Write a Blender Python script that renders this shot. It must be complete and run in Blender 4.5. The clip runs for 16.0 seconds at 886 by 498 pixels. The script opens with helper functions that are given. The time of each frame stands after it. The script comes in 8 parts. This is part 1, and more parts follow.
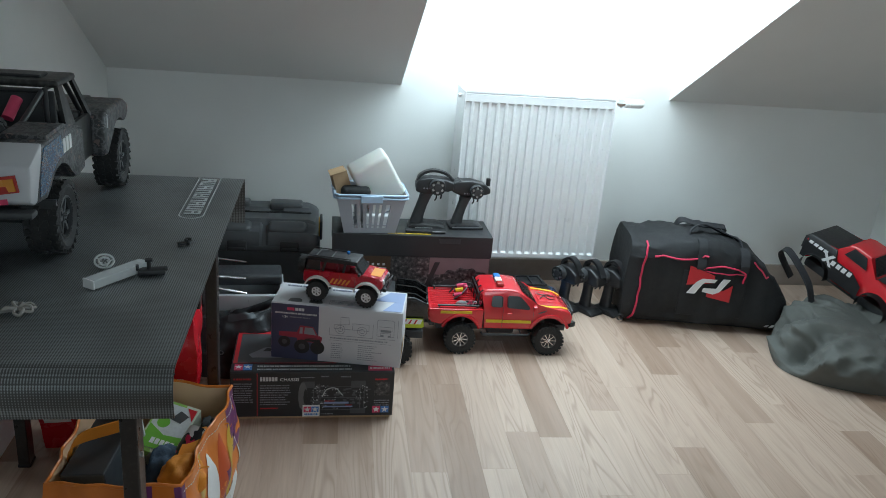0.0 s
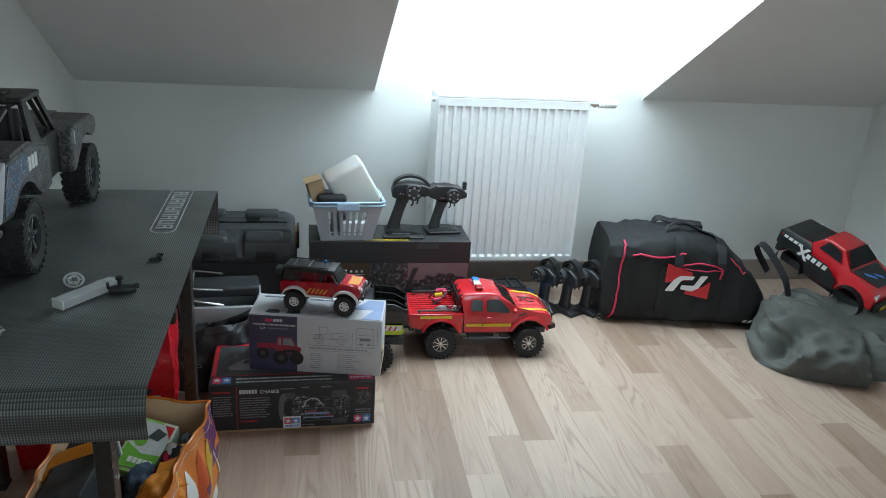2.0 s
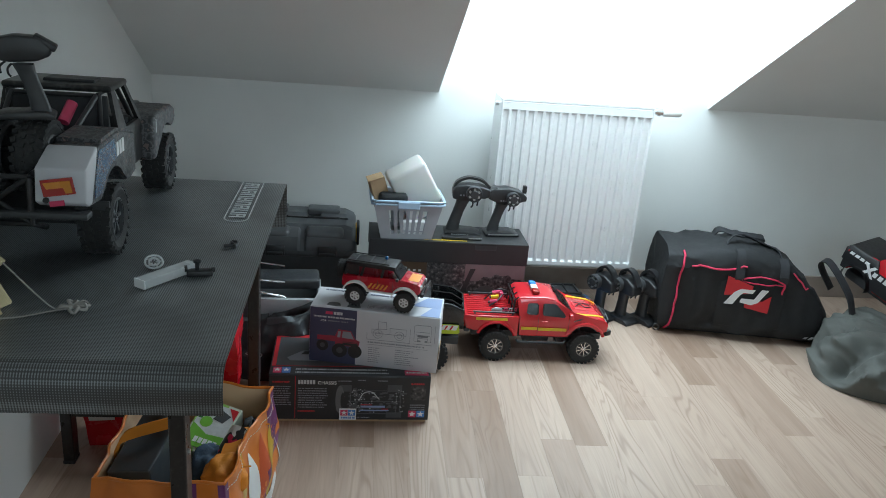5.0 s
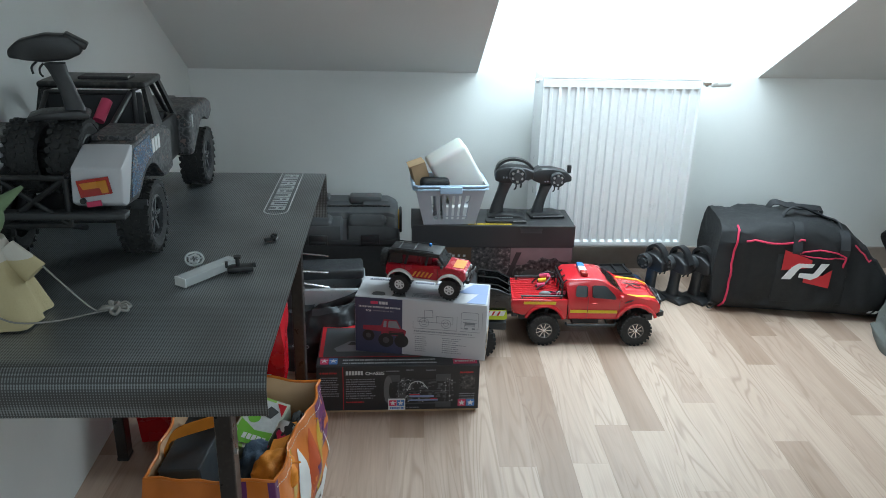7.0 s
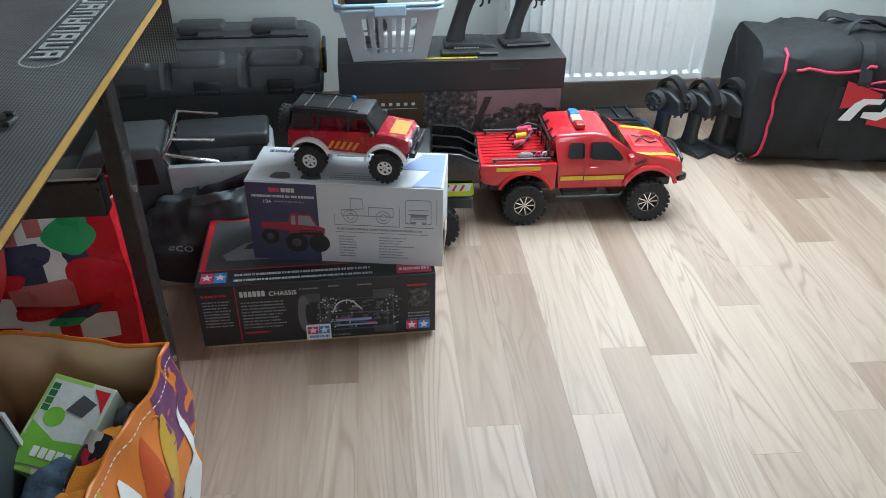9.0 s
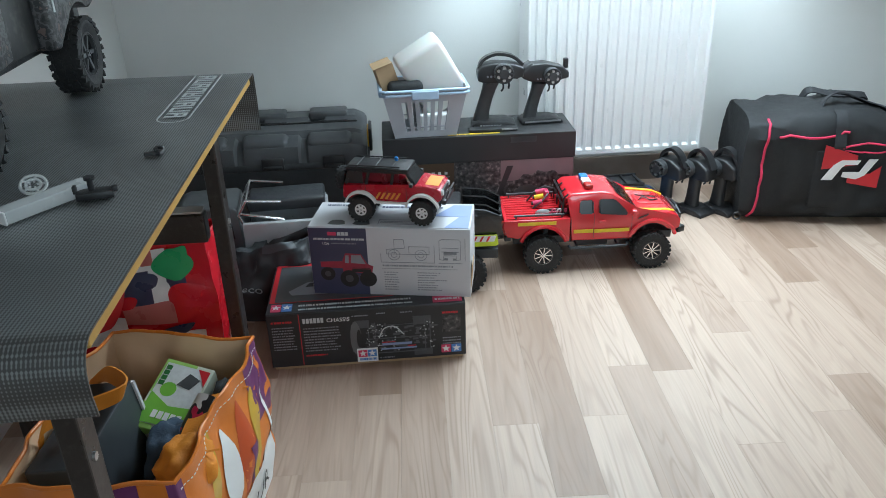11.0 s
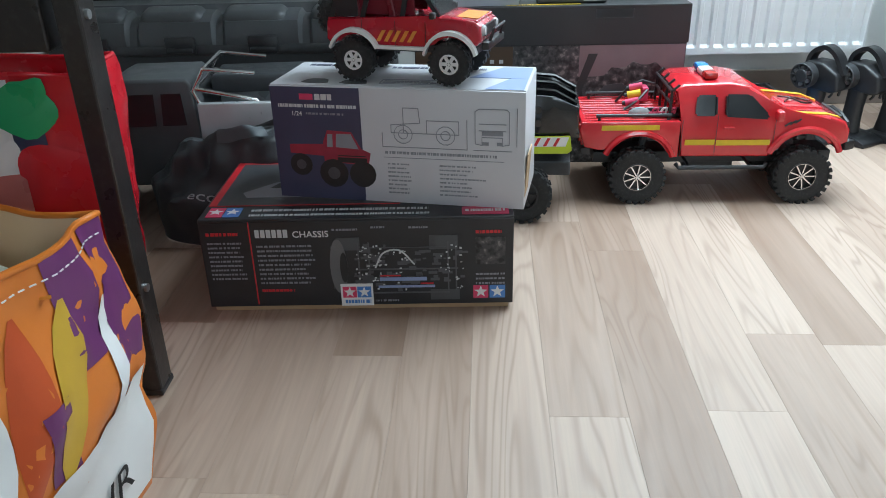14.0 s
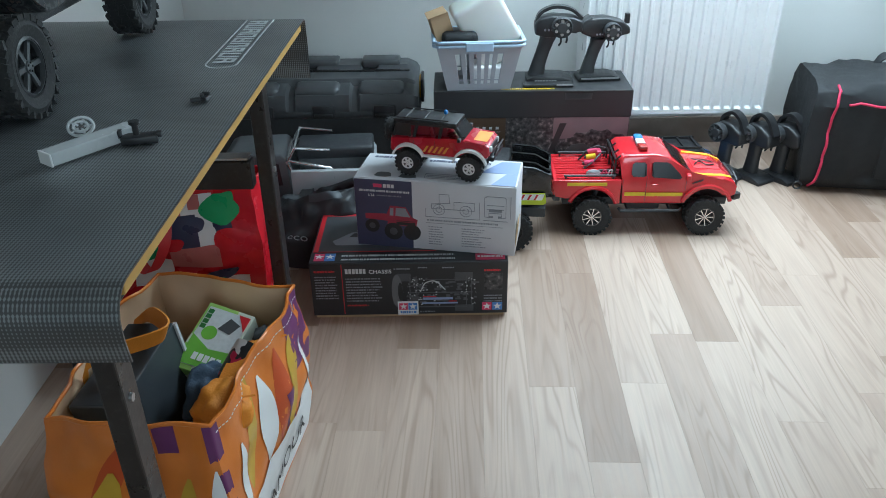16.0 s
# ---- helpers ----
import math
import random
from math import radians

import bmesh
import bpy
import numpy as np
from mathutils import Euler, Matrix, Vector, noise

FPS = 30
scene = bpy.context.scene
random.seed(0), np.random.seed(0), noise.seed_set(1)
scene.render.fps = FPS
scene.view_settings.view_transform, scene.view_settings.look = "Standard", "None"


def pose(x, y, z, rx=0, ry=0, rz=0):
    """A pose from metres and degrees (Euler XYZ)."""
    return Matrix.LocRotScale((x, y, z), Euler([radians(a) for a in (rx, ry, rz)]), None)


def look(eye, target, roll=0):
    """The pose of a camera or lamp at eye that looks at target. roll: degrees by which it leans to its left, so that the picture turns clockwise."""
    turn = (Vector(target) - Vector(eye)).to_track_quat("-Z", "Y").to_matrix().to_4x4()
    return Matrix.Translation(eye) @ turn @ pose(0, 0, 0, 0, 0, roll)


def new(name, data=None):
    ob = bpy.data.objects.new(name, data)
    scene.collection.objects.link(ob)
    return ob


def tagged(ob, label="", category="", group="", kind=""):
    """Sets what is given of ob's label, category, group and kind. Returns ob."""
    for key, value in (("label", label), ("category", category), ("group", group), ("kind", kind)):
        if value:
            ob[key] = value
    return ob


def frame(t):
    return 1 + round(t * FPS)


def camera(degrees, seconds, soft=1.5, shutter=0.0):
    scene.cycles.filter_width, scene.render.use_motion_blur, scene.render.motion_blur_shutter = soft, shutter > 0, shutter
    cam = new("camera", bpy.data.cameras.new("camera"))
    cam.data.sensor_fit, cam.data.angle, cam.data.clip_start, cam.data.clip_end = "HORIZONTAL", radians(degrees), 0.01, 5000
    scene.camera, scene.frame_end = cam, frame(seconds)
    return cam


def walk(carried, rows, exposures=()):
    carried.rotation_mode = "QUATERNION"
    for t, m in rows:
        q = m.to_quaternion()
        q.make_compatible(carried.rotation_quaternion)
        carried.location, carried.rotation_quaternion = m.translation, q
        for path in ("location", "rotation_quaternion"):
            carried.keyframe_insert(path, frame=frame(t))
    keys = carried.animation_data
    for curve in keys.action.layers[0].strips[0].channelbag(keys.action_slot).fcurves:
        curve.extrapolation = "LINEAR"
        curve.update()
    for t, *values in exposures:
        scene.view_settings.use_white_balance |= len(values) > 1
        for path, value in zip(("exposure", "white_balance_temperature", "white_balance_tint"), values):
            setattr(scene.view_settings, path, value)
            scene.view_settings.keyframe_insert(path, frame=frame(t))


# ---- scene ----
cam = camera(59.0, 16.0, soft=0.9)
PATH = [
    (0, (-0.113, 0.182, 1.292), (0.215, 2.034, 0.613), 4.9),
    (0.5, (-0.118, 0.179, 1.298), (0.212, 2.032, 0.622), 4.8),
    (1, (-0.117, 0.181, 1.29), (0.214, 2.036, 0.618), 4.1),
    (1.5, (-0.119, 0.19, 1.299), (0.219, 2.042, 0.625), 3.7),
    (2, (-0.1, 0.191, 1.301), (0.275, 2.037, 0.63), 3.7),
    (2.5, (-0.095, 0.192, 1.29), (0.306, 2.032, 0.618), 3.1),
    (3, (-0.119, 0.194, 1.275), (0.273, 2.026, 0.574), 4.3),
    (3.5, (-0.147, 0.191, 1.287), (0.166, 2.026, 0.556), 6.3),
    (4, (-0.148, 0.17, 1.293), (0.125, 2.021, 0.586), 6.4),
    (6.3, (-0.126, 0.187, 1.281), (0.086, 2.063, 0.622), 2.2),
    (6.5, (-0.141, 0.202, 1.291), (0.051, 2.073, 0.611), 2.0),
    (7, (-0.134, 0.222, 1.278), (0.008, 2.086, 0.566), 1.6),
    (7.5, (-0.102, 0.405, 1.222), (0.022, 2.217, 0.384), 1.1),
    (8, (-0.065, 0.741, 1.127), (0.081, 2.505, 0.197), 1.0),
    (8.5, (-0.023, 0.914, 1.059), (0.191, 2.579, -0.027), 1.3),
    (9, (-0.01, 0.945, 1.063), (0.197, 2.599, -0.042), 0.8),
    (9.5, (-0.011, 0.931, 1.072), (0.196, 2.59, -0.026), 0.7),
    (9.7, (-0.025, 0.904, 1.086), (0.175, 2.58, 0.013), 0.4),
    (11.8, (-0.018, 0.502, 1.09), (0.039, 2.322, 0.264), -1.0),
    (12, (-0.002, 0.625, 1.04), (0.057, 2.413, 0.146), 0.6),
    (12.5, (0.059, 1.002, 0.807), (0.112, 2.803, -0.06), 1.2),
    (13, (0.063, 1.144, 0.627), (0.075, 2.941, -0.252), 0.8),
    (13.5, (0.055, 1.158, 0.613), (0.02, 2.955, -0.265), -0.7),
    (14, (0.06, 1.153, 0.62), (0.007, 2.951, -0.253), -1.5),
    (14.5, (0.067, 1.142, 0.63), (0.01, 2.942, -0.24), -2.1),
    (15, (0.062, 1.114, 0.663), (0.009, 2.915, -0.205), -1.9),
    (15.5, (0.047, 0.925, 0.841), (-0.001, 2.725, -0.029), -0.9),
    (16, (-0.008, 0.620, 1.093), (-0.020, 2.361, 0.109), -0.9),
]
walk(cam, [(t, look(eye, target, roll)) for t, eye, target, roll in PATH], [(0, 0.12, 6230, 7), (2.5, 0.18, 6230, 7), (3.5, 0.34, 6200, 7), (4.1, 0.24, 6200, 7), (7, 0.46, 6180, 7), (7.6, 0.62, 6250, 8), (9, 0.64, 6200, 8), (12, 0.68, 6130, 8), (14.5, 0.74, 6030, 8), (15.4, 0.88, 5850, 7), (16, 0.60, 5800, 5)])

# ---- light ----
world = bpy.data.worlds.new("sky")
scene.world = world
world.use_nodes = True
wt = world.node_tree
sky = wt.nodes.new("ShaderNodeTexSky")
sky.sky_type, sky.sun_disc = "NISHITA", False
sky.sun_elevation, sky.sun_rotation = radians(40), radians(200)
wt.links.new(sky.outputs[0], wt.nodes["Background"].inputs[0])
wt.nodes["Background"].inputs[1].default_value = 0.12


def area_lamp(name, m, sx, sy, power, color):
    d = bpy.data.lights.new(name, "AREA")
    d.shape, d.size, d.size_y, d.energy, d.color = "RECTANGLE", sx, sy, power, color
    ob = new(name, d)
    ob.matrix_world = m
    return ob


# daylight that falls in through the roof window, and an added fill lamp behind the walker
SLOPE = radians(29.5)
area_lamp("window_light", look((0.79, 2.86, 1.56), (0.79, 2.37, 0.69)), 1.08, 1.05, 34.0, (0.81, 0.95, 1.0))
area_lamp("rear_fill_light", look((0.9, -1.75, 1.55), (0.9, 2.0, 0.9)), 1.3, 1.2, 14.0, (0.80, 0.95, 1.0))


# ---- materials ----
def mat(name, color, rough=0.5, metal=0.0, var=0.12, scale=30.0, bump=0.0, bscale=None, spec=0.5, coat=0.0, dust=0.0, alpha=1.0, trans=0.0, sss=0.0):
    """A surface with variation at two scales, fine relief and, if asked, dust on its upward faces' grain."""
    m = bpy.data.materials.new(name)
    m.use_nodes = True
    nt = m.node_tree
    n, l = nt.nodes, nt.links
    p = n["Principled BSDF"]
    co = n.new("ShaderNodeTexCoord")
    a = n.new("ShaderNodeTexNoise")
    a.inputs["Scale"].default_value, a.inputs["Detail"].default_value = scale, 6
    b = n.new("ShaderNodeTexNoise")
    b.inputs["Scale"].default_value, b.inputs["Detail"].default_value = scale * 0.13, 3
    for t in (a, b):
        l.new(co.outputs["Object"], t.inputs["Vector"])
    mix = n.new("ShaderNodeMath")
    mix.operation = "ADD"
    l.new(a.outputs[0], mix.inputs[0])
    l.new(b.outputs[0], mix.inputs[1])
    ramp = n.new("ShaderNodeMapRange")
    ramp.inputs[1].default_value, ramp.inputs[2].default_value = 0.6, 1.4
    ramp.inputs[3].default_value, ramp.inputs[4].default_value = 1 - var, 1 + var
    l.new(mix.outputs[0], ramp.inputs[0])
    mul = n.new("ShaderNodeMix")
    mul.data_type, mul.blend_type = "RGBA", "MULTIPLY"
    mul.inputs[0].default_value = 1
    mul.inputs[6].default_value = (*color, 1)
    l.new(ramp.outputs[0], mul.inputs[7])
    last = mul.outputs[2]
    if dust:
        d = n.new("ShaderNodeTexNoise")
        d.inputs["Scale"].default_value, d.inputs["Detail"].default_value = scale * 3, 8
        l.new(co.outputs["Object"], d.inputs["Vector"])
        dr = n.new("ShaderNodeMapRange")
        dr.inputs[1].default_value, dr.inputs[2].default_value, dr.inputs[4].default_value = 0.52, 0.75, dust
        l.new(d.outputs[0], dr.inputs[0])
        dm = n.new("ShaderNodeMix")
        dm.data_type = "RGBA"
        dm.inputs[7].default_value = (0.38, 0.36, 0.33, 1)
        l.new(dr.outputs[0], dm.inputs[0])
        l.new(last, dm.inputs[6])
        last = dm.outputs[2]
    l.new(last, p.inputs["Base Color"])
    rr = n.new("ShaderNodeMapRange")
    rr.inputs[1].default_value, rr.inputs[2].default_value = 0.3, 0.7
    rr.inputs[3].default_value, rr.inputs[4].default_value = max(0.02, rough - 0.07), min(1, rough + 0.07)
    l.new(a.outputs[0], rr.inputs[0])
    l.new(rr.outputs[0], p.inputs["Roughness"])
    p.inputs["Metallic"].default_value = metal
    p.inputs["Specular IOR Level"].default_value = spec
    p.inputs["Coat Weight"].default_value = coat
    p.inputs["Alpha"].default_value = alpha
    p.inputs["Transmission Weight"].default_value = trans
    if sss:
        p.inputs["Subsurface Weight"].default_value = sss
        p.inputs["Subsurface Scale"].default_value = 0.02
    if bump:
        g = n.new("ShaderNodeTexNoise")
        g.inputs["Scale"].default_value, g.inputs["Detail"].default_value = bscale or scale * 4, 5
        l.new(co.outputs["Object"], g.inputs["Vector"])
        bp = n.new("ShaderNodeBump")
        bp.inputs["Strength"].default_value, bp.inputs["Distance"].default_value = bump, 0.002
        l.new(g.outputs[0], bp.inputs["Height"])
        l.new(bp.outputs[0], p.inputs["Normal"])
    return m


def plank_material():
    """Wood-look laminate: each strip has its own tone (object colour), arched figure, pores and soft streaks."""
    m = bpy.data.materials.new("laminate")
    m.use_nodes = True
    nt = m.node_tree
    n, l = nt.nodes, nt.links
    p = n["Principled BSDF"]
    co, oi = n.new("ShaderNodeTexCoord"), n.new("ShaderNodeObjectInfo")
    off = n.new("ShaderNodeVectorMath")
    off.operation = "SCALE"
    off.inputs[0].default_value = (31.0, 17.0, 5.0)
    l.new(oi.outputs["Random"], off.inputs["Scale"])
    add = n.new("ShaderNodeVectorMath")
    l.new(co.outputs["Object"], add.inputs[0])
    l.new(off.outputs[0], add.inputs[1])

    def noise_along(squeeze, scale, detail, distortion=0.0):
        st = n.new("ShaderNodeMapping")
        st.inputs["Scale"].default_value = (1.0, squeeze, 1.0)
        l.new(add.outputs[0], st.inputs["Vector"])
        w = n.new("ShaderNodeTexNoise")
        w.inputs["Scale"].default_value, w.inputs["Detail"].default_value, w.inputs["Distortion"].default_value = scale, detail, distortion
        l.new(st.outputs[0], w.inputs["Vector"])
        return w.outputs[0]

    def span(source, a, b, c, d):
        k = n.new("ShaderNodeMapRange")
        k.inputs[1].default_value, k.inputs[2].default_value, k.inputs[3].default_value, k.inputs[4].default_value = a, b, c, d
        l.new(source, k.inputs[0])
        return k.outputs[0]

    def calc(op, a, b):
        k = n.new("ShaderNodeMath")
        k.operation = op
        for i, v in enumerate((a, b)):
            if v is None:
                continue
            if isinstance(v, float):
                k.inputs[i].default_value = v
            else:
                l.new(v, k.inputs[i])
        return k.outputs[0]

    field = noise_along(0.10, 10.0, 2.0, 0.5)
    wave = calc("SINE", calc("MULTIPLY", field, 92.0), None)
    line = calc("POWER", span(wave, -1, 1, 0, 1), 4.0)
    patch = span(noise_along(0.25, 7.0, 2.0), 0.40, 0.62, 0.15, 1.0)
    figure = calc("MULTIPLY", line, patch)
    pores = noise_along(0.035, 210.0, 3.0)
    streak = noise_along(0.05, 26.0, 4.0)
    cr = n.new("ShaderNodeValToRGB")
    e = cr.color_ramp.elements
    e[0].position, e[0].color = 0.0, (0.300, 0.198, 0.142, 1)
    e[1].position, e[1].color = 1.0, (0.522, 0.396, 0.316, 1)
    x = cr.color_ramp.elements.new(0.5)
    x.color = (0.438, 0.318, 0.248, 1)
    tone = n.new("ShaderNodeSeparateColor")
    l.new(oi.outputs["Color"], tone.inputs[0])
    shift = calc("ADD", tone.outputs[0], span(streak, 0.30, 0.70, -0.16, 0.16))
    l.new(shift, cr.inputs[0])
    dark = n.new("ShaderNodeMix")
    dark.data_type = "RGBA"
    dark.inputs[7].default_value = (0.215, 0.125, 0.080, 1)
    l.new(calc("MULTIPLY", figure, 0.42), dark.inputs[0])
    l.new(cr.outputs[0], dark.inputs[6])
    mu = n.new("ShaderNodeMix")
    mu.data_type, mu.blend_type = "RGBA", "MULTIPLY"
    mu.inputs[0].default_value = 1
    l.new(dark.outputs[2], mu.inputs[6])
    l.new(span(pores, 0.35, 0.68, 0.93, 1.03), mu.inputs[7])
    l.new(mu.outputs[2], p.inputs["Base Color"])
    l.new(span(pores, 0.3, 0.7, 0.46, 0.58), p.inputs["Roughness"])
    bp = n.new("ShaderNodeBump")
    bp.inputs["Strength"].default_value, bp.inputs["Distance"].default_value = 0.10, 0.001
    l.new(pores, bp.inputs["Height"])
    l.new(bp.outputs[0], p.inputs["Normal"])
    return m


def blotches(name, colors, scale=9.0, rough=0.45, bump=0.0, cell=True):
    """Printed patches of several colours with wavy edges."""
    m = bpy.data.materials.new(name)
    m.use_nodes = True
    nt = m.node_tree
    n, l = nt.nodes, nt.links
    p = n["Principled BSDF"]
    co = n.new("ShaderNodeTexCoord")
    wob = n.new("ShaderNodeTexNoise")
    wob.inputs["Scale"].default_value = scale * 0.8
    l.new(co.outputs["Object"], wob.inputs["Vector"])
    mx = n.new("ShaderNodeMix")
    mx.data_type = "RGBA"
    mx.inputs[0].default_value = 0.10
    l.new(co.outputs["Object"], mx.inputs[6])
    l.new(wob.outputs["Color"], mx.inputs[7])
    cr = n.new("ShaderNodeValToRGB")
    cr.color_ramp.interpolation = "CONSTANT"
    el = cr.color_ramp.elements
    while len(el) < len(colors):
        el.new(0.5)
    if cell:
        v = n.new("ShaderNodeTexVoronoi")
        v.inputs["Scale"].default_value = scale
        l.new(mx.outputs[2], v.inputs["Vector"])
        sp = n.new("ShaderNodeSeparateColor")
        l.new(v.outputs["Color"], sp.inputs[0])
        l.new(sp.outputs[0], cr.inputs[0])
        lo, hi = 0.0, 1.0
    else:
        v = n.new("ShaderNodeTexNoise")
        v.inputs["Scale"].default_value, v.inputs["Detail"].default_value = scale, 5
        l.new(co.outputs["Object"], v.inputs["Vector"])
        l.new(v.outputs[0], cr.inputs[0])
        lo, hi = 0.32, 0.68
    for i, c in enumerate(colors):
        el[i].position, el[i].color = lo + (hi - lo) * i / len(colors), (*c, 1)
    l.new(cr.outputs[0], p.inputs["Base Color"])
    p.inputs["Roughness"].default_value = rough
    if bump:
        g = n.new("ShaderNodeTexNoise")
        g.inputs["Scale"].default_value = 60
        l.new(co.outputs["Object"], g.inputs["Vector"])
        bp = n.new("ShaderNodeBump")
        bp.inputs["Strength"].default_value, bp.inputs["Distance"].default_value = bump, 0.003
        l.new(g.outputs[0], bp.inputs["Height"])
        l.new(bp.outputs[0], p.inputs["Normal"])
    return m


def weave_material():
    """Coarse woven vinyl: grey threads on black, ribs along the bench; lit top and shaded drape set by thread phase."""
    m = bpy.data.materials.new("woven_vinyl")
    m.use_nodes = True
    nt = m.node_tree
    n, l = nt.nodes, nt.links
    p = n["Principled BSDF"]
    co = n.new("ShaderNodeTexCoord")
    sep = n.new("ShaderNodeSeparateXYZ")
    l.new(co.outputs["Object"], sep.inputs[0])
    jit = n.new("ShaderNodeTexNoise")
    jit.inputs["Scale"].default_value = 40
    l.new(co.outputs["Object"], jit.inputs["Vector"])
    outs = []
    # start phases put light into the colour: flat top paler, hanging front darker
    for axis, period, start in ((0, 0.0041, 0), (1, 0.0044, 1.2030 + 0.00145), (2, 0.0044, 0.7190 - 0.00075)):
        k = n.new("ShaderNodeMath")
        k.operation = "MULTIPLY_ADD"
        k.inputs[1].default_value = 2 * math.pi / period
        l.new(sep.outputs[axis], k.inputs[0])
        l.new(jit.outputs[0], k.inputs[2])
        q = n.new("ShaderNodeMath")
        q.operation = "SINE"
        turn = n.new("ShaderNodeMath")
        turn.operation = "SUBTRACT"
        turn.inputs[1].default_value = start * 2 * math.pi / period
        l.new(k.outputs[0], turn.inputs[0])
        l.new(turn.outputs[0], q.inputs[0])
        outs.append(q.outputs[0])
    yz = n.new("ShaderNodeMath")
    yz.operation = "ADD"
    l.new(outs[1], yz.inputs[0])
    l.new(outs[2], yz.inputs[1])
    half = n.new("ShaderNodeMath")
    half.operation = "MULTIPLY_ADD"
    half.inputs[1].default_value, half.inputs[2].default_value = 0.30, 0.5
    l.new(yz.outputs[0], half.inputs[0])
    mu = n.new("ShaderNodeMath")
    mu.operation = "MULTIPLY_ADD"
    mu.inputs[1].default_value = 0.5
    l.new(outs[0], mu.inputs[0])
    l.new(half.outputs[0], mu.inputs[2])
    big = n.new("ShaderNodeTexNoise")
    big.inputs["Scale"].default_value, big.inputs["Detail"].default_value = 7.0, 5
    l.new(co.outputs["Object"], big.inputs["Vector"])
    cr = n.new("ShaderNodeValToRGB")
    cr.color_ramp.elements[0].position, cr.color_ramp.elements[0].color = 0.42, (0.010, 0.010, 0.011, 1)
    cr.color_ramp.elements[1].position, cr.color_ramp.elements[1].color = 1.0, (0.200, 0.216, 0.224, 1)
    l.new(mu.outputs[0], cr.inputs[0])
    k = n.new("ShaderNodeMapRange")
    k.inputs[1].default_value, k.inputs[2].default_value, k.inputs[3].default_value, k.inputs[4].default_value = 0.3, 0.7, 0.62, 1.25
    l.new(big.outputs[0], k.inputs[0])
    mm = n.new("ShaderNodeMix")
    mm.data_type, mm.blend_type = "RGBA", "MULTIPLY"
    mm.inputs[0].default_value = 1
    l.new(cr.outputs[0], mm.inputs[6])
    l.new(k.outputs[0], mm.inputs[7])
    l.new(mm.outputs[2], p.inputs["Base Color"])
    p.inputs["Roughness"].default_value = 0.38
    p.inputs["Specular IOR Level"].default_value = 1.0
    p.inputs["Coat Weight"].default_value, p.inputs["Coat Roughness"].default_value, p.inputs["Coat IOR"].default_value = 0.4, 0.42, 1.6
    return m


WALL = mat("wall_paint", (0.74, 0.75, 0.74), 0.85, var=0.03, scale=6, bump=0.15, bscale=240)
CEIL = mat("ceiling_paint", (0.72, 0.73, 0.72), 0.88, var=0.03, scale=5, bump=0.12, bscale=240)
SKIRT = mat("skirting_wood", (0.30, 0.25, 0.22), 0.45, var=0.15, scale=25)
LAMINATE = plank_material()
GAPDARK = mat("joint_dark", (0.30, 0.23, 0.185), 0.8)
ENAMEL = mat("radiator_enamel", (0.78, 0.79, 0.80), 0.33, var=0.03, scale=9, coat=0.2)
CHROME = mat("chrome", (0.62, 0.62, 0.62), 0.22, 1.0, var=0.05)
STEEL = mat("steel", (0.52, 0.52, 0.53), 0.38, 1.0, var=0.1)
WPLASTIC = mat("white_plastic", (0.78, 0.78, 0.78), 0.4, var=0.03)
GPLASTIC = mat("grey_plastic", (0.42, 0.44, 0.48), 0.42, var=0.05)
BLUEPL = mat("pale_blue_plastic", (0.42, 0.56, 0.72), 0.4, var=0.05)
MILKY = mat("milky_plastic", (0.66, 0.66, 0.64), 0.45, var=0.03, sss=0.2)
CLEAR = mat("clear_plastic", (0.80, 0.83, 0.84), 0.25, var=0.03, alpha=0.62)
CARD = mat("cardboard", (0.40, 0.27, 0.155), 0.8, var=0.12, scale=40)
BLACKPL = mat("black_plastic", (0.021, 0.021, 0.023), 0.42, var=0.25, scale=60, bump=0.15, bscale=400)
BLACKPL2 = mat("dull_black_plastic", (0.045, 0.047, 0.051), 0.48, var=0.25, scale=50, bump=0.25, bscale=500)
GLOSSBLK = mat("glossy_black", (0.012, 0.012, 0.013), 0.16, var=0.1, coat=0.5)
RUBBER = mat("tyre_rubber", (0.024, 0.024, 0.025), 0.78, var=0.3, scale=70, bump=0.3, bscale=300, dust=0.06)
DARKMETAL = mat("painted_steel", (0.022, 0.018, 0.017), 0.32, var=0.3, scale=35, bump=0.1, dust=0.05)
WOODEDGE = mat("yellow_ply_edge", (0.56, 0.33, 0.08), 0.5, var=0.15, scale=60)
WEAVE = weave_material()
PALEINK = mat("pale_print", (0.55, 0.57, 0.58), 0.6, var=0.15, scale=120)
REDPAINT = mat("red_paint", (0.62, 0.020, 0.030), 0.20, var=0.05, coat=0.8)
REDDARK = mat("crimson_paint", (0.46, 0.012, 0.030), 0.26, var=0.06, coat=0.6)
YELLOW = mat("yellow_print", (0.72, 0.50, 0.02), 0.35, var=0.12, scale=80)
ORANGEPR = mat("orange_print", (0.75, 0.30, 0.05), 0.4, var=0.12, scale=80)
WHITE = mat("white_print", (0.76, 0.76, 0.76), 0.45, var=0.04)
GREYINK = mat("grey_print", (0.24, 0.25, 0.28), 0.5, var=0.15)
BLUEINK = mat("navy_print", (0.050, 0.056, 0.108), 0.42, var=0.15, scale=14)
SKYINK = mat("blue_print", (0.08, 0.22, 0.55), 0.4, var=0.1)
PALEBLUE = mat("pale_blue_print", (0.25, 0.32, 0.52), 0.42, var=0.1, scale=10)
PINKINK = mat("magenta_print", (0.62, 0.05, 0.13), 0.4, var=0.1)
LORRYRED = mat("dark_red_print", (0.30, 0.028, 0.055), 0.4, var=0.25, scale=60)
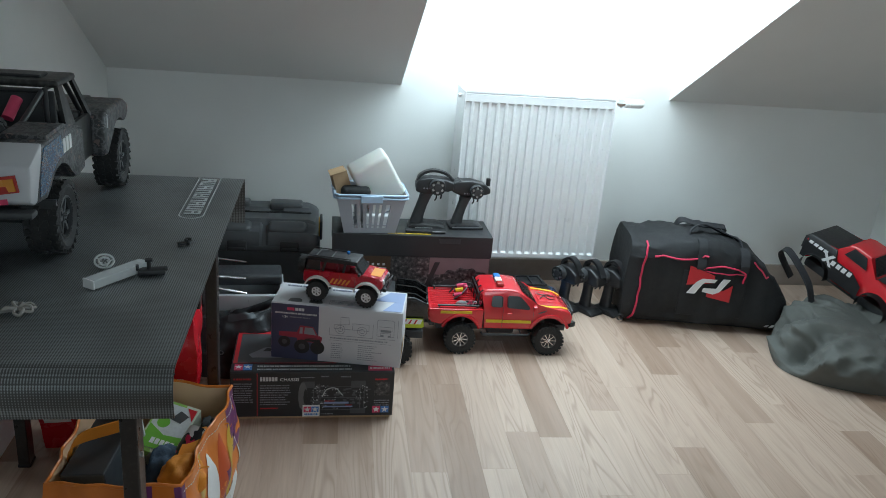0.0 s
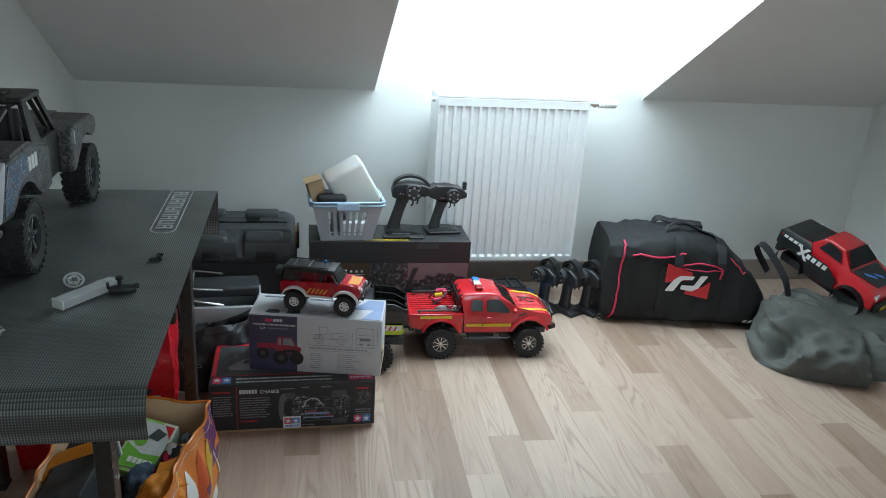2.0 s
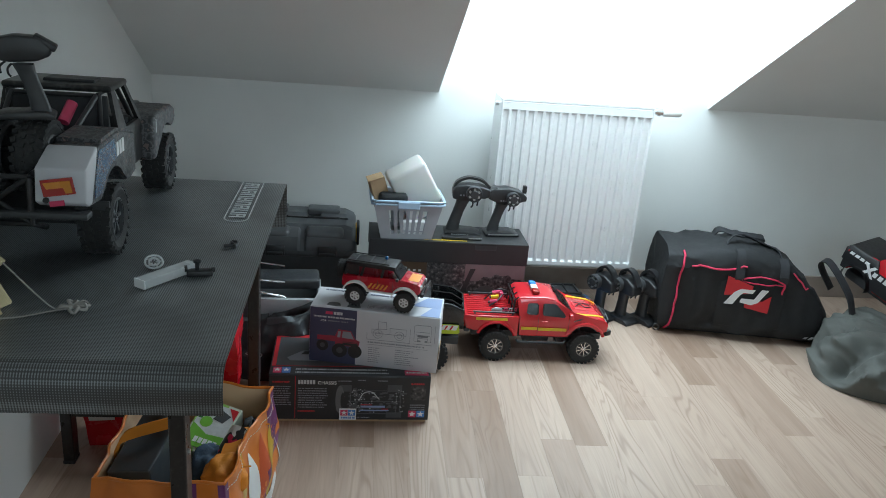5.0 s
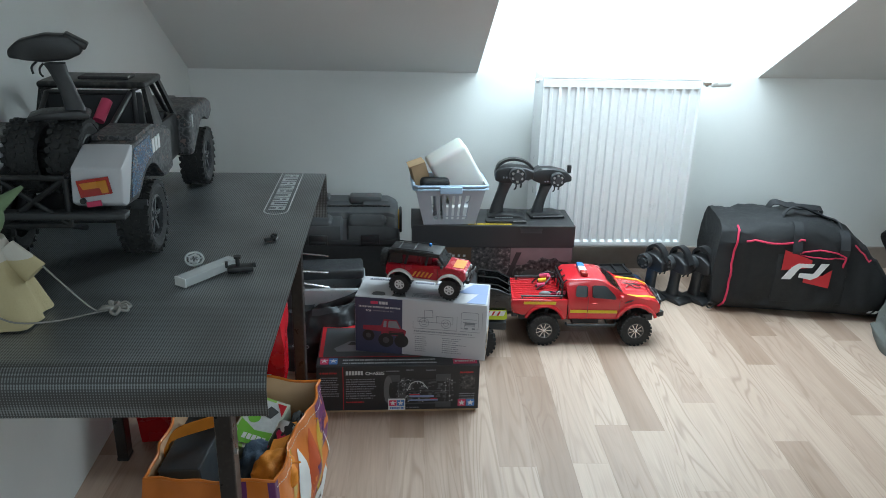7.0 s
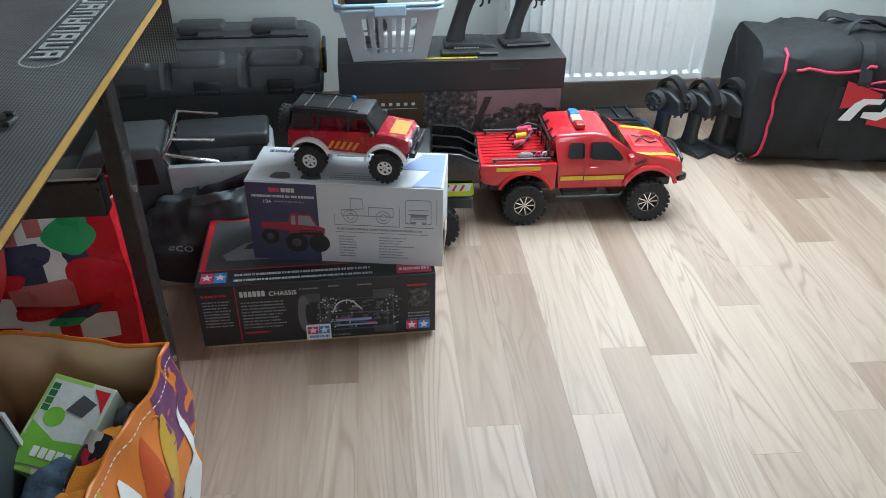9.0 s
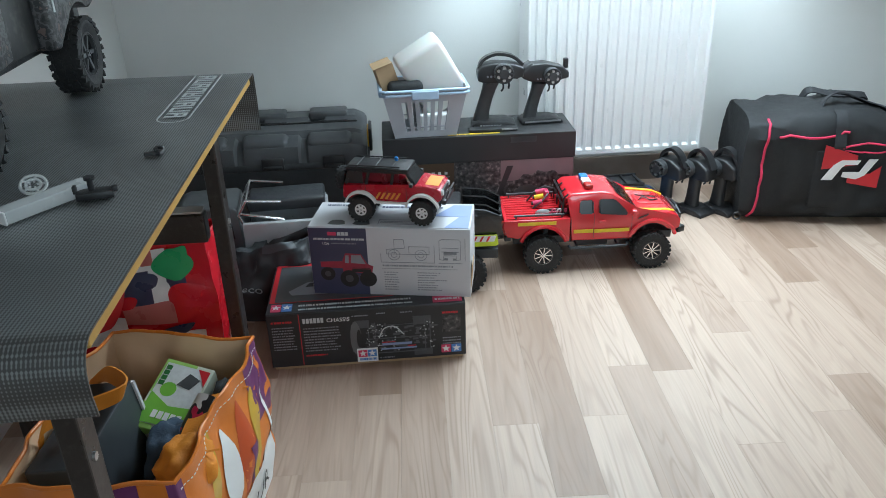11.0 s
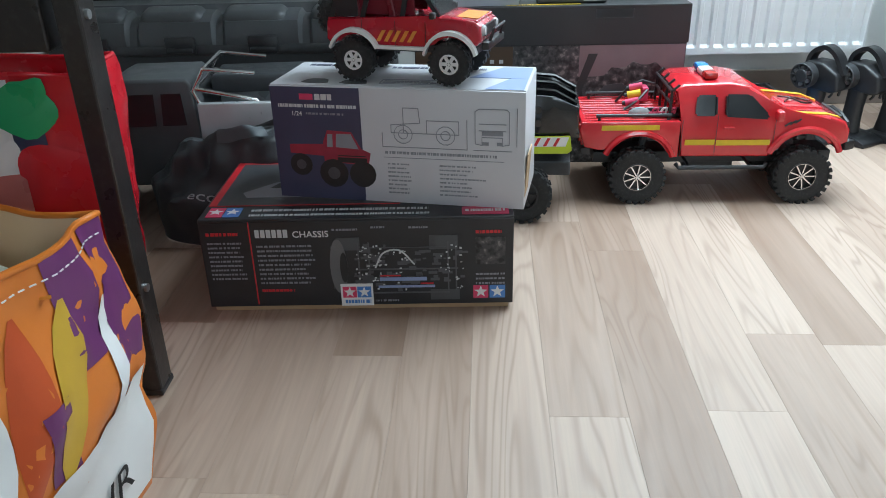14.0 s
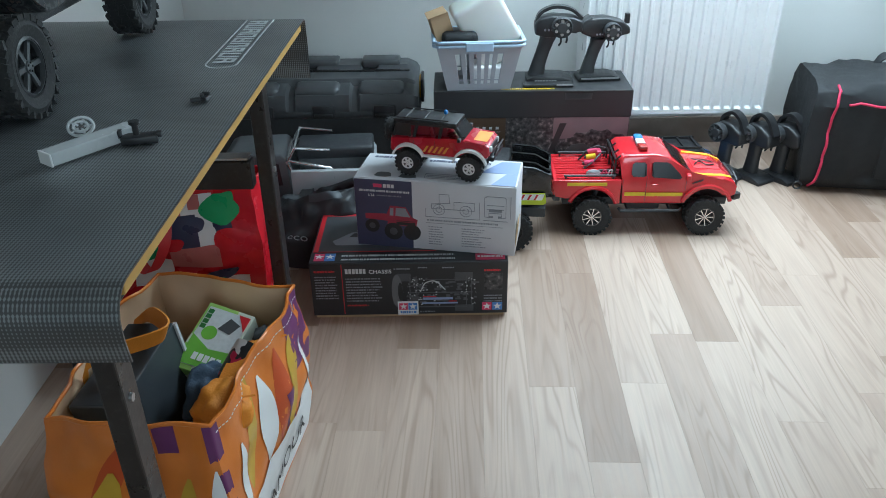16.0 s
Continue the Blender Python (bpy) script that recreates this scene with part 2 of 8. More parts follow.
REDINK = mat("red_print", (0.55, 0.02, 0.03), 0.4, var=0.1)
BLACKCARD = mat("black_carton", (0.022, 0.022, 0.025), 0.38, var=0.2, scale=30, bump=0.05)
BLACKCARD2 = mat("black_carton_matt", (0.026, 0.026, 0.028), 0.5, var=0.2, scale=20)
OFFWHITE = mat("white_carton", (0.56, 0.56, 0.59), 0.48, var=0.04, scale=12)
TINT = mat("tinted_window", (0.014, 0.015, 0.017), 0.18, var=0.05, spec=0.45)
SILVER = mat("silver_paint", (0.50, 0.52, 0.54), 0.32, 0.25, var=0.06)
CHARCOAL = mat("charcoal_plastic", (0.070, 0.074, 0.079), 0.40, var=0.15)
BLUEPAINT = mat("blue_paint", (0.03, 0.20, 0.55), 0.25, var=0.06, coat=0.5)
AMBER = mat("amber_lens", (0.62, 0.24, 0.03), 0.25, var=0.1)
REDLENS = mat("red_lens", (0.38, 0.02, 0.015), 0.2, var=0.1, coat=0.4)
NYLON = mat("black_nylon", (0.011, 0.012, 0.014), 0.72, var=0.25, scale=40, bump=0.5, bscale=900)
NYLON2 = mat("black_nylon_sheen", (0.036, 0.039, 0.044), 0.42, var=0.25, scale=30, bump=0.4, bscale=700)
STRAP = mat("black_webbing", (0.024, 0.025, 0.029), 0.75, var=0.2, bump=0.6, bscale=600)
PIPING = mat("pink_red_piping", (0.62, 0.03, 0.09), 0.5, var=0.1)
SACK = mat("grey_nylon", (0.098, 0.102, 0.094), 0.72, var=0.14, scale=18, bump=0.3, bscale=300)
GREYCLOTH = mat("grey_lining", (0.085, 0.095, 0.105), 0.6, var=0.15)
CORD = mat("grey_cord", (0.33, 0.31, 0.29), 0.85, var=0.2, scale=200)
BAGIN = mat("bag_lining", (0.74, 0.50, 0.32), 0.55, var=0.12, scale=8, bump=0.2, bscale=30)
ORANGECL = mat("orange_webbing", (0.72, 0.25, 0.02), 0.7, var=0.12, bump=0.4, bscale=300)
CAMO = blotches("camo_print", [(0.55, 0.02, 0.08), (0.02, 0.02, 0.025), (0.62, 0.60, 0.60), (0.45, 0.02, 0.06)], 26, 0.4)
GREENBOX = blotches("green_print", [(0.30, 0.52, 0.12), (0.56, 0.60, 0.50), (0.20, 0.44, 0.07)], 12, 0.35)
BLUECL = mat("blue_cloth", (0.045, 0.075, 0.12), 0.85, var=0.2, bump=0.5, bscale=200)
WRAP = blotches("speckled_wrap", [(0.03, 0.11, 0.24), (0.12, 0.17, 0.22), (0.05, 0.18, 0.34), (0.16, 0.05, 0.035), (0.03, 0.06, 0.11), (0.34, 0.38, 0.41)], 120, 0.4, cell=True)
DIRTWRAP = blotches("dusty_dark_wrap", [(0.025, 0.027, 0.03), (0.05, 0.05, 0.052), (0.11, 0.11, 0.115), (0.035, 0.036, 0.04), (0.17, 0.12, 0.11)], 55, 0.5, cell=False)
PHOTO = blotches("dark_rock_photo", [(0.012, 0.012, 0.013), (0.028, 0.028, 0.030), (0.055, 0.053, 0.055), (0.09, 0.085, 0.085), (0.20, 0.185, 0.18)], 75, 0.42, cell=False)
HAZEPHOTO = mat("hazy_photo", (0.20, 0.145, 0.155), 0.42, var=0.2, scale=14)
BROWNPH = mat("brown_photo", (0.085, 0.050, 0.028), 0.42, var=0.3, scale=9)
GLASS = mat("window_glass", (1, 1, 1), 0.02, var=0.0, trans=1.0)


# ---- building helpers ----
def part(name, bm, material, parent=None, label="", smooth=0.0):
    """Links a bmesh as one mesh object under a thing or a part."""
    bmesh.ops.recalc_face_normals(bm, faces=bm.faces)
    me = bpy.data.meshes.new(name)
    bm.to_mesh(me)
    bm.free()
    me.materials.append(material)
    if smooth:
        me.shade_smooth()
        me.set_sharp_from_angle(angle=radians(smooth))
    ob = new(name, me)
    if parent is not None:
        ob.parent = parent
    if label:
        ob["label"] = label
    return ob


def thing(name, m, label, category, group="", kind=""):
    ob = new(name)
    ob.empty_display_size = 0.05
    ob.matrix_world = m
    return tagged(ob, label, category, group, kind)


def box(bm, c, s, rot=None, bevel=0.0, seg=2):
    b = bmesh.new()
    bmesh.ops.create_cube(b, size=1)
    bmesh.ops.scale(b, vec=s, verts=b.verts)
    if bevel:
        bmesh.ops.bevel(b, geom=b.edges[:], offset=bevel, segments=seg, affect="EDGES", profile=0.5)
    m = Matrix.Translation(c) @ (rot if rot else Matrix())
    b.transform(m)
    join(bm, b)
    return bm


def join(bm, b):
    me = bpy.data.meshes.new("tmp")
    b.to_mesh(me)
    b.free()
    bm.from_mesh(me)
    bpy.data.meshes.remove(me)


def bx(c, s, rot=None, bevel=0.0, seg=2):
    return box(bmesh.new(), c, s, rot, bevel, seg)


def rod(bm, p, q, r, seg=12, r2=None):
    p, q = Vector(p), Vector(q)
    d = q - p
    m = Matrix.Translation((p + q) / 2) @ d.to_track_quat("Z", "Y").to_matrix().to_4x4()
    bmesh.ops.create_cone(bm, cap_ends=True, segments=seg, radius1=r, radius2=r if r2 is None else r2, depth=d.length, matrix=m)
    return bm


def tube(bm, pts, r, seg=8):
    """A round tube along a line of points."""
    pts = [Vector(p) for p in pts]
    rings, up = [], None
    for i, p in enumerate(pts):
        d = (pts[min(i + 1, len(pts) - 1)] - pts[max(i - 1, 0)]).normalized()
        a = d.orthogonal().normalized() if up is None else (up - d * up.dot(d)).normalized()
        up = a
        b = d.cross(a)
        rings.append([bm.verts.new(p + r * (math.cos(2 * math.pi * k / seg) * a + math.sin(2 * math.pi * k / seg) * b)) for k in range(seg)])
    for u, v in zip(rings, rings[1:]):
        for k in range(seg):
            bm.faces.new((u[k], u[(k + 1) % seg], v[(k + 1) % seg], v[k]))
    bm.faces.new(rings[0][::-1])
    bm.faces.new(rings[-1])
    return bm


def smooth_line(pts, n=6):
    """Catmull-Rom points through a few given ones."""
    p = [Vector(a) for a in pts]
    p = [2 * p[0] - p[1]] + p + [2 * p[-1] - p[-2]]
    out = []
    for i in range(1, len(p) - 2):
        for k in range(n):
            t = k / n
            a, b, c, d = p[i - 1:i + 3]
            out.append(0.5 * (2 * b + (c - a) * t + (2 * a - 5 * b + 4 * c - d) * t * t + (3 * b - a - 3 * c + d) * t ** 3))
    return out + [p[-2]]


def ribbon(bm, pts, across, w, th=0.002):
    """A flat strap of width w along points; across: the direction of its width."""
    across = Vector(across).normalized()
    rows = []
    for i, p in enumerate(pts):
        d = (Vector(pts[min(i + 1, len(pts) - 1)]) - Vector(pts[max(i - 1, 0)])).normalized()
        nrm = d.cross(across).normalized() * th / 2
        a = across * w / 2
        rows.append([bm.verts.new(Vector(p) + v) for v in (-a - nrm, a - nrm, a + nrm, -a + nrm)])
    for u, v in zip(rows, rows[1:]):
        for k in range(4):
            bm.faces.new((u[k], u[(k + 1) % 4], v[(k + 1) % 4], v[k]))
    bm.faces.new(rows[0][::-1])
    bm.faces.new(rows[-1])
    return bm


def sheet(bm, f, nu, nv, closed=False):
    """A surface f(u, v), u and v from 0 to 1."""
    g = [[bm.verts.new(f(i / nu, j / nv)) for j in range(nv + 1)] for i in range(nu if closed else nu + 1)]
    for i in range(nu):
        for j in range(nv):
            a, b = g[i], g[(i + 1) % len(g)]
            bm.faces.new((a[j], b[j], b[j + 1], a[j + 1]))
    return bm


def prism(bm, prof, y0, y1, bevel=0.0, seg=2, half=None):
    """A side profile of (x, z) points drawn out along y; half(x, z) gives a half width instead."""
    b = bmesh.new()
    rows = []
    for side in (0, 1):
        rows.append([b.verts.new((x, (y0, y1)[side] if half is None else (-1, 1)[side] * half(x, z), z)) for x, z in prof])
    n = len(prof)
    b.faces.new(rows[0])
    b.faces.new(rows[1][::-1])
    for i in range(n):
        b.faces.new((rows[0][i], rows[1][i], rows[1][(i + 1) % n], rows[0][(i + 1) % n]))
    if bevel:
        rim = [e for e in b.edges if len({v.co.y > 0 for v in e.verts}) == 1 or half is None]
        bmesh.ops.bevel(b, geom=rim, offset=bevel, segments=seg, affect="EDGES", profile=0.5, clamp_overlap=True)
    bmesh.ops.triangulate(b, faces=[f for f in b.faces if len(f.verts) > 4])
    join(bm, b)
    return bm


def arch(cx, cz, r, a0, a1, n=9):
    """Points of a wheel arch, degrees from the x axis."""
    return [(cx + r * math.cos(radians(a0 + (a1 - a0) * i / n)), cz + r * math.sin(radians(a0 + (a1 - a0) * i / n))) for i in range(n + 1)]


def spin(bm, prof, seg=28, axis="Y"):
    """A lathe: (r, h) points turned round the axis."""
    rings = []
    for r, h in prof:
        ring = []
        for k in range(seg):
            a = 2 * math.pi * k / seg
            u, v = r * math.cos(a), r * math.sin(a)
            ring.append(bm.verts.new((u, h, v) if axis == "Y" else (u, v, h)))
        rings.append(ring)
    for a, b in zip(rings, rings[1:]):
        for k in range(seg):
            bm.faces.new((a[k], a[(k + 1) % seg], b[(k + 1) % seg], b[k]))
    bmesh.ops.remove_doubles(bm, verts=bm.verts, dist=1e-7)
    return bm


FRONT = Matrix(((1, 0, 0, 0), (0, 0, -1, 0), (0, 1, 0, 0), (0, 0, 0, 1)))  # u to x, v up, outward to -y


def flat(name, parent, m, rects, material, lift=0.0006, label=""):
    """Printed or glued flat pieces (u0, v0, u1, v1) on a plane m, as one mesh."""
    bm = bmesh.new()
    for u0, v0, u1, v1 in rects:
        box(bm, ((u0 + u1) / 2, (v0 + v1) / 2, lift / 2), (abs(u1 - u0), abs(v1 - v0), lift))
    bm.transform(m)
    return part(name, bm, material, parent, label)


def shape(name, parent, m, polys, material, lift=0.0006, label=""):
    """Flat printed outlines on a plane m."""
    bm = bmesh.new()
    for poly in polys:
        lo = [bm.verts.new((u, v, 0)) for u, v in poly]
        hi = [bm.verts.new((u, v, lift)) for u, v in poly]
        bm.faces.new(hi)
        for i in range(len(poly)):
            j = (i + 1) % len(poly)
            bm.faces.new((lo[i], lo[j], hi[j], hi[i]))
    bmesh.ops.triangulate(bm, faces=[f for f in bm.faces if len(f.verts) > 4])
    bm.transform(m)
    return part(name, bm, material, parent, label)


def ring2(cx, cy, r, n=16):
    return [(cx + r * math.cos(2 * math.pi * k / n), cy + r * math.sin(2 * math.pi * k / n)) for k in range(n)]


def star(cx, cy, r):
    return [(cx + (r if k % 2 == 0 else r * 0.42) * math.sin(math.pi * k / 5), cy + (r if k % 2 == 0 else r * 0.42) * math.cos(math.pi * k / 5)) for k in range(10)]


def lettering(name, parent, m, text, size, material, lift=0.0008):
    cu = bpy.data.curves.new(name, "FONT")
    cu.body, cu.size, cu.extrude, cu.resolution_u = text, size, lift / 2, 3
    tmp = new("tmp_text", cu)
    me = bpy.data.meshes.new_from_object(tmp.evaluated_get(bpy.context.evaluated_depsgraph_get()))
    bpy.data.objects.remove(tmp)
    bpy.data.curves.remove(cu)
    me.name = name
    me.transform(m @ Matrix.Translation((0, 0, lift / 2)))
    me.materials.clear()
    me.materials.append(material)
    ob = new(name, me)
    ob.parent = parent
    return ob


def text_lines(u, v, w, n, step, h, seed=1, rag=0.3):
    rnd = random.Random(seed)
    out = []
    for i in range(n):
        x = u
        end = u + w * (1 - rag * rnd.random())
        while x < end:
            q = min(end, x + rnd.uniform(0.0014, 0.0058))
            out.append((x, v - i * step, q, v - i * step + h))
            x = q + (0.0011 if rnd.random() < 0.75 else 0.0026)
    return out


def wheel(parent, at, r, w, rim, rim_material, lugs=22, spokes=8, outer=-1, rows=3, solid=1.0):
    """A knobbly tyre with its rim; the axle lies along y. outer: the side of the rim's face."""
    bm = bmesh.new()
    h = w / 2
    spin(bm, [(rim, -h * 0.80), (r * 0.80, -h * 0.98), (r * 0.93, -h * 0.86), (r * 0.955, -h * 0.5), (r * 0.955, h * 0.5), (r * 0.93, h * 0.86), (r * 0.80, h * 0.98), (rim, h * 0.80)], 36)
    lug_w = 2 * math.pi * r / lugs * 0.56
    for k in range(lugs):
        for j in range(rows):
            a = 2 * math.pi * (k + 0.5 * (j % 2)) / lugs
            y = (j - (rows - 1) / 2) * w * 0.82 / (rows - 1 if rows > 1 else 1) if rows > 1 else 0
            edge = rows > 1 and j in (0, rows - 1)
            m = Matrix.Rotation(-a, 4, "Y") @ Matrix.Translation((r * (0.945 if edge else 0.965), y, 0)) @ Matrix.Rotation(radians(14 if j % 2 else -14), 4, "X")
            b = bmesh.new()
            bmesh.ops.create_cube(b, size=1)
            bmesh.ops.scale(b, vec=(r * (0.12 if edge else 0.055), w * 0.30 / max(1, rows - 1) * 2 * 0.72, lug_w), verts=b.verts)
            b.transform(m)
            join(bm, b)
    ty = part("wheel", bm, RUBBER, parent, "black knobbly rubber tyre", smooth=35)
    ty.location = at
    bm = bmesh.new()
    f = outer * h
    lip = 6 if solid > 1 else 1
    spin(bm, [(rim * 0.93, f * 0.84), (rim * (0.93 - 0.03 * lip), f * 0.84), (rim * (0.93 - 0.03 * lip), f * 0.60), (rim * 0.93, f * 0.60), (rim * 0.93, f * 0.84)], 32)
    for k in range(spokes):
        a = 2 * math.pi * k / spokes
        m = Matrix.Rotation(a, 4, "Y") @ Matrix.Translation((rim * 0.52, f * 0.62, 0))
        b = bmesh.new()
        bmesh.ops.create_cube(b, size=1)
        bmesh.ops.scale(b, vec=(rim * 0.86, h * 0.16, rim * 0.62 * 1.7 * solid / spokes), verts=b.verts)
        b.transform(m)
        join(bm, b)
    spin2 = bmesh.new()
    spin(spin2, [(0, f * 0.80), (rim * 0.22, f * 0.78), (rim * 0.26, f * 0.5), (rim * 0.26, f * 0.1), (0, f * 0.1)], 14)
    join(bm, spin2)
    ri = part("rim", bm, rim_material, ty, smooth=35)
    bm = bmesh.new()
    spin(bm, [(rim * 1.03, f * 0.84), (rim * 0.94, f * 0.88), (rim * 0.94, f * 0.30), (0, f * 0.30), (0, f * 0.2), (rim, f * 0.2), (rim * 1.03, f * 0.84)], 28)
    for k in range(5):
        a = 2 * math.pi * k / 5
        rod(bm, (rim * 0.15 * math.cos(a), f * 0.78, rim * 0.15 * math.sin(a)), (rim * 0.15 * math.cos(a), f * 0.84, rim * 0.15 * math.sin(a)), rim * 0.04, 6)
    part("hub", bm, BLACKPL, ty, "black hub behind the spokes")
    return ty


# ---- the room ----
X0, X1, Y0, Y1, KNEE, HIGH = -0.90, 2.49, -1.9, 3.344, 0.83, 2.45
TAN = math.tan(SLOPE)
WX0, WX1 = 0.22, 1.365  # the roof window's opening


def wall(name, c, s, label):
    return tagged(part(name, bx(c, s), WALL), label, "wall", kind="structure")


wall("wall_north", ((X0 + X1) / 2, Y1 + 0.1, KNEE / 2 - 0.05), (X1 - X0 + 0.4, 0.2, KNEE + 0.1), "low white-painted knee wall under the roof slope")
wall("wall_west", (X0 - 0.1, (Y0 + Y1) / 2, HIGH / 2), (0.2, Y1 - Y0 + 0.4, HIGH + 0.4), "white-painted side wall beside the bench")
wall("wall_east", (X1 + 0.1, (Y0 + Y1) / 2, HIGH / 2), (0.2, Y1 - Y0 + 0.4, HIGH + 0.4), "white-painted side wall")
# unseen wall behind the walker; its opening is assumed
ws = bmesh.new()
box(ws, ((X0 + 0.25) / 2, Y0 - 0.1, HIGH / 2), (0.25 - X0, 0.2, HIGH))
box(ws, ((X1 + 1.55) / 2, Y0 - 0.1, HIGH / 2), (X1 - 1.55, 0.2, HIGH))
box(ws, (0.9, Y0 - 0.1, 0.475), (1.3, 0.2, 0.95))
box(ws, (0.9, Y0 - 0.1, 2.30), (1.3, 0.2, 0.30))
tagged(part("wall_south", ws, WALL), "unseen white-painted wall with an added window", "wall", kind="structure")

# sloping ceiling with the opening, the flat ceiling above, and the shaft up to the roof window
YT = Y1 - (HIGH - KNEE) / TAN
YO = Y1 - 1.00  # upper end of the opening
cb = bmesh.new()


def slope_slab(bm, xa, xb, ya, yb, th=0.56):
    z = lambda y: KNEE + (Y1 - y) * TAN
    v = [bm.verts.new(p) for p in ((xa, ya, z(ya)), (xb, ya, z(ya)), (xb, yb, z(yb)), (xa, yb, z(yb)), (xa, ya, z(ya) + th), (xb, ya, z(ya) + th), (xb, yb, z(yb) + th), (xa, yb, z(yb) + th))]
    for f in ((0, 1, 2, 3), (7, 6, 5, 4), (0, 4, 5, 1), (1, 5, 6, 2), (2, 6, 7, 3), (3, 7, 4, 0)):
        bm.faces.new([v[i] for i in f])


slope_slab(cb, X0 - 0.2, WX0, YT, Y1 + 0.2)
slope_slab(cb, WX1, X1 + 0.2, YT, Y1 + 0.2)
slope_slab(cb, WX0, WX1, YT, YO)
tagged(part("ceiling_slope", cb, CEIL), "white-painted sloping attic ceiling", "ceiling", kind="structure")
tagged(part("ceiling", bx(((X0 + X1) / 2, (Y0 + YT) / 2 - 0.1, HIGH + 0.1), (X1 - X0 + 0.4, YT - Y0 + 0.25, 0.2)), CEIL), "white flat ceiling", "ceiling", kind="structure")
wall("wall_shaft", ((WX0 + WX1) / 2, Y1 + 0.06, KNEE + 0.28), (WX1 - WX0, 0.12, 0.56), "white reveal below the roof window")


def roof_window():
    # frame lies in the roof's outer plane
    m = Matrix.Translation(((WX0 + WX1) / 2, (Y1 + YO) / 2 + 0.02, KNEE + (Y1 - (Y1 + YO) / 2) * TAN + 0.58)) @ Matrix.Rotation(-SLOPE, 4, "X")
    w = thing("window_1", m, "pivoting roof window with a white frame", "window", kind="structure")
    W, L = WX1 - WX0, 1.00 / math.cos(SLOPE) + 0.05
    bm = bmesh.new()
    for s in (-1, 1):
        box(bm, (s * (W / 2 - 0.03), 0, 0), (0.06, L, 0.06), bevel=0.004)
        box(bm, (0, s * (L / 2 - 0.03), 0), (W - 0.12, 0.06, 0.06), bevel=0.004)
    part("window_frame", bm, WPLASTIC, w)
    g = part("pane", bx((0, 0, 0.0), (W - 0.12, L - 0.12, 0.006)), GLASS, w)
    g.visible_shadow = False


roof_window()
# added window, out of view, as a setting for the fill lamp
w2 = thing("added_window", Matrix.Translation((0.9, Y0 - 0.1, 1.55)), "unseen white-framed window added in the wall", "window", kind="structure")
bm = bmesh.new()
for s in (-1, 1):
    box(bm, (s * 0.62, 0, 0), (0.06, 0.08, 1.2), bevel=0.004)
    box(bm, (0, 0, s * 0.57), (1.18, 0.08, 0.06), bevel=0.004)
part("window_frame", bm, WPLASTIC, w2)
g = part("pane", bx((0, 0, 0), (1.18, 0.006, 1.08)), GLASS, w2)
g.visible_shadow = False

sk = bmesh.new()
box(sk, ((X0 + X1) / 2, Y1 - 0.007, 0.05), (X1 - X0, 0.014, 0.10), bevel=0.003)
tagged(part("baseboard", sk, SKIRT), "brown wooden skirting board along the knee wall", "baseboard", kind="structure")

fl = part("floor", bx(((X0 + X1) / 2, (Y0 + Y1) / 2, -0.056), (X1 - X0 + 0.4, Y1 - Y0 + 0.4, 0.1)), GAPDARK)
tagged(fl, "light wood-look laminate floor in narrow strips", "floor", kind="structure")


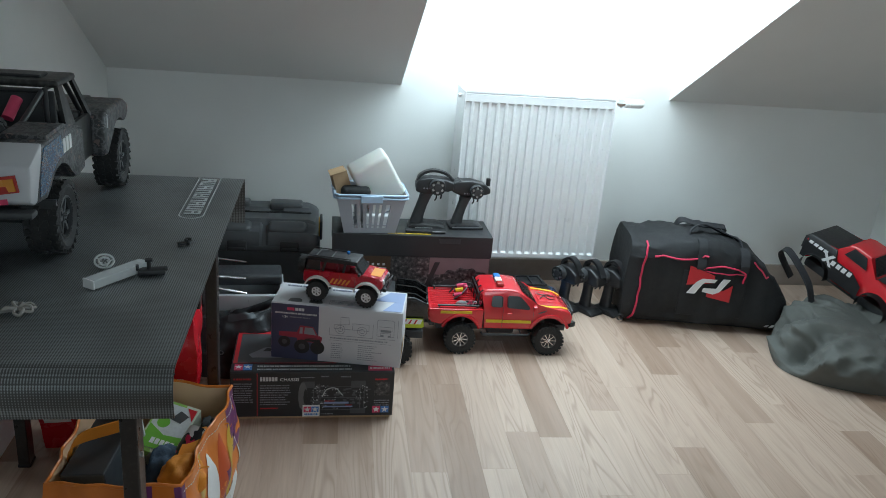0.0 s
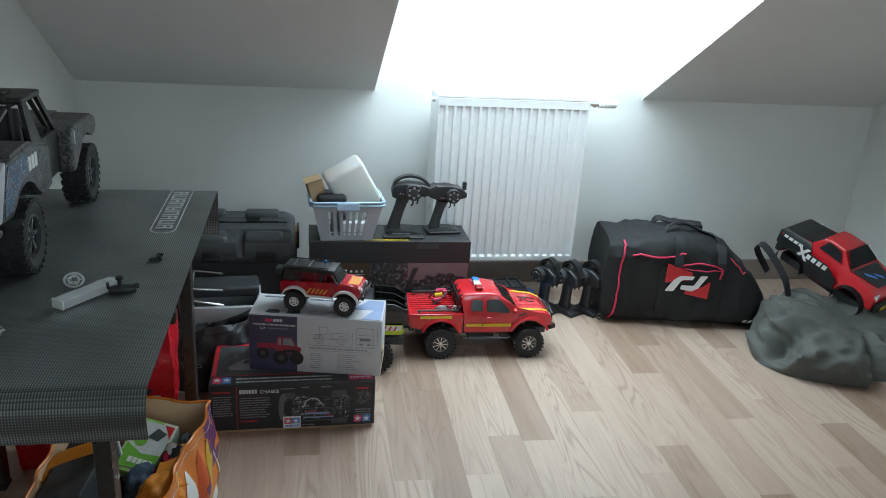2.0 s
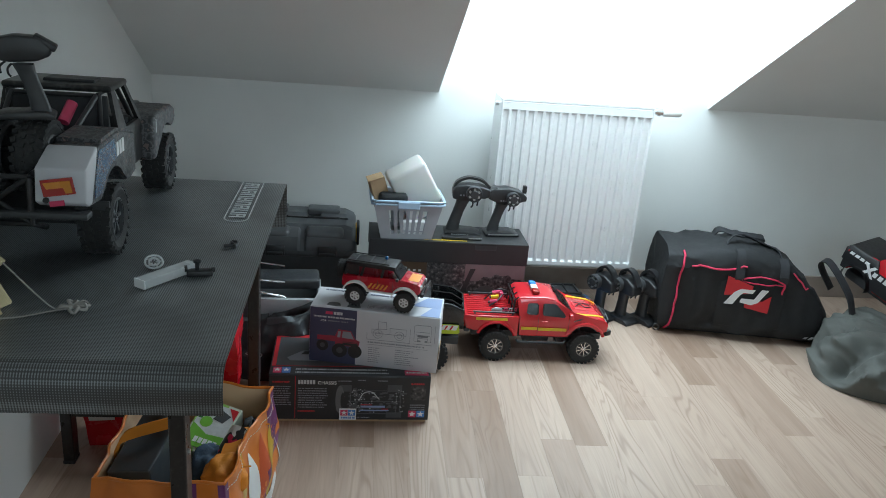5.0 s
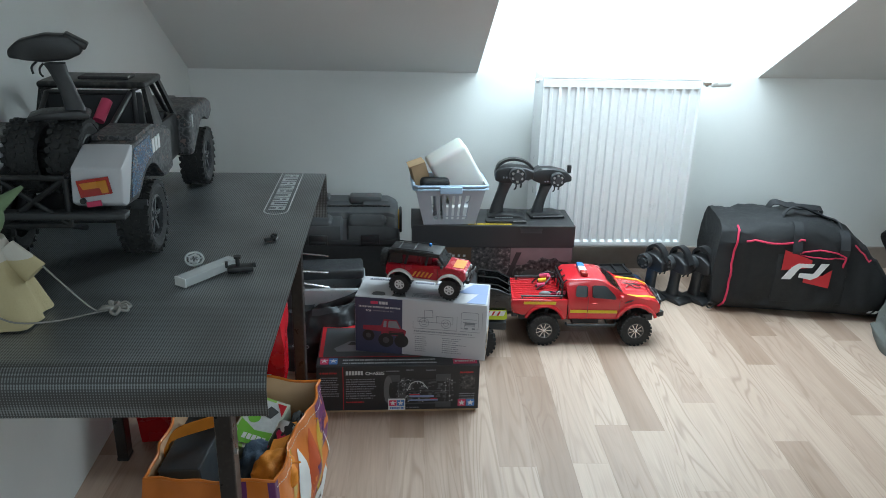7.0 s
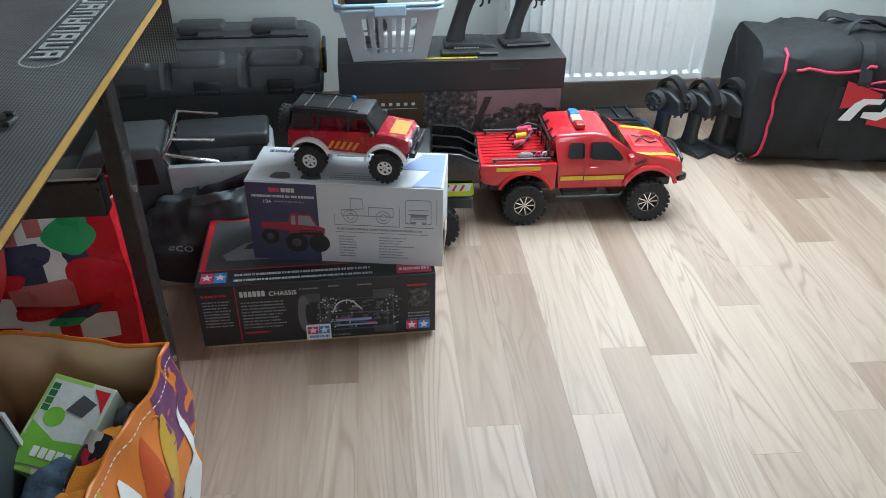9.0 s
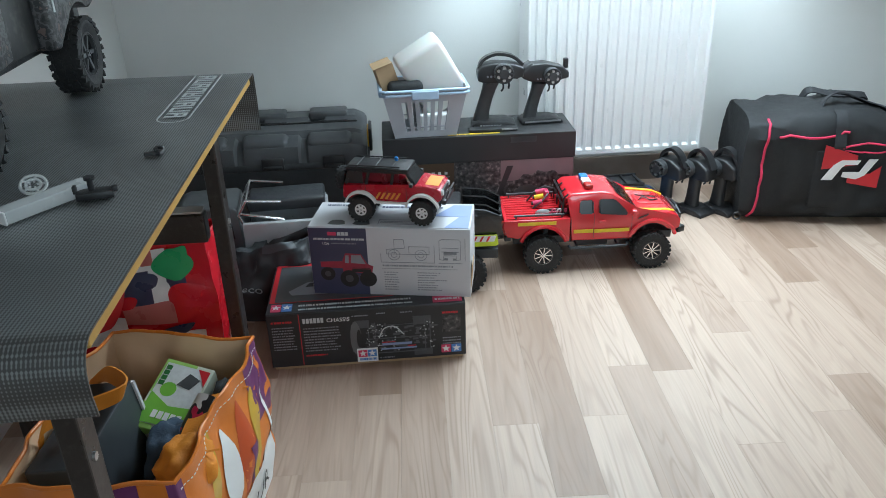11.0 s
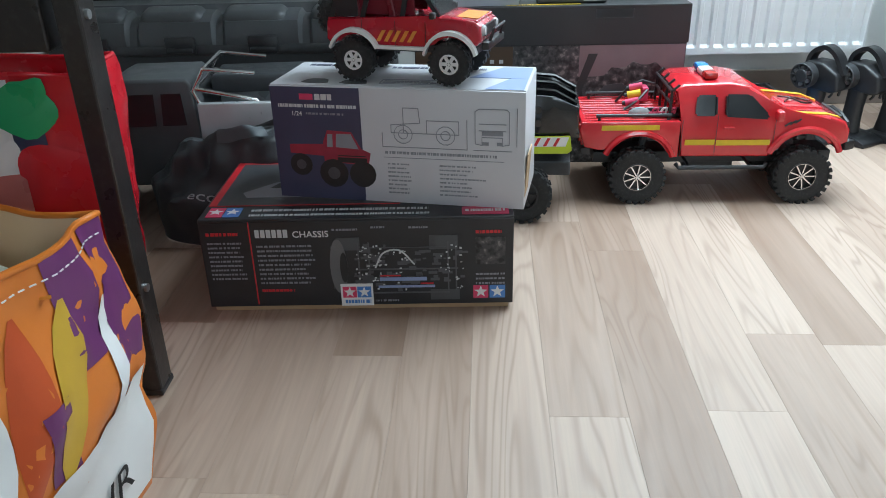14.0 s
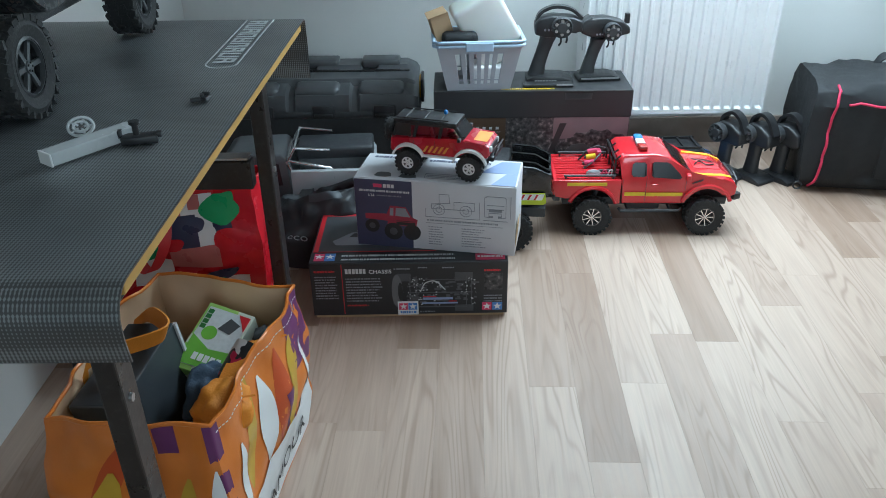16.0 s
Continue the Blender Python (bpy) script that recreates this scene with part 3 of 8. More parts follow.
# ---- radiator ----
def radiator():
    t = thing("radiator", Matrix.Translation((0.736, 3.095, 0.185)), "white ribbed panel radiator hung on the knee wall", "radiator")
    W, H, D = 0.60, 0.675, 0.15
    bm = bmesh.new()
    # front sheet: pressed channels between flat top and bottom bands
    cols, p = 18, 0.0333
    xs = []
    for i in range(cols):
        x = -cols * p / 2 + i * p
        xs += [(x + 0.0045, 0.0), (x + 0.0085, 0.010), (x + 0.0245, 0.010), (x + 0.0285, 0.0)]
    xs = [(-W / 2 + 0.002, 0.0)] + xs + [(W / 2 - 0.002, 0.0)]
    zs = [(0.012, 0), (0.027, 0), (0.034, 1), (H - 0.046, 1), (H - 0.040, 0), (H - 0.012, 0)]
    g = [[bm.verts.new((x, y * k, z)) for x, y in xs] for z, k in zs]
    for a, b in zip(g, g[1:]):
        for i in range(len(xs) - 1):
            bm.faces.new((a[i], a[i + 1], b[i + 1], b[i]))
    box(bm, (0, 0.031, H / 2), (W - 0.006, 0.036, H - 0.03))
    part("front_panel", bm, ENAMEL, t, smooth=25)
    bm = bmesh.new()
    box(bm, (0, D - 0.012, H / 2), (W - 0.01, 0.02, H - 0.04), bevel=0.004)
    box(bm, (0, 0.075, H / 2), (W - 0.02, 0.02, H - 0.06), bevel=0.004)
    part("back_panel", bm, ENAMEL, t)
    for s in (-1, 1):
        part("side_cover", bx((s * (W / 2 - 0.002), D / 2, H / 2), (0.006, D + 0.01, H), bevel=0.002), ENAMEL, t)
    bm = bmesh.new()
    box(bm, (0, 0.004, H - 0.004), (W, 0.012, 0.014), bevel=0.004)
    for k in range(34):
        box(bm, (-W / 2 + 0.018 + k * (W - 0.036) / 33, D / 2, H - 0.006), (0.006, D - 0.01, 0.004))
    box(bm, (0, D, H - 0.004), (W, 0.01, 0.012), bevel=0.003)
    part("top_grille", bm, ENAMEL, t)
    bm = bmesh.new()
    rod(bm, (W / 2, 0.07, H - 0.025), (W / 2 + 0.035, 0.07, H - 0.025), 0.009)
    rod(bm, (W / 2 + 0.030, 0.07, H - 0.025), (W / 2 + 0.060, 0.07, H - 0.025), 0.013, 8)
    rod(bm, (W / 2 + 0.048, 0.07, H - 0.035), (W / 2 + 0.048, 0.15, H - 0.035), 0.008)
    va = part("valve", bm, CHROME, t, "chrome valve body", smooth=35)
    bm = bmesh.new()
    b2 = bmesh.new()
    spin(b2, [(0.010, 0), (0.017, 0.004), (0.019, 0.018), (0.016, 0.022), (0.018, 0.027), (0.0175, 0.070), (0.013, 0.078), (0, 0.078)], 20, "Z")
    b2.transform(Matrix.Translation((W / 2 + 0.060, 0.07, H - 0.025)) @ Matrix.Rotation(radians(90), 4, "Y"))
    join(bm, b2)
    part("thermostat_head", bm, WPLASTIC, t, "white thermostat head", smooth=35)
    bm = bmesh.new()
    rod(bm, (-W / 2 - 0.012, 0.07, H - 0.03), (-W / 2, 0.07, H - 0.03), 0.009)
    part("bleed_plug", bm, CHROME, t)
    for s in (-1, 1):
        part("wall_bracket", bx((s * 0.2, D + 0.045, H / 2), (0.03, 0.10, H * 0.8)), ENAMEL, t)


radiator()


# ---- work bench with its draped mat ----
TX0, TX1, TY0, TY1, TZ = -0.885, -0.305, 1.215, 2.25, 0.716


def bench():
    t = thing("workbench", pose(TX1, TY1, 0, 0, 0, -0.5), "dark steel-legged workbench with a plywood top, standing along the wall", "table")
    ob = part("tabletop", bx((-(TX1 - TX0) / 2, -(TY1 - TY0 - 0.03) / 2, TZ - 0.012), (TX1 - TX0, TY1 - TY0 - 0.03, 0.022), bevel=0.002), WOODEDGE, t, "plywood board with yellow edge")
    W, L = TX1 - TX0, TY1 - TY0
    for x, y in ((-0.087, -0.905), (-0.048, -0.235), (-W + 0.06, -L + 0.055), (-W + 0.06, -0.235)):
        leg = part("leg", bx((x, y, TZ / 2 - 0.013), (0.028, 0.040, TZ - 0.026), bevel=0.003), DARKMETAL, t)
        for z in (0.489, 0.155):
            part("screw", rod(bmesh.new(), (x + 0.013, y - 0.004, z), (x + 0.0175, y - 0.004, z), 0.0055, 10), STEEL, leg, smooth=30)
        part("foot_cap", bx((x, y, 0.005), (0.031, 0.043, 0.010), bevel=0.003), BLACKPL, leg)
    for y in (-0.235,):
        part("cross_rail", bx((-W / 2, y - 0.004, 0.481), (W - 0.15, 0.032, 0.058), bevel=0.003), DARKMETAL, t)
        part("lower_rail", bx((-W / 2, y - 0.004, 0.155), (W - 0.15, 0.026, 0.030), bevel=0.003), DARKMETAL, t)
    for x in (-0.048, -W + 0.06):
        part("side_rail", bx((x - 0.01, -L / 2 - 0.09, TZ - 0.055), (0.022, L - 0.335, 0.056), bevel=0.003), DARKMETAL, t)
    bm = bmesh.new()
    box(bm, (-W / 2, -0.235, 0.5135), (W - 0.16, 0.030, 0.004))
    part("metal_strip", bm, STEEL, t)


bench()


def mat_sheet():
    prof = []
    r = 0.035
    y0, y1, z = TY0 - 0.012, TY1 + 0.006, TZ + 0.003
    prof += [(y0 + 0.004, z - 0.076), (y0, z - 0.05)]
    prof += [(y0 + r - r * math.cos(radians(a)), z - r + r * math.sin(radians(a))) for a in range(0, 91, 15)]
    prof += [(y0 + r + (y1 - 0.014 - y0 - r) * k / 20, z) for k in range(1, 21)]
    prof += [(y1 - 0.014 + 0.014 * math.sin(radians(a)), z - 0.014 + 0.014 * math.cos(radians(a))) for a in range(20, 91, 23)]
    prof += [(y1 + 0.002, z - 0.06), (y1 - 0.002, z - 0.125)]
    # a closed band: upper face, then the underside 2 mm inside it
    inner = []
    for i, (y, zz) in enumerate(prof):
        (ya, za), (yb, zb) = prof[max(0, i - 1)], prof[min(len(prof) - 1, i + 1)]
        d = math.hypot(yb - ya, zb - za)
        inner.append((y + 0.0022 * (zb - za) / d, zz - 0.0022 * (yb - ya) / d))
    loop = prof + inner[::-1]
    bm = bmesh.new()
    n, m = len(loop), 24

    def f(u, v):
        y, zz = loop[round(u * n) % n]
        x = TX0 + 0.005 + (TX1 + 0.009 - TX0 - 0.005) * v
        k = 0.0003 * math.sin(17 * x + 5 * y)
        return Vector((x, y + (k if zz < z - 0.04 else 0), zz))

    sheet(bm, f, n, m, True)
    bm.verts.ensure_lookup_table()
    for j in (0, m):
        rim = [bm.verts[i * (m + 1) + j] for i in range(n)]
        h = n // 2
        for i in range(h - 1):
            bm.faces.new((rim[i], rim[i + 1], rim[n - 2 - i], rim[n - 1 - i]))
    ob = part("bench_mat", bm, WEAVE, None, smooth=40)
    tagged(ob, "dark grey woven vinyl mat draped over the workbench ends", "mat")
    # printed logo panel: outline and plain block marks in place of the lettering
    m = Matrix.Translation((TX1 - 0.048, TY1 - 0.015, z + 0.0024)) @ Matrix.Rotation(radians(-90), 4, "Z")
    L, H = 0.345, 0.056
    rects = []
    for k in range(44):
        a = L * k / 44
        if a < L - 0.03:
            rects += [(a, -H, a + 0.0058, -H + 0.0028), (a, -0.0028, a + 0.0058, 0)]
    bm_poly = [[(L - 0.030 + 0.028 * math.sin(radians(b)), -H / 2 + (H / 2) * math.cos(radians(b))) for b in (a, a + 7)] + [(L - 0.030 + 0.0255 * math.sin(radians(b)), -H / 2 + (H / 2 - 0.0026) * math.cos(radians(b))) for b in (a + 7, a)] for a in range(0, 180, 10)]
    flat("logo_border", ob, m, rects, PALEINK)
    shape("logo_cap", ob, m, bm_poly, PALEINK)
    glyph = []
    for k in range(9):
        u = 0.016 + k * 0.0335
        lo, hi = -H + 0.010, -0.010
        glyph += [(u, lo, u + 0.006, hi), (u + 0.019, lo, u + 0.025, hi)]
        glyph += [(u + 0.006, hi - 0.006, u + 0.019, hi)] if k % 3 != 1 else [(u + 0.006, lo, u + 0.019, lo + 0.006)]
        if k % 2 == 0:
            glyph += [(u + 0.006, -H / 2 - 0.003, u + 0.019, -H / 2 + 0.003)]
    flat("logo_print", ob, m, glyph, PALEINK)
    ob.matrix_world = pose(TX1, TY1, 0, 0, 0, -0.5) @ Matrix.Translation((-TX1, -TY1, 0))
    return ob


mat_sheet()


# ---- cars ----
def pickup_red():
    """Fire-service pickup; origin under its middle, front to +x, near side -y."""
    R, WB = 0.056, 0.322
    t = thing("toy_pickup_truck", pose(0.572, 2.733, 0, 0, 0, -1.6), "red model fire-service pickup truck with yellow stripes standing on the floor", "toy car")
    xr, xf = -WB / 2, WB / 2
    hw = 0.098

    def half(x, z):
        if z > 0.175:
            return hw - 0.006 - (z - 0.175) * 0.30
        return hw - (0.10 - z) * 0.12 if z < 0.10 else hw - 0.002
    # bed: floor low between side walls
    A = 0.066
    bed = [(-0.276, 0.168), (-0.279, 0.150), (-0.268, 0.116), (-0.238, 0.111)] + arch(xr, 0.076, A, 148, 32, 10) + [(-0.098, 0.094), (-0.083, 0.094), (-0.083, 0.168)]
    bm = bmesh.new()
    for s in (-1, 1):
        b = bmesh.new()
        prism(b, bed, s * hw, s * (hw - 0.014), bevel=0.0035)
        join(bm, b)
    box(bm, (-0.269, 0, 0.142), (0.012, 2 * hw - 0.02, 0.050), bevel=0.004)
    box(bm, (-0.174, 0, 0.160), (0.190, 2 * hw - 0.024, 0.006))
    for k in range(9):
        box(bm, (-0.174, -0.072 + k * 0.018, 0.1645), (0.186, 0.009, 0.004), bevel=0.0015, seg=1)
    # swollen wheel arch lip
    for s in (-1, 1):
        pts = [(x, s * (hw + 0.002), z) for x, z in arch(xr, 0.076, A + 0.004, 158, 18, 16)]
        tube(bm, pts, 0.006, 6)
    part("cargo_bed", bm, REDPAINT, t, "ribbed red bed cover and sides", smooth=35)
    # cab and bonnet in one shell
    cab = [(-0.079, 0.094), (-0.081, 0.172), (-0.094, 0.222), (-0.080, 0.234), (0.010, 0.237), (0.048, 0.231), (0.114, 0.181), (0.202, 0.173), (0.232, 0.163), (0.243, 0.146), (0.243, 0.122), (0.228, 0.113)] + arch(xf, 0.080, A + 0.001, 30, 150, 10) + [(0.094, 0.093)]
    bm = bmesh.new()
    prism(bm, cab, 0, 0, bevel=0.007, seg=3, half=half)
    for s in (-1, 1):
        tube(bm, [(x, s * (hw + 0.001), z) for x, z in arch(xf, 0.080, A + 0.005, 20, 162, 16)], 0.006, 6)
    box(bm, (0.168, 0, 0.1745), (0.080, 0.07, 0.008), Matrix.Rotation(radians(5.2), 4, "Y"), bevel=0.003)
    part("cab", bm, REDPAINT, t, "glossy red cab and bonnet", smooth=40)
    for s in (-1, 1):
        y = lambda z: s * (hw - 0.006 - (z - 0.175) * 0.30 + 0.0006)
        for nm, poly in (("rear_window", [(-0.057, 0.177), (-0.015, 0.176), (-0.015, 0.215), (-0.054, 0.215)]), ("door_window", [(0.001, 0.175), (0.086, 0.169), (0.084, 0.179), (0.048, 0.215), (0.001, 0.216)])):
            bm = bmesh.new()
            a = [bm.verts.new((x, y(z), z)) for x, z in poly]
            b = [bm.verts.new((x, y(z) + s * 0.0012, z)) for x, z in poly]
            bm.faces.new(a)
            bm.faces.new(b)
            for i in range(len(poly)):
                j = (i + 1) % len(poly)
                bm.faces.new((a[i], a[j], b[j], b[i]))
            bmesh.ops.bevel(bm, geom=[e for e in bm.edges if abs(e.verts[0].co.y - e.verts[1].co.y) > 0.0008 and abs(e.verts[0].co.x - e.verts[1].co.x) < 0.0001], offset=0.004, segments=3, affect="EDGES")
            part(nm, bm, TINT, t)
        yy = s * (hw - 0.0018)
        m = Matrix.Translation((0, yy, 0)) @ (FRONT if s < 0 else FRONT @ Matrix.Rotation(math.pi, 4, "Y"))
        sx = 1 if s < 0 else -1
        flat("door_stripe", t, m, [(sx * -0.072, 0.119, sx * -0.0145, 0.130), (sx * -0.0115, 0.118, sx * 0.092, 0.129)], YELLOW, 0.0008)
        m2 = Matrix.Translation((0, s * (hw + 0.0004), 0)) @ (FRONT if s < 0 else FRONT @ Matrix.Rotation(math.pi, 4, "Y"))
        flat("bed_stripe", t, m2, [(sx * -0.236, 0.151, sx * -0.124, 0.161)], YELLOW, 0.0008)
        flat("door_gap", t, m, [(sx * -0.0136, 0.098, sx * -0.0124, 0.182), (sx * 0.0975, 0.112, sx * 0.0986, 0.176), (sx * -0.0800, 0.098, sx * -0.0788, 0.170)], BLACKPL, 0.0005)
        bm = bx((0.010, s * (hw + 0.001), 0.154), (0.020, 0.006, 0.005), bevel=0.0015)
        part("door_handle", bm, REDPAINT, t)
        bm = bmesh.new()
        box(bm, (0.100, s * (hw + 0.008), 0.180), (0.014, 0.022, 0.020), bevel=0.004)
        part("wing_mirror", bm, REDPAINT, t)
        bm = bmesh.new()
        tube(bm, [(-0.085, s * 0.094, 0.080), (-0.080, s * 0.101, 0.074), (0.085, s * 0.101, 0.074), (0.092, s * 0.094, 0.080)], 0.0045, 8)
        for x in (-0.06, 0.06):
            rod(bm, (x, s * 0.098, 0.076), (x, s * 0.04, 0.078), 0.003, 6)
        part("side_step", bm, BLACKPL, t, smooth=40)
        bm = bmesh.new()
        rod(bm, (-0.246, s * 0.086, 0.177), (-0.100, s * 0.086, 0.177), 0.0036, 8)
        for x in (-0.240, -0.106):
            rod(bm, (x, s * 0.086, 0.164), (x, s * 0.086, 0.177), 0.003, 6)
        part("bed_rail", bm, BLACKPL, t)
        bm = bmesh.new()
        for k in range(3):
            box(bm, (0.122 + 0.009 * k, s * (hw - 0.0015), 0.160 + 0.003 * k), (0.014, 0.003, 0.0025), Matrix.Rotation(radians(-35), 4, "Y"))
        part("wing_vent", bm, BLACKPL, t)
        bm = bx((0.231, s * 0.066, 0.148), (0.016, 0.040, 0.020), bevel=0.004)
        part("headlight", bm, CLEAR, t)
        bm = bx((-0.277, s * 0.086, 0.145), (0.006, 0.016, 0.034), bevel=0.002)
        part("tail_light", bm, REDLENS, t)
    bm = bmesh.new()
    v = [bm.verts.new(p) for p in ((0.053, -0.066, 0.2280), (0.053, 0.066, 0.2280), (0.1110, 0.085, 0.1848), (0.1110, -0.085, 0.1848))]
    f = bm.faces.new(v)
    bmesh.ops.solidify(bm, geom=[f], thickness=-0.002)
    bm.transform(Matrix.Translation((0.0015, 0, 0.0015)))
    part("windscreen", bm, TINT, t)
    # bonnet stripes follow its slope
    for s in (-1, 1):
        bm = bmesh.new()
        bz = lambda x: 0.1808 - (x - 0.114) * 0.091
        ribbon(bm, [(0.122, s * 0.082, bz(0.122) + 0.0010), (0.160, s * 0.080, bz(0.160) + 0.0010), (0.202, s * 0.074, bz(0.202) + 0.0010), (0.230, s * 0.064, bz(0.230) - 0.0062)], (0, 1, 0), 0.013, 0.0012)
        part("bonnet_stripe", bm, YELLOW, t)
    bm = bmesh.new()
    for s in (-1, 1):
        tube(bm, smooth_line([(0.136, s * 0.020, 0.184), (0.154, s * 0.004, 0.186), (0.172, s * 0.018, 0.181), (0.195, s * 0.008, 0.178)], 5), 0.0018, 6)
    part("bonnet_chain", bm, DARKMETAL, t, smooth=40)
    # light bar on the roof
    bm = bx((-0.022, 0, 0.243), (0.026, 0.038, 0.014), bevel=0.005)
    lb = part("light_bar", bm, WHITE, t, "white middle of the light bar", smooth=40)
    part("blue_beacon", bx((-0.022, 0.036, 0.244), (0.026, 0.034, 0.015), bevel=0.006), BLUEPAINT, lb, smooth=40)
    part("red_beacon", bx((-0.022, -0.036, 0.244), (0.026, 0.034, 0.015), bevel=0.006), REDLENS, lb, smooth=40)
    # front bumper, chassis
    bm = bmesh.new()
    box(bm, (0.243, 0, 0.110), (0.020, 0.150, 0.024), bevel=0.005)
    for s in (-1, 1):
        box(bm, (0.243, s * 0.078, 0.114), (0.026, 0.03, 0.02), Matrix.Rotation(radians(-s * 25), 4, "Z"), bevel=0.004)
        tube(bm, [(0.249, s * 0.055, 0.11), (0.253, s * 0.055, 0.150), (0.251, s * 0.02, 0.160)], 0.004, 6)
    tube(bm, [(0.251, -0.02, 0.160), (0.251, 0.02, 0.160)], 0.004, 6)
    part("front_bumper", bm, BLACKPL, t, smooth=40)
    bm = bx((0.241, 0, 0.145), (0.008, 0.096, 0.034), bevel=0.002)
    part("grille", bm, BLACKPL, t)
    bm = bmesh.new()
    box(bm, (0, 0, 0.074), (0.48, 0.07, 0.024), bevel=0.003)
    box(bm, (0.0, 0, 0.058), (0.10, 0.05, 0.03), bevel=0.004)
    for x in (xr, xf):
        rod(bm, (x, -0.09, R), (x, 0.09, R), 0.012, 10)
        b2 = bmesh.new()
        bmesh.ops.create_icosphere(b2, subdivisions=2, radius=0.022, matrix=Matrix.Translation((x, 0.012, R)))
        join(bm, b2)
        for s in (-1, 1):
            rod(bm, (x, s * 0.055, R), (x + (0.02 if x < 0 else -0.02), s * 0.05, 0.13), 0.007, 8)
    box(bm, (-0.262, 0, 0.100), (0.02, 0.15, 0.016), bevel=0.003)
    part("chassis", bm, BLACKPL2, t, smooth=40)
    for x in (xr, xf):
        for s in (-1, 1):
            wheel(t, (x, s * 0.092, R), R, 0.042, 0.029, CHROME, 24, 9, s, solid=0.8)
    # tools in the bed
    part("tool_board", bx((-0.112, -0.062, 0.176), (0.070, 0.004, 0.020), bevel=0.001), BLACKPL, t)
    b2 = bmesh.new()
    spin(b2, [(0, 0.003), (0.013, 0.0022), (0.016, 0), (0.013, -0.0022), (0, -0.003)], 16)
    b2.transform(Matrix.Translation((-0.160, -0.068, 0.177)) @ Matrix.Diagonal((1.35, 1, 0.75, 1)))
    part("shovel_blade", b2, SILVER, t, "silver shovel blade", smooth=40)
    part("shovel_shaft", rod(bmesh.new(), (-0.142, -0.068, 0.177), (-0.088, -0.067, 0.179), 0.0022, 8), PINKINK, t)
    for k in range(3):
        bm = bmesh.new()
        tube(bm, smooth_line([(-0.136 + 0.017 * k, -0.067, 0.172), (-0.132 + 0.017 * k, -0.068, 0.184), (-0.124 + 0.017 * k, -0.068, 0.186), (-0.126 + 0.017 * k, -0.068, 0.175)], 4), 0.0022, 6)
        part("tool_clamp", bm, WHITE if k == 1 else PINKINK, t, smooth=50)
    for x, y, z, m in ((-0.176, 0.002, 0.178, PINKINK), (-0.170, 0.018, 0.190, YELLOW), (-0.164, 0.036, 0.200, PINKINK)):
        b = part("bottle", rod(bmesh.new(), (x, y, z), (x + 0.026, y - 0.004, z + 0.006), 0.0078, 12), m, t, "yellow bottle" if m is YELLOW else "magenta bottle", smooth=40)
        part("cap", rod(bmesh.new(), (x - 0.006, y + 0.001, z - 0.001), (x, y, z), 0.0045, 10), BLACKPL, b, smooth=40)
    bm = bmesh.new()
    tube(bm, [(-0.188, 0.05, 0.168), (-0.160, 0.045, 0.205), (-0.135, 0.05, 0.212), (-0.110, 0.05, 0.205)], 0.0028, 6)
    tube(bm, [(-0.180, -0.012, 0.168), (-0.152, -0.006, 0.186), (-0.130, 0.02, 0.200)], 0.0028, 6)
    part("bottle_rack", bm, BLACKPL, t, "black tube rack", smooth=40)
    part("winch_box", bx((-0.140, 0.050, 0.186), (0.034, 0.030, 0.030), bevel=0.004), PINKINK, t, "magenta equipment box")
    for y in (-0.075, -0.03, 0.02, 0.07):
        part("guard_post", tube(bmesh.new(), [(-0.102, y, 0.165), (-0.101, y, 0.222), (-0.088, y, 0.234)], 0.0028, 6), BLACKPL, t, smooth=40)
    for z in (0.198, 0.222):
        part("guard_rail", rod(bmesh.new(), (-0.102, -0.077, z), (-0.102, 0.077, z), 0.0028, 6), BLACKPL, t)
    return t


pickup_red()


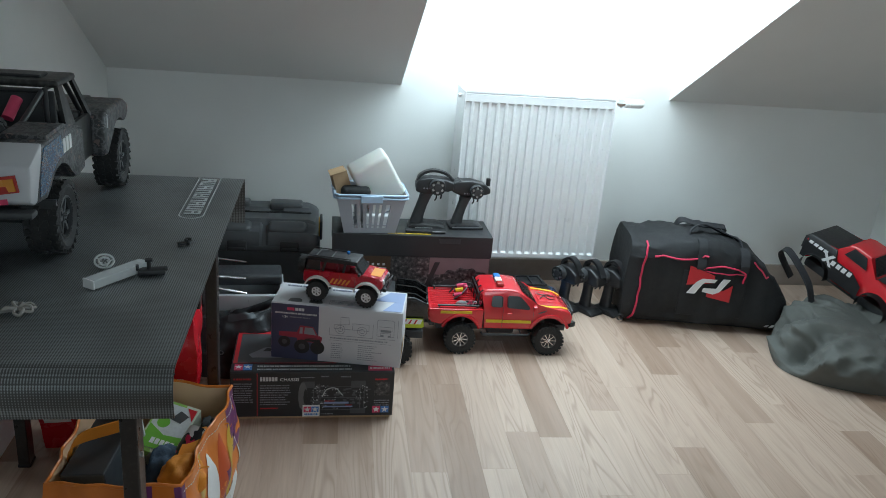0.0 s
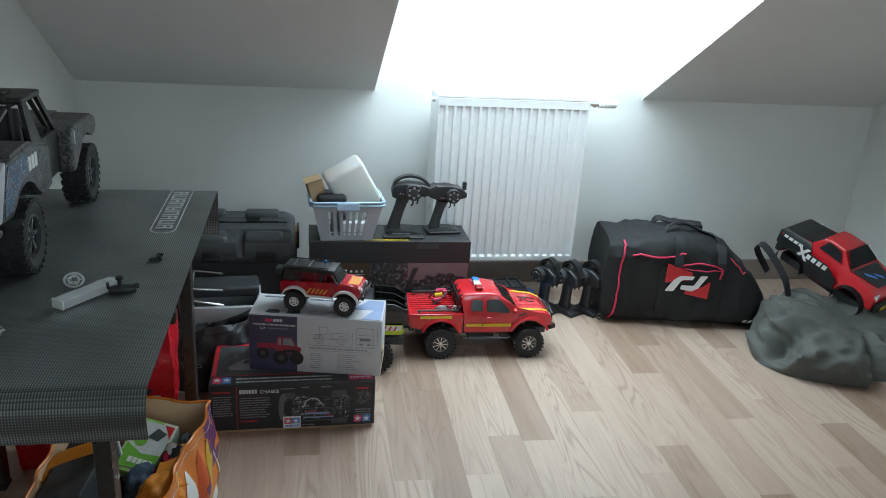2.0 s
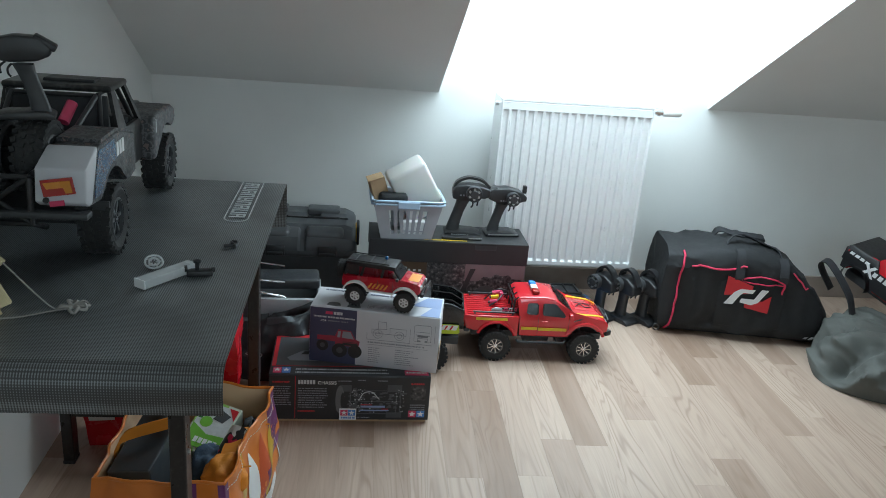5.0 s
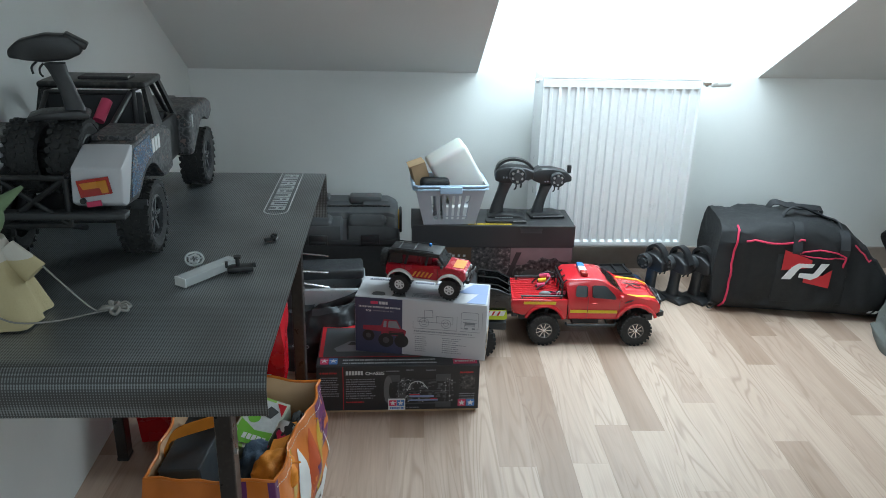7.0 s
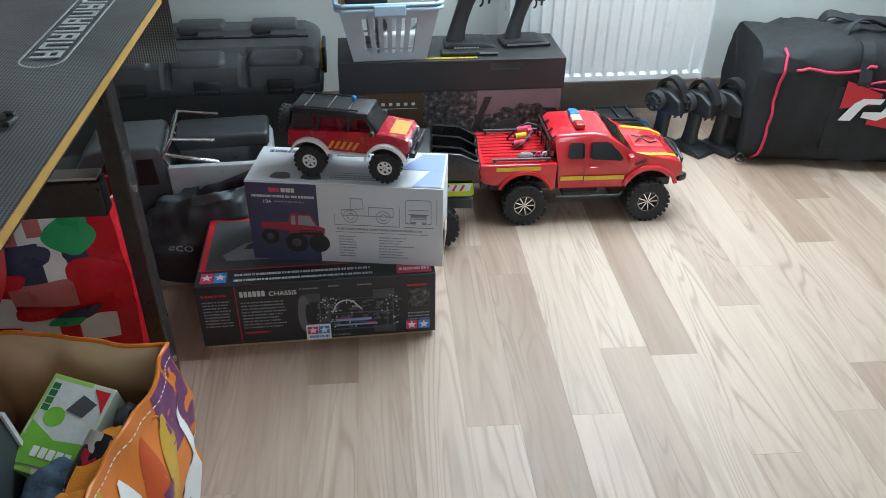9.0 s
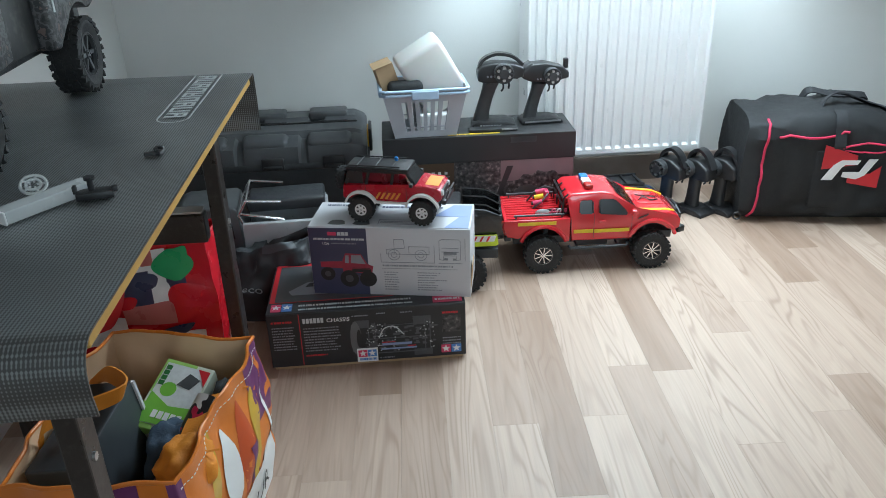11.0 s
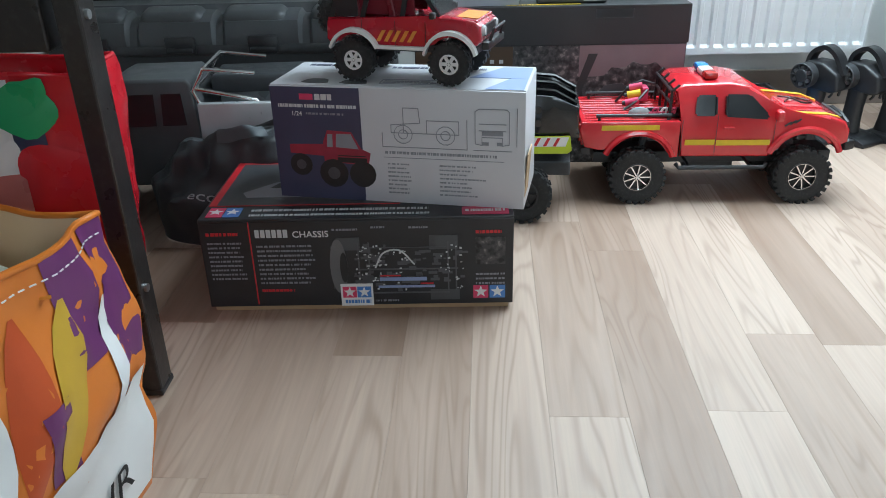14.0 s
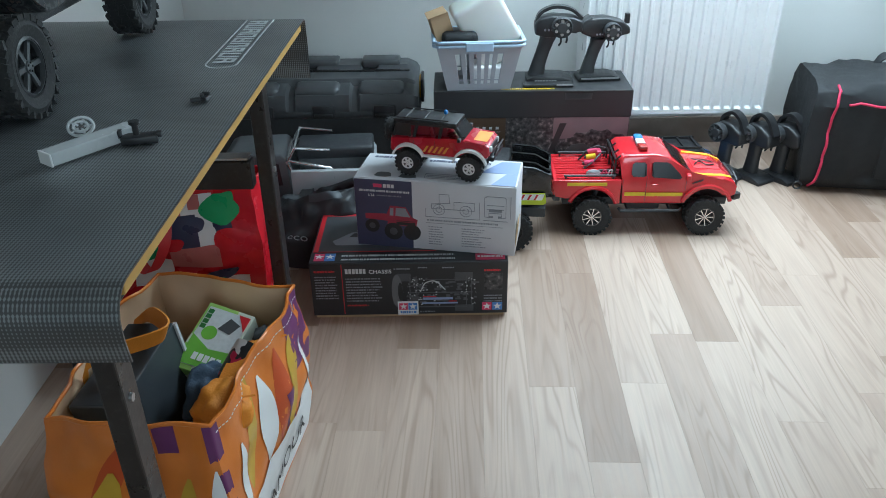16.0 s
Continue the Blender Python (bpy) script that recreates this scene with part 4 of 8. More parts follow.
def crawler():
    """Small off-roader on the white carton."""
    R, WB = 0.031, 0.148
    t = thing("toy_off_roader", pose(-0.012, 2.345, 0.3382, 0, 0, -17), "small red model off-roader with black roof standing on a carton", "toy car")
    hw = 0.046

    def half(x, z):
        return hw - max(0, z - 0.082) * 0.20

    xr, xf, A = -WB / 2, WB / 2, 0.037
    prof = [(-0.118, 0.082), (-0.120, 0.058), (-0.113, 0.052)] + arch(xr, 0.034, A, 152, 28, 8) + [(0.032, 0.049)] + arch(xf, 0.034, A, 152, 35, 8) + [(0.112, 0.056), (0.118, 0.062), (0.117, 0.083), (0.108, 0.090), (0.060, 0.096), (0.052, 0.092), (-0.116, 0.090)]
    bm = bmesh.new()
    prism(bm, prof, 0, 0, bevel=0.004, seg=3, half=half)
    part("lower_body", bm, REDDARK, t, "crimson lower body", smooth=40)
    # cabin: thin pillars with openings, interior seats
    bm = bmesh.new()
    z0, z1 = 0.090, 0.122
    for s in (-1, 1):
        for xa, xb in ((-0.114, -0.106), (-0.065, -0.058), (-0.004, 0.001), (0.054, 0.030)):
            v0, v1 = half(0, z0) - 0.002, half(0, z1) - 0.002
            b = bmesh.new()
            w = 0.007
            q = [(xa, s * v0, z0), (xa + w, s * v0, z0), (xb + w, s * v1, z1), (xb, s * v1, z1)]
            a = [b.verts.new(p) for p in q]
            c = [b.verts.new((p[0], p[1] - s * 0.004, p[2])) for p in q]
            b.faces.new(a)
            b.faces.new(c)
            for i in range(4):
                b.faces.new((a[i], a[(i + 1) % 4], c[(i + 1) % 4], c[i]))
            join(bm, b)
        box(bm, (-0.031, s * (half(0, 0.119) - 0.004), 0.1205), (0.140, 0.006, 0.006), bevel=0.001)
        box(bm, (-0.088, s * (half(0, 0.106) - 0.003), 0.106), (0.036, 0.002, 0.030))
    part("cabin_frame", bm, BLACKPL, t)
    bm = bmesh.new()
    for s in (-1, 1):
        box(bm, (-0.035, s * 0.028, 0.106), (0.10, 0.001, 0.026))
    for x in (-0.075, -0.02):
        for s in (-1, 1):
            box(bm, (x, s * 0.02, 0.100), (0.012, 0.026, 0.034), Matrix.Rotation(radians(-12), 4, "Y"), bevel=0.003)
    part("interior", bm, mat("dark_red_interior", (0.17, 0.010, 0.022), 0.3), t, "red seats seen through the windows")
    bm = bmesh.new()
    box(bm, (-0.036, 0, 0.1258), (0.152, 2 * half(0, 0.122) - 0.002, 0.008), bevel=0.0035)
    for x in (-0.085, -0.04, 0.0):
        rod(bm, (x, -0.034, 0.132), (x, 0.034, 0.132), 0.0016, 6)
    for s in (-1, 1):
        rod(bm, (-0.105, s * 0.033, 0.133), (0.02, s * 0.033, 0.133), 0.0018, 6)
    part("roof", bm, BLACKPL, t, "dull black roof with rack", smooth=40)
    b2 = bmesh.new()
    spin(b2, [(0.0045, 0), (0.0045, 0.007), (0.0025, 0.009), (0, 0.009)], 12, "Z")
    b2.transform(Matrix.Translation((0.0, 0.012, 0.134)))
    part("beacon", b2, BLUEPAINT, t, smooth=40)
    bm = bmesh.new()
    v = [bm.verts.new(p) for p in ((0.060, -0.040, 0.094), (0.060, 0.040, 0.094), (0.038, 0.036, 0.122), (0.038, -0.036, 0.122))]
    bmesh.ops.solidify(bm, geom=[bm.faces.new(v)], thickness=0.001)
    part("windscreen", bm, TINT, t)
    for x in (xr, xf):
        for s in (-1, 1):
            bm = bmesh.new()
            pts = arch(x, 0.034, A + 0.001, 168 if x > 0 else 160, 22 if x < 0 else 15, 14)
            rows = [[bm.verts.new(p) for p in ((a, s * (hw - 0.002), b), (a, s * (hw + 0.010), b - 0.001), (a + (a - x) * 0.10, s * (hw + 0.009), b + (b - 0.034) * 0.12), (a + (a - x) * 0.10, s * (hw - 0.002), b + (b - 0.034) * 0.14))] for a, b in pts]
            for u, w in zip(rows, rows[1:]):
                for i in range(4):
                    bm.faces.new((u[i], u[(i + 1) % 4], w[(i + 1) % 4], w[i]))
            part("wheel_arch_flare", bm, WPLASTIC, t, "white wheel arch flare", smooth=40)
    for s in (-1, 1):
        part("sill", bx((0, s * (hw + 0.002), 0.050), (0.075, 0.008, 0.005), bevel=0.001), WPLASTIC, t)
        m = Matrix.Translation((0, s * (hw + 0.0002), 0)) @ (FRONT if s < 0 else FRONT @ Matrix.Rotation(math.pi, 4, "Y"))
        sx = 1 if s < 0 else -1
        shape("hazard_stripes", t, m, [[(sx * (-0.040 + k * 0.012), 0.058), (sx * (-0.034 + k * 0.012), 0.058), (sx * (-0.024 + k * 0.012), 0.074), (sx * (-0.030 + k * 0.012), 0.074)] for k in range(5)], ORANGEPR, 0.0008)
        part("wing_mirror", bx((0.050, s * (hw + 0.006), 0.097), (0.008, 0.012, 0.009), bevel=0.002), BLACKPL, t)
        flat("door_gap", t, m, [(sx * -0.062, 0.055, sx * -0.0612, 0.088), (sx * -0.010, 0.052, sx * -0.0092, 0.088), (sx * 0.036, 0.056, sx * 0.0368, 0.088)], BLACKPL, 0.0004)
        bm = bmesh.new()
        b3 = bmesh.new()
        spin(b3, [(0, 0.004), (0.006, 0.003), (0.0075, 0), (0.0075, -0.004)], 14)
        b3.transform(Matrix.Translation((0.119, s * 0.032, 0.076)) @ Matrix.Rotation(radians(-90), 4, "Z"))
        join(bm, b3)
        part("headlight", bm, CLEAR, t, smooth=40)
    flat("bonnet_patch", t, Matrix.Translation((0.078, 0, 0.0932)) @ Matrix.Rotation(radians(3.4), 4, "Y"), [(0.0, -0.03, 0.032, 0.03)], ORANGEPR)
    part("bonnet", bx((0.086, 0, 0.0895), (0.052, 0.084, 0.006), Matrix.Rotation(radians(3.4), 4, "Y"), bevel=0.002), REDDARK, t)
    bm = bmesh.new()
    box(bm, (0.124, 0, 0.056), (0.012, 0.090, 0.012), bevel=0.003)
    tube(bm, [(0.126, -0.030, 0.058), (0.133, -0.028, 0.078), (0.133, 0.028, 0.078), (0.126, 0.030, 0.058)], 0.0022, 6)
    box(bm, (0.119, 0, 0.075), (0.004, 0.06, 0.014))
    part("front_bumper", bm, BLACKPL, t, smooth=40)
    bm = bmesh.new()
    box(bm, (0, 0, 0.044), (0.21, 0.034, 0.012), bevel=0.002)
    for x in (xr, xf):
        rod(bm, (x, -0.04, R), (x, 0.04, R), 0.006, 8)
        for s in (-1, 1):
            rod(bm, (x, s * 0.022, R), (x, s * 0.022, 0.058), 0.004, 8)
    part("chassis", bm, BLACKPL2, t)
    for x in (xr, xf):
        for s in (-1, 1):
            wheel(t, (x, s * 0.047, R), R, 0.024, 0.0155, WPLASTIC, 18, 6, s, solid=1.75)
    sp = wheel(t, (-0.131, 0.004, 0.088), 0.029, 0.022, 0.014, BLACKPL, 18, 6, -1)
    sp.rotation_euler = (0, 0, radians(90))
    return t


crawler()


# ---- cartons ----
GREYRUB = mat("grey_tyre_print", (0.13, 0.13, 0.135), 0.5, var=0.2)
DARKINK = mat("dark_grey_print", (0.085, 0.087, 0.095), 0.5, var=0.3)


def kit_carton():
    t = thing("kit_carton", pose(-0.337, 2.212, 0, 0, 0, 0.4), "glossy black and red kit carton lying on the floor", "carton")
    W, D, H = 0.472, 0.315, 0.158
    part("tray", bx((W / 2 - 0.001, D / 2, 0.0585), (W - 0.012, D - 0.012, 0.117), bevel=0.001), CARD, t, "plain cardboard lower tray")
    bm = bmesh.new()
    box(bm, (W / 2, D / 2, H - 0.002), (W, D, 0.004), bevel=0.0015)
    lid = part("lid", bm, BLACKCARD, t, "glossy black lid")
    for s in (0, 1):
        part("lid_long_side", bx((W / 2, 0.0015 + s * (D - 0.003), H / 2 + 0.003), (W, 0.003, H - 0.014), bevel=0.001), BLACKCARD, lid)
        part("lid_short_side", bx((0.0015 + s * (W - 0.003), D / 2, H / 2 + 0.003), (0.003, D - 0.006, H - 0.014), bevel=0.001), BLACKCARD, lid)
    F = Matrix.Translation((0, -0.0002, 0)) @ FRONT
    T = Matrix.Translation((0, 0, H + 0.0002))
    flat("red_rule", t, F, [(0.075, 0.014, 0.0768, H - 0.004)], REDINK)
    flat("small_print", t, F, text_lines(0.010, 0.118, 0.055, 9, 0.0075, 0.0028, 3, 0.2) + text_lines(0.084, 0.112, 0.088, 9, 0.0078, 0.003, 4, 0.2), GREYINK)
    flat("red_print", t, F, text_lines(0.010, 0.132, 0.052, 1, 0.01, 0.005, 5, 0.1) + text_lines(0.084, 0.036, 0.055, 1, 0.01, 0.004, 6, 0.1) + text_lines(0.415, 0.130, 0.042, 1, 0.01, 0.005, 6, 0.1), REDINK)
    flat("product_mark", t, F, [(0.084 + k * 0.0085, 0.128, 0.0905 + k * 0.0085, 0.141) for k in range(6)], PALEINK)
    lettering("chassis_lettering", t, F @ Matrix.Translation((0.140, 0.128, 0)), "CHASSIS", 0.0148, WHITE)
    # chassis picture: frame bars, wheels, motor, shafts
    shape("picture_front_tyre", t, F, [[(0.206 + 0.013 * math.cos(a * math.pi / 12), 0.078 + 0.046 * math.sin(a * math.pi / 12)) for a in range(24)]], GREYRUB, 0.0007)
    shape("picture_rim", t, F, [[(0.214 + 0.006 * math.cos(a * math.pi / 8), 0.076 + 0.026 * math.sin(a * math.pi / 8)) for a in range(16)]], BLACKPL, 0.0010)
    flat("picture_tyres", t, F, [(0.205, 0.105, 0.240, 0.126), (0.345, 0.105, 0.388, 0.128), (0.345, 0.018, 0.390, 0.036), (0.196, 0.040, 0.206, 0.112)], CHARCOAL)
    rects = []
    rnd = random.Random(8)
    for k in range(90):
        u, v = rnd.uniform(0.225, 0.395), 0.072 + rnd.choice((-1, 1)) * rnd.triangular(0, 0.042, 0.01)
        rects.append((u, v, u + rnd.uniform(0.003, 0.016), v + rnd.uniform(0.0016, 0.007)))
    flat("picture_chassis", t, F, rects, DARKINK)
    flat("picture_frame", t, F, [(0.232, 0.071, 0.388, 0.0735), (0.250, 0.030, 0.375, 0.0325), (0.252, 0.108, 0.370, 0.1095)] + [(u, 0.034, u + 0.0022, 0.118) for u in (0.236, 0.252, 0.372, 0.384)], DARKINK, 0.0008)
    rects = [(u, v, u + rnd.uniform(0.0012, 0.004), v + rnd.uniform(0.0010, 0.003)) for u, v in ((rnd.choice((0.245, 0.265, 0.30, 0.378)) + rnd.gauss(0, 0.008), rnd.uniform(0.035, 0.112)) for k in range(90))]
    flat("picture_highlights", t, F, rects, PALEINK, 0.0009)
    flat("picture_battery", t, F, [(0.268, 0.052, 0.340, 0.058), (0.265, 0.040, 0.352, 0.044)], PALEBLUE, 0.0009)
    flat("picture_wires", t, F, [(0.268, 0.060, 0.300, 0.062), (0.330, 0.046, 0.350, 0.048)], REDINK, 0.0011)
    bm = bmesh.new()
    tube(bm, smooth_line([(0.262, -0.0009, 0.075), (0.275, -0.0012, 0.100), (0.300, -0.0012, 0.104), (0.322, -0.0009, 0.080)], 6), 0.0014, 5)
    part("picture_cable", bm, PALEINK, t)
    flat("callouts", t, F, text_lines(0.20, 0.138, 0.04, 1, 0.01, 0.003, 11, 0.1) + text_lines(0.258, 0.141, 0.022, 1, 0.01, 0.003, 12, 0.1) + text_lines(0.315, 0.140, 0.03, 1, 0.01, 0.003, 13, 0.1) + text_lines(0.415, 0.060, 0.045, 3, 0.008, 0.003, 14, 0.1) + text_lines(0.26, 0.016, 0.04, 1, 0.01, 0.003, 15, 0.1), GREYINK)
    flat("inset_photo", t, F, [(0.415, 0.078, 0.460, 0.124)], PHOTO)
    flat("badge", t, F, [(0.206, -0.0005 + 0.010, 0.256, 0.048)], WHITE, 0.0010, "white badge with two coloured squares")
    flat("badge_red", t, F, [(0.209, 0.024, 0.2305, 0.043)], PINKINK, 0.0014)
    flat("badge_blue", t, F, [(0.2315, 0.024, 0.253, 0.043)], SKYINK, 0.0014)
    shape("badge_stars", t, F, [star(0.2198, 0.0335, 0.0095), star(0.2423, 0.0335, 0.0095)], WHITE, 0.0018)
    flat("badge_marks", t, F, text_lines(0.212, 0.014, 0.04, 1, 0.01, 0.006, 16, 0.0), SKYINK, 0.0014)
    flat("corner_red", t, F, [(0.411, 0.020, 0.434, 0.042)], PINKINK, 0.0009)
    flat("corner_blue", t, F, [(0.436, 0.020, 0.460, 0.042)], SKYINK, 0.0009)
    shape("corner_stars", t, F, [star(0.4225, 0.031, 0.0105), star(0.448, 0.031, 0.0105)], WHITE, 0.0013)
    # top of the lid
    flat("top_red_field", t, T, [(0.004, 0.052, 0.30, D - 0.004)], REDINK)
    flat("top_picture", t, T, [(0.016, 0.054, 0.298, 0.240)], CHARCOAL, 0.0009)
    shape("top_car", t, T, [[(0.055, 0.085), (0.20, 0.085), (0.215, 0.10), (0.19, 0.125), (0.16, 0.15), (0.09, 0.15), (0.065, 0.125), (0.045, 0.105)]], GREYINK, 0.0012)
    shape("top_car_glass", t, T, [[(0.085, 0.125), (0.17, 0.125), (0.155, 0.145), (0.095, 0.145)]], BLACKPL, 0.0015)
    shape("top_title", t, T, [[(0.022 + k * 0.0165, 0.262), (0.0355 + k * 0.0165, 0.262), (0.0385 + k * 0.0165, 0.292), (0.025 + k * 0.0165, 0.292)] for k in range(9)], PALEINK, 0.0012)
    flat("top_logo_red", t, T, [(0.010, 0.010, 0.034, 0.044)], PINKINK, 0.0009)
    flat("top_logo_blue", t, T, [(0.0355, 0.010, 0.060, 0.044)], SKYINK, 0.0009)
    shape("top_logo_stars", t, T, [star(0.022, 0.028, 0.0115), star(0.0478, 0.028, 0.0115)], WHITE, 0.0013)
    flat("top_print", t, T, text_lines(0.075, 0.030, 0.27, 1, 0.01, 0.007, 21, 0.0) + text_lines(0.075, 0.012, 0.30, 1, 0.01, 0.006, 22, 0.1), PALEINK)
    flat("top_badge", t, T, [(0.395, 0.006, 0.465, 0.034)], PINKINK, 0.0009)
    flat("top_badge_marks", t, T, text_lines(0.400, 0.016, 0.06, 1, 0.01, 0.008, 23, 0.0), WHITE, 0.0013)


kit_carton()


def white_carton():
    t = thing("white_carton", pose(-0.228, 2.305, 0.1582, 0, 0, -10.5), "white and navy printed model carton resting on the kit carton", "carton")
    W, D, H = 0.385, 0.150, 0.178
    bm = bx((W / 2, D / 2, H / 2), (W, D, H), bevel=0.0015)
    part("body", bm, OFFWHITE, t, smooth=30)
    bm = bmesh.new()
    box(bm, (W / 2, D / 2 + 0.001, H + 0.0006), (W - 0.002, D - 0.004, 0.0016))
    part("flap", bm, OFFWHITE, t)
    F = Matrix.Translation((0, -0.0002, 0)) @ FRONT
    T = Matrix.Translation((0, 0, H + 0.0016))
    flat("navy_panel", t, F, [(0.001, 0.001, 0.140, H - 0.001)], BLUEINK)
    flat("logo_blocks", t, F, [(0.047, 0.158, 0.068, 0.167)], PINKINK, 0.0010)
    flat("logo_marks", t, F, [(0.071, 0.158, 0.079, 0.167), (0.0805, 0.158, 0.089, 0.167), (0.0905, 0.158, 0.097, 0.167)], PALEINK, 0.0010)
    flat("model_title", t, F, text_lines(0.012, 0.146, 0.122, 1, 0.01, 0.005, 31, 0.0), PALEINK, 0.0010)
    lettering("scale_lettering", t, F @ Matrix.Translation((0.032, 0.1335, 0.0006)), "1/24", 0.0095, WHITE)
    flat("subtitle", t, F, text_lines(0.055, 0.1355, 0.06, 1, 0.01, 0.003, 32, 0.1), GREYINK, 0.0010)
    # printed picture of a small red lorry
    L = lambda pts: [(0.020 + a, 0.018 + b) for a, b in pts]
    shape("picture_lorry", t, F, [L([(0.004, 0.056), (0.060, 0.053), (0.060, 0.072), (0.004, 0.070)]), L([(0.058, 0.045), (0.128, 0.040), (0.132, 0.060), (0.118, 0.066), (0.104, 0.092), (0.066, 0.094), (0.058, 0.075)])], LORRYRED, 0.0010)
    shape("picture_wheels", t, F, [L(ring2(0.020, 0.038, 0.018)), L(ring2(0.072, 0.026, 0.023)), L(ring2(0.118, 0.026, 0.021))], BLACKPL, 0.0013)
    shape("picture_hubs", t, F, [L(ring2(0.020, 0.038, 0.008, 10)), L(ring2(0.072, 0.026, 0.010, 10))], DARKINK, 0.0016)
    shape("picture_glass", t, F, [L([(0.078, 0.068), (0.114, 0.066), (0.103, 0.089), (0.080, 0.089)]), L([(0.064, 0.068), (0.073, 0.068), (0.074, 0.088), (0.066, 0.088)])], GREYINK, 0.0014)
    flat("picture_grille", t, F, [(0.10, 0.062, 0.146, 0.070), (0.10, 0.072, 0.144, 0.0735)], BLACKPL, 0.0014)
    # line drawings
    bm = bmesh.new()

    def line(a, b, w=0.0010):
        d = Vector((b[0] - a[0], b[1] - a[1]))
        c = ((a[0] + b[0]) / 2, (a[1] + b[1]) / 2, 0.0005)
        box(bm, c, (d.length + w, w, 0.0008), Matrix.Rotation(math.atan2(d.y, d.x), 4, "Z"))

    def path(pts):
        for a, b in zip(pts, pts[1:]):
            line(a, b)

    side = [(0.205, 0.112), (0.205, 0.150), (0.228, 0.150), (0.230, 0.128), (0.186, 0.124), (0.186, 0.112), (0.288, 0.112), (0.288, 0.132), (0.240, 0.132), (0.240, 0.112)]
    path(side)
    for cx in (0.204, 0.268):
        for r in (0.014, 0.007):
            path(ring2(cx, 0.110, r, 14) + [ring2(cx, 0.110, r, 14)[0]])
    path([(0.312, 0.100), (0.312, 0.148), (0.318, 0.152), (0.358, 0.152), (0.362, 0.148), (0.362, 0.100), (0.352, 0.098), (0.352, 0.110), (0.322, 0.110), (0.322, 0.098), (0.312, 0.100)])
    path([(0.318, 0.130), (0.357, 0.130)])
    path([(0.318, 0.120), (0.357, 0.120)])
    path([(0.172, 0.090), (0.300, 0.090)])
    path([(0.172, 0.090), (0.172, 0.112)])
    path([(0.300, 0.090), (0.300, 0.135)])
    path([(0.310, 0.090), (0.366, 0.090)])
    path([(0.373, 0.098), (0.373, 0.154)])
    bm.transform(F)
    part("line_drawing", bm, GREYINK, t, "grey side and front outline drawings of a lorry")
    flat("radiator_drawing", t, F, [(0.322, 0.113, 0.353, 0.119), (0.322, 0.098, 0.332, 0.103), (0.344, 0.098, 0.352, 0.103)], GREYINK, 0.0008)
    flat("heading", t, F, text_lines(0.175, 0.079, 0.17, 1, 0.01, 0.004, 33, 0.0) + [(0.172, 0.073, 0.355, 0.0737)], GREYINK)
    flat("specification_print", t, F, text_lines(0.178, 0.062, 0.045, 8, 0.0066, 0.0022, 34, 0.5) + text_lines(0.258, 0.062, 0.075, 8, 0.0066, 0.0022, 35, 0.5), GREYINK)
    shape("top_blue_corner", t, T, [[(W - 0.060, 0.004), (W - 0.004, 0.004), (W - 0.004, 0.070), (W - 0.030, 0.070)], [(W - 0.092, 0.0705), (W - 0.004, 0.0705), (W - 0.004, D - 0.010), (W - 0.050, D - 0.010)]], PALEBLUE)
    shape("top_vehicles", t, T, [[(u, 0.018), (u + 0.012, 0.014), (u + 0.030, 0.014), (u + 0.042, 0.018), (u + 0.038, 0.034), (u + 0.030, 0.040), (u + 0.012, 0.040), (u + 0.004, 0.034)] for u in (0.045, 0.105)], CHARCOAL)
    flat("top_print", t, T, text_lines(0.16, 0.118, 0.15, 1, 0.01, 0.010, 36, 0.0) + text_lines(0.02, 0.125, 0.07, 1, 0.01, 0.010, 37, 0.0), BLUEINK)
    flat("top_lines", t, T, [(0.165, 0.045, 0.27, 0.0462), (0.165, 0.020, 0.27, 0.0212), (0.165, 0.020, 0.1662, 0.045)] + text_lines(0.17, 0.035, 0.09, 2, 0.008, 0.003, 38, 0.3), GREYINK)
    # torn corner where the carton's end has opened
    part("torn_flap", bx((W + 0.0012, 0.03, 0.045), (0.0016, 0.05, 0.08), Matrix.Rotation(radians(4), 4, "Y")), CARD, t, "brown torn end flap")


white_carton()


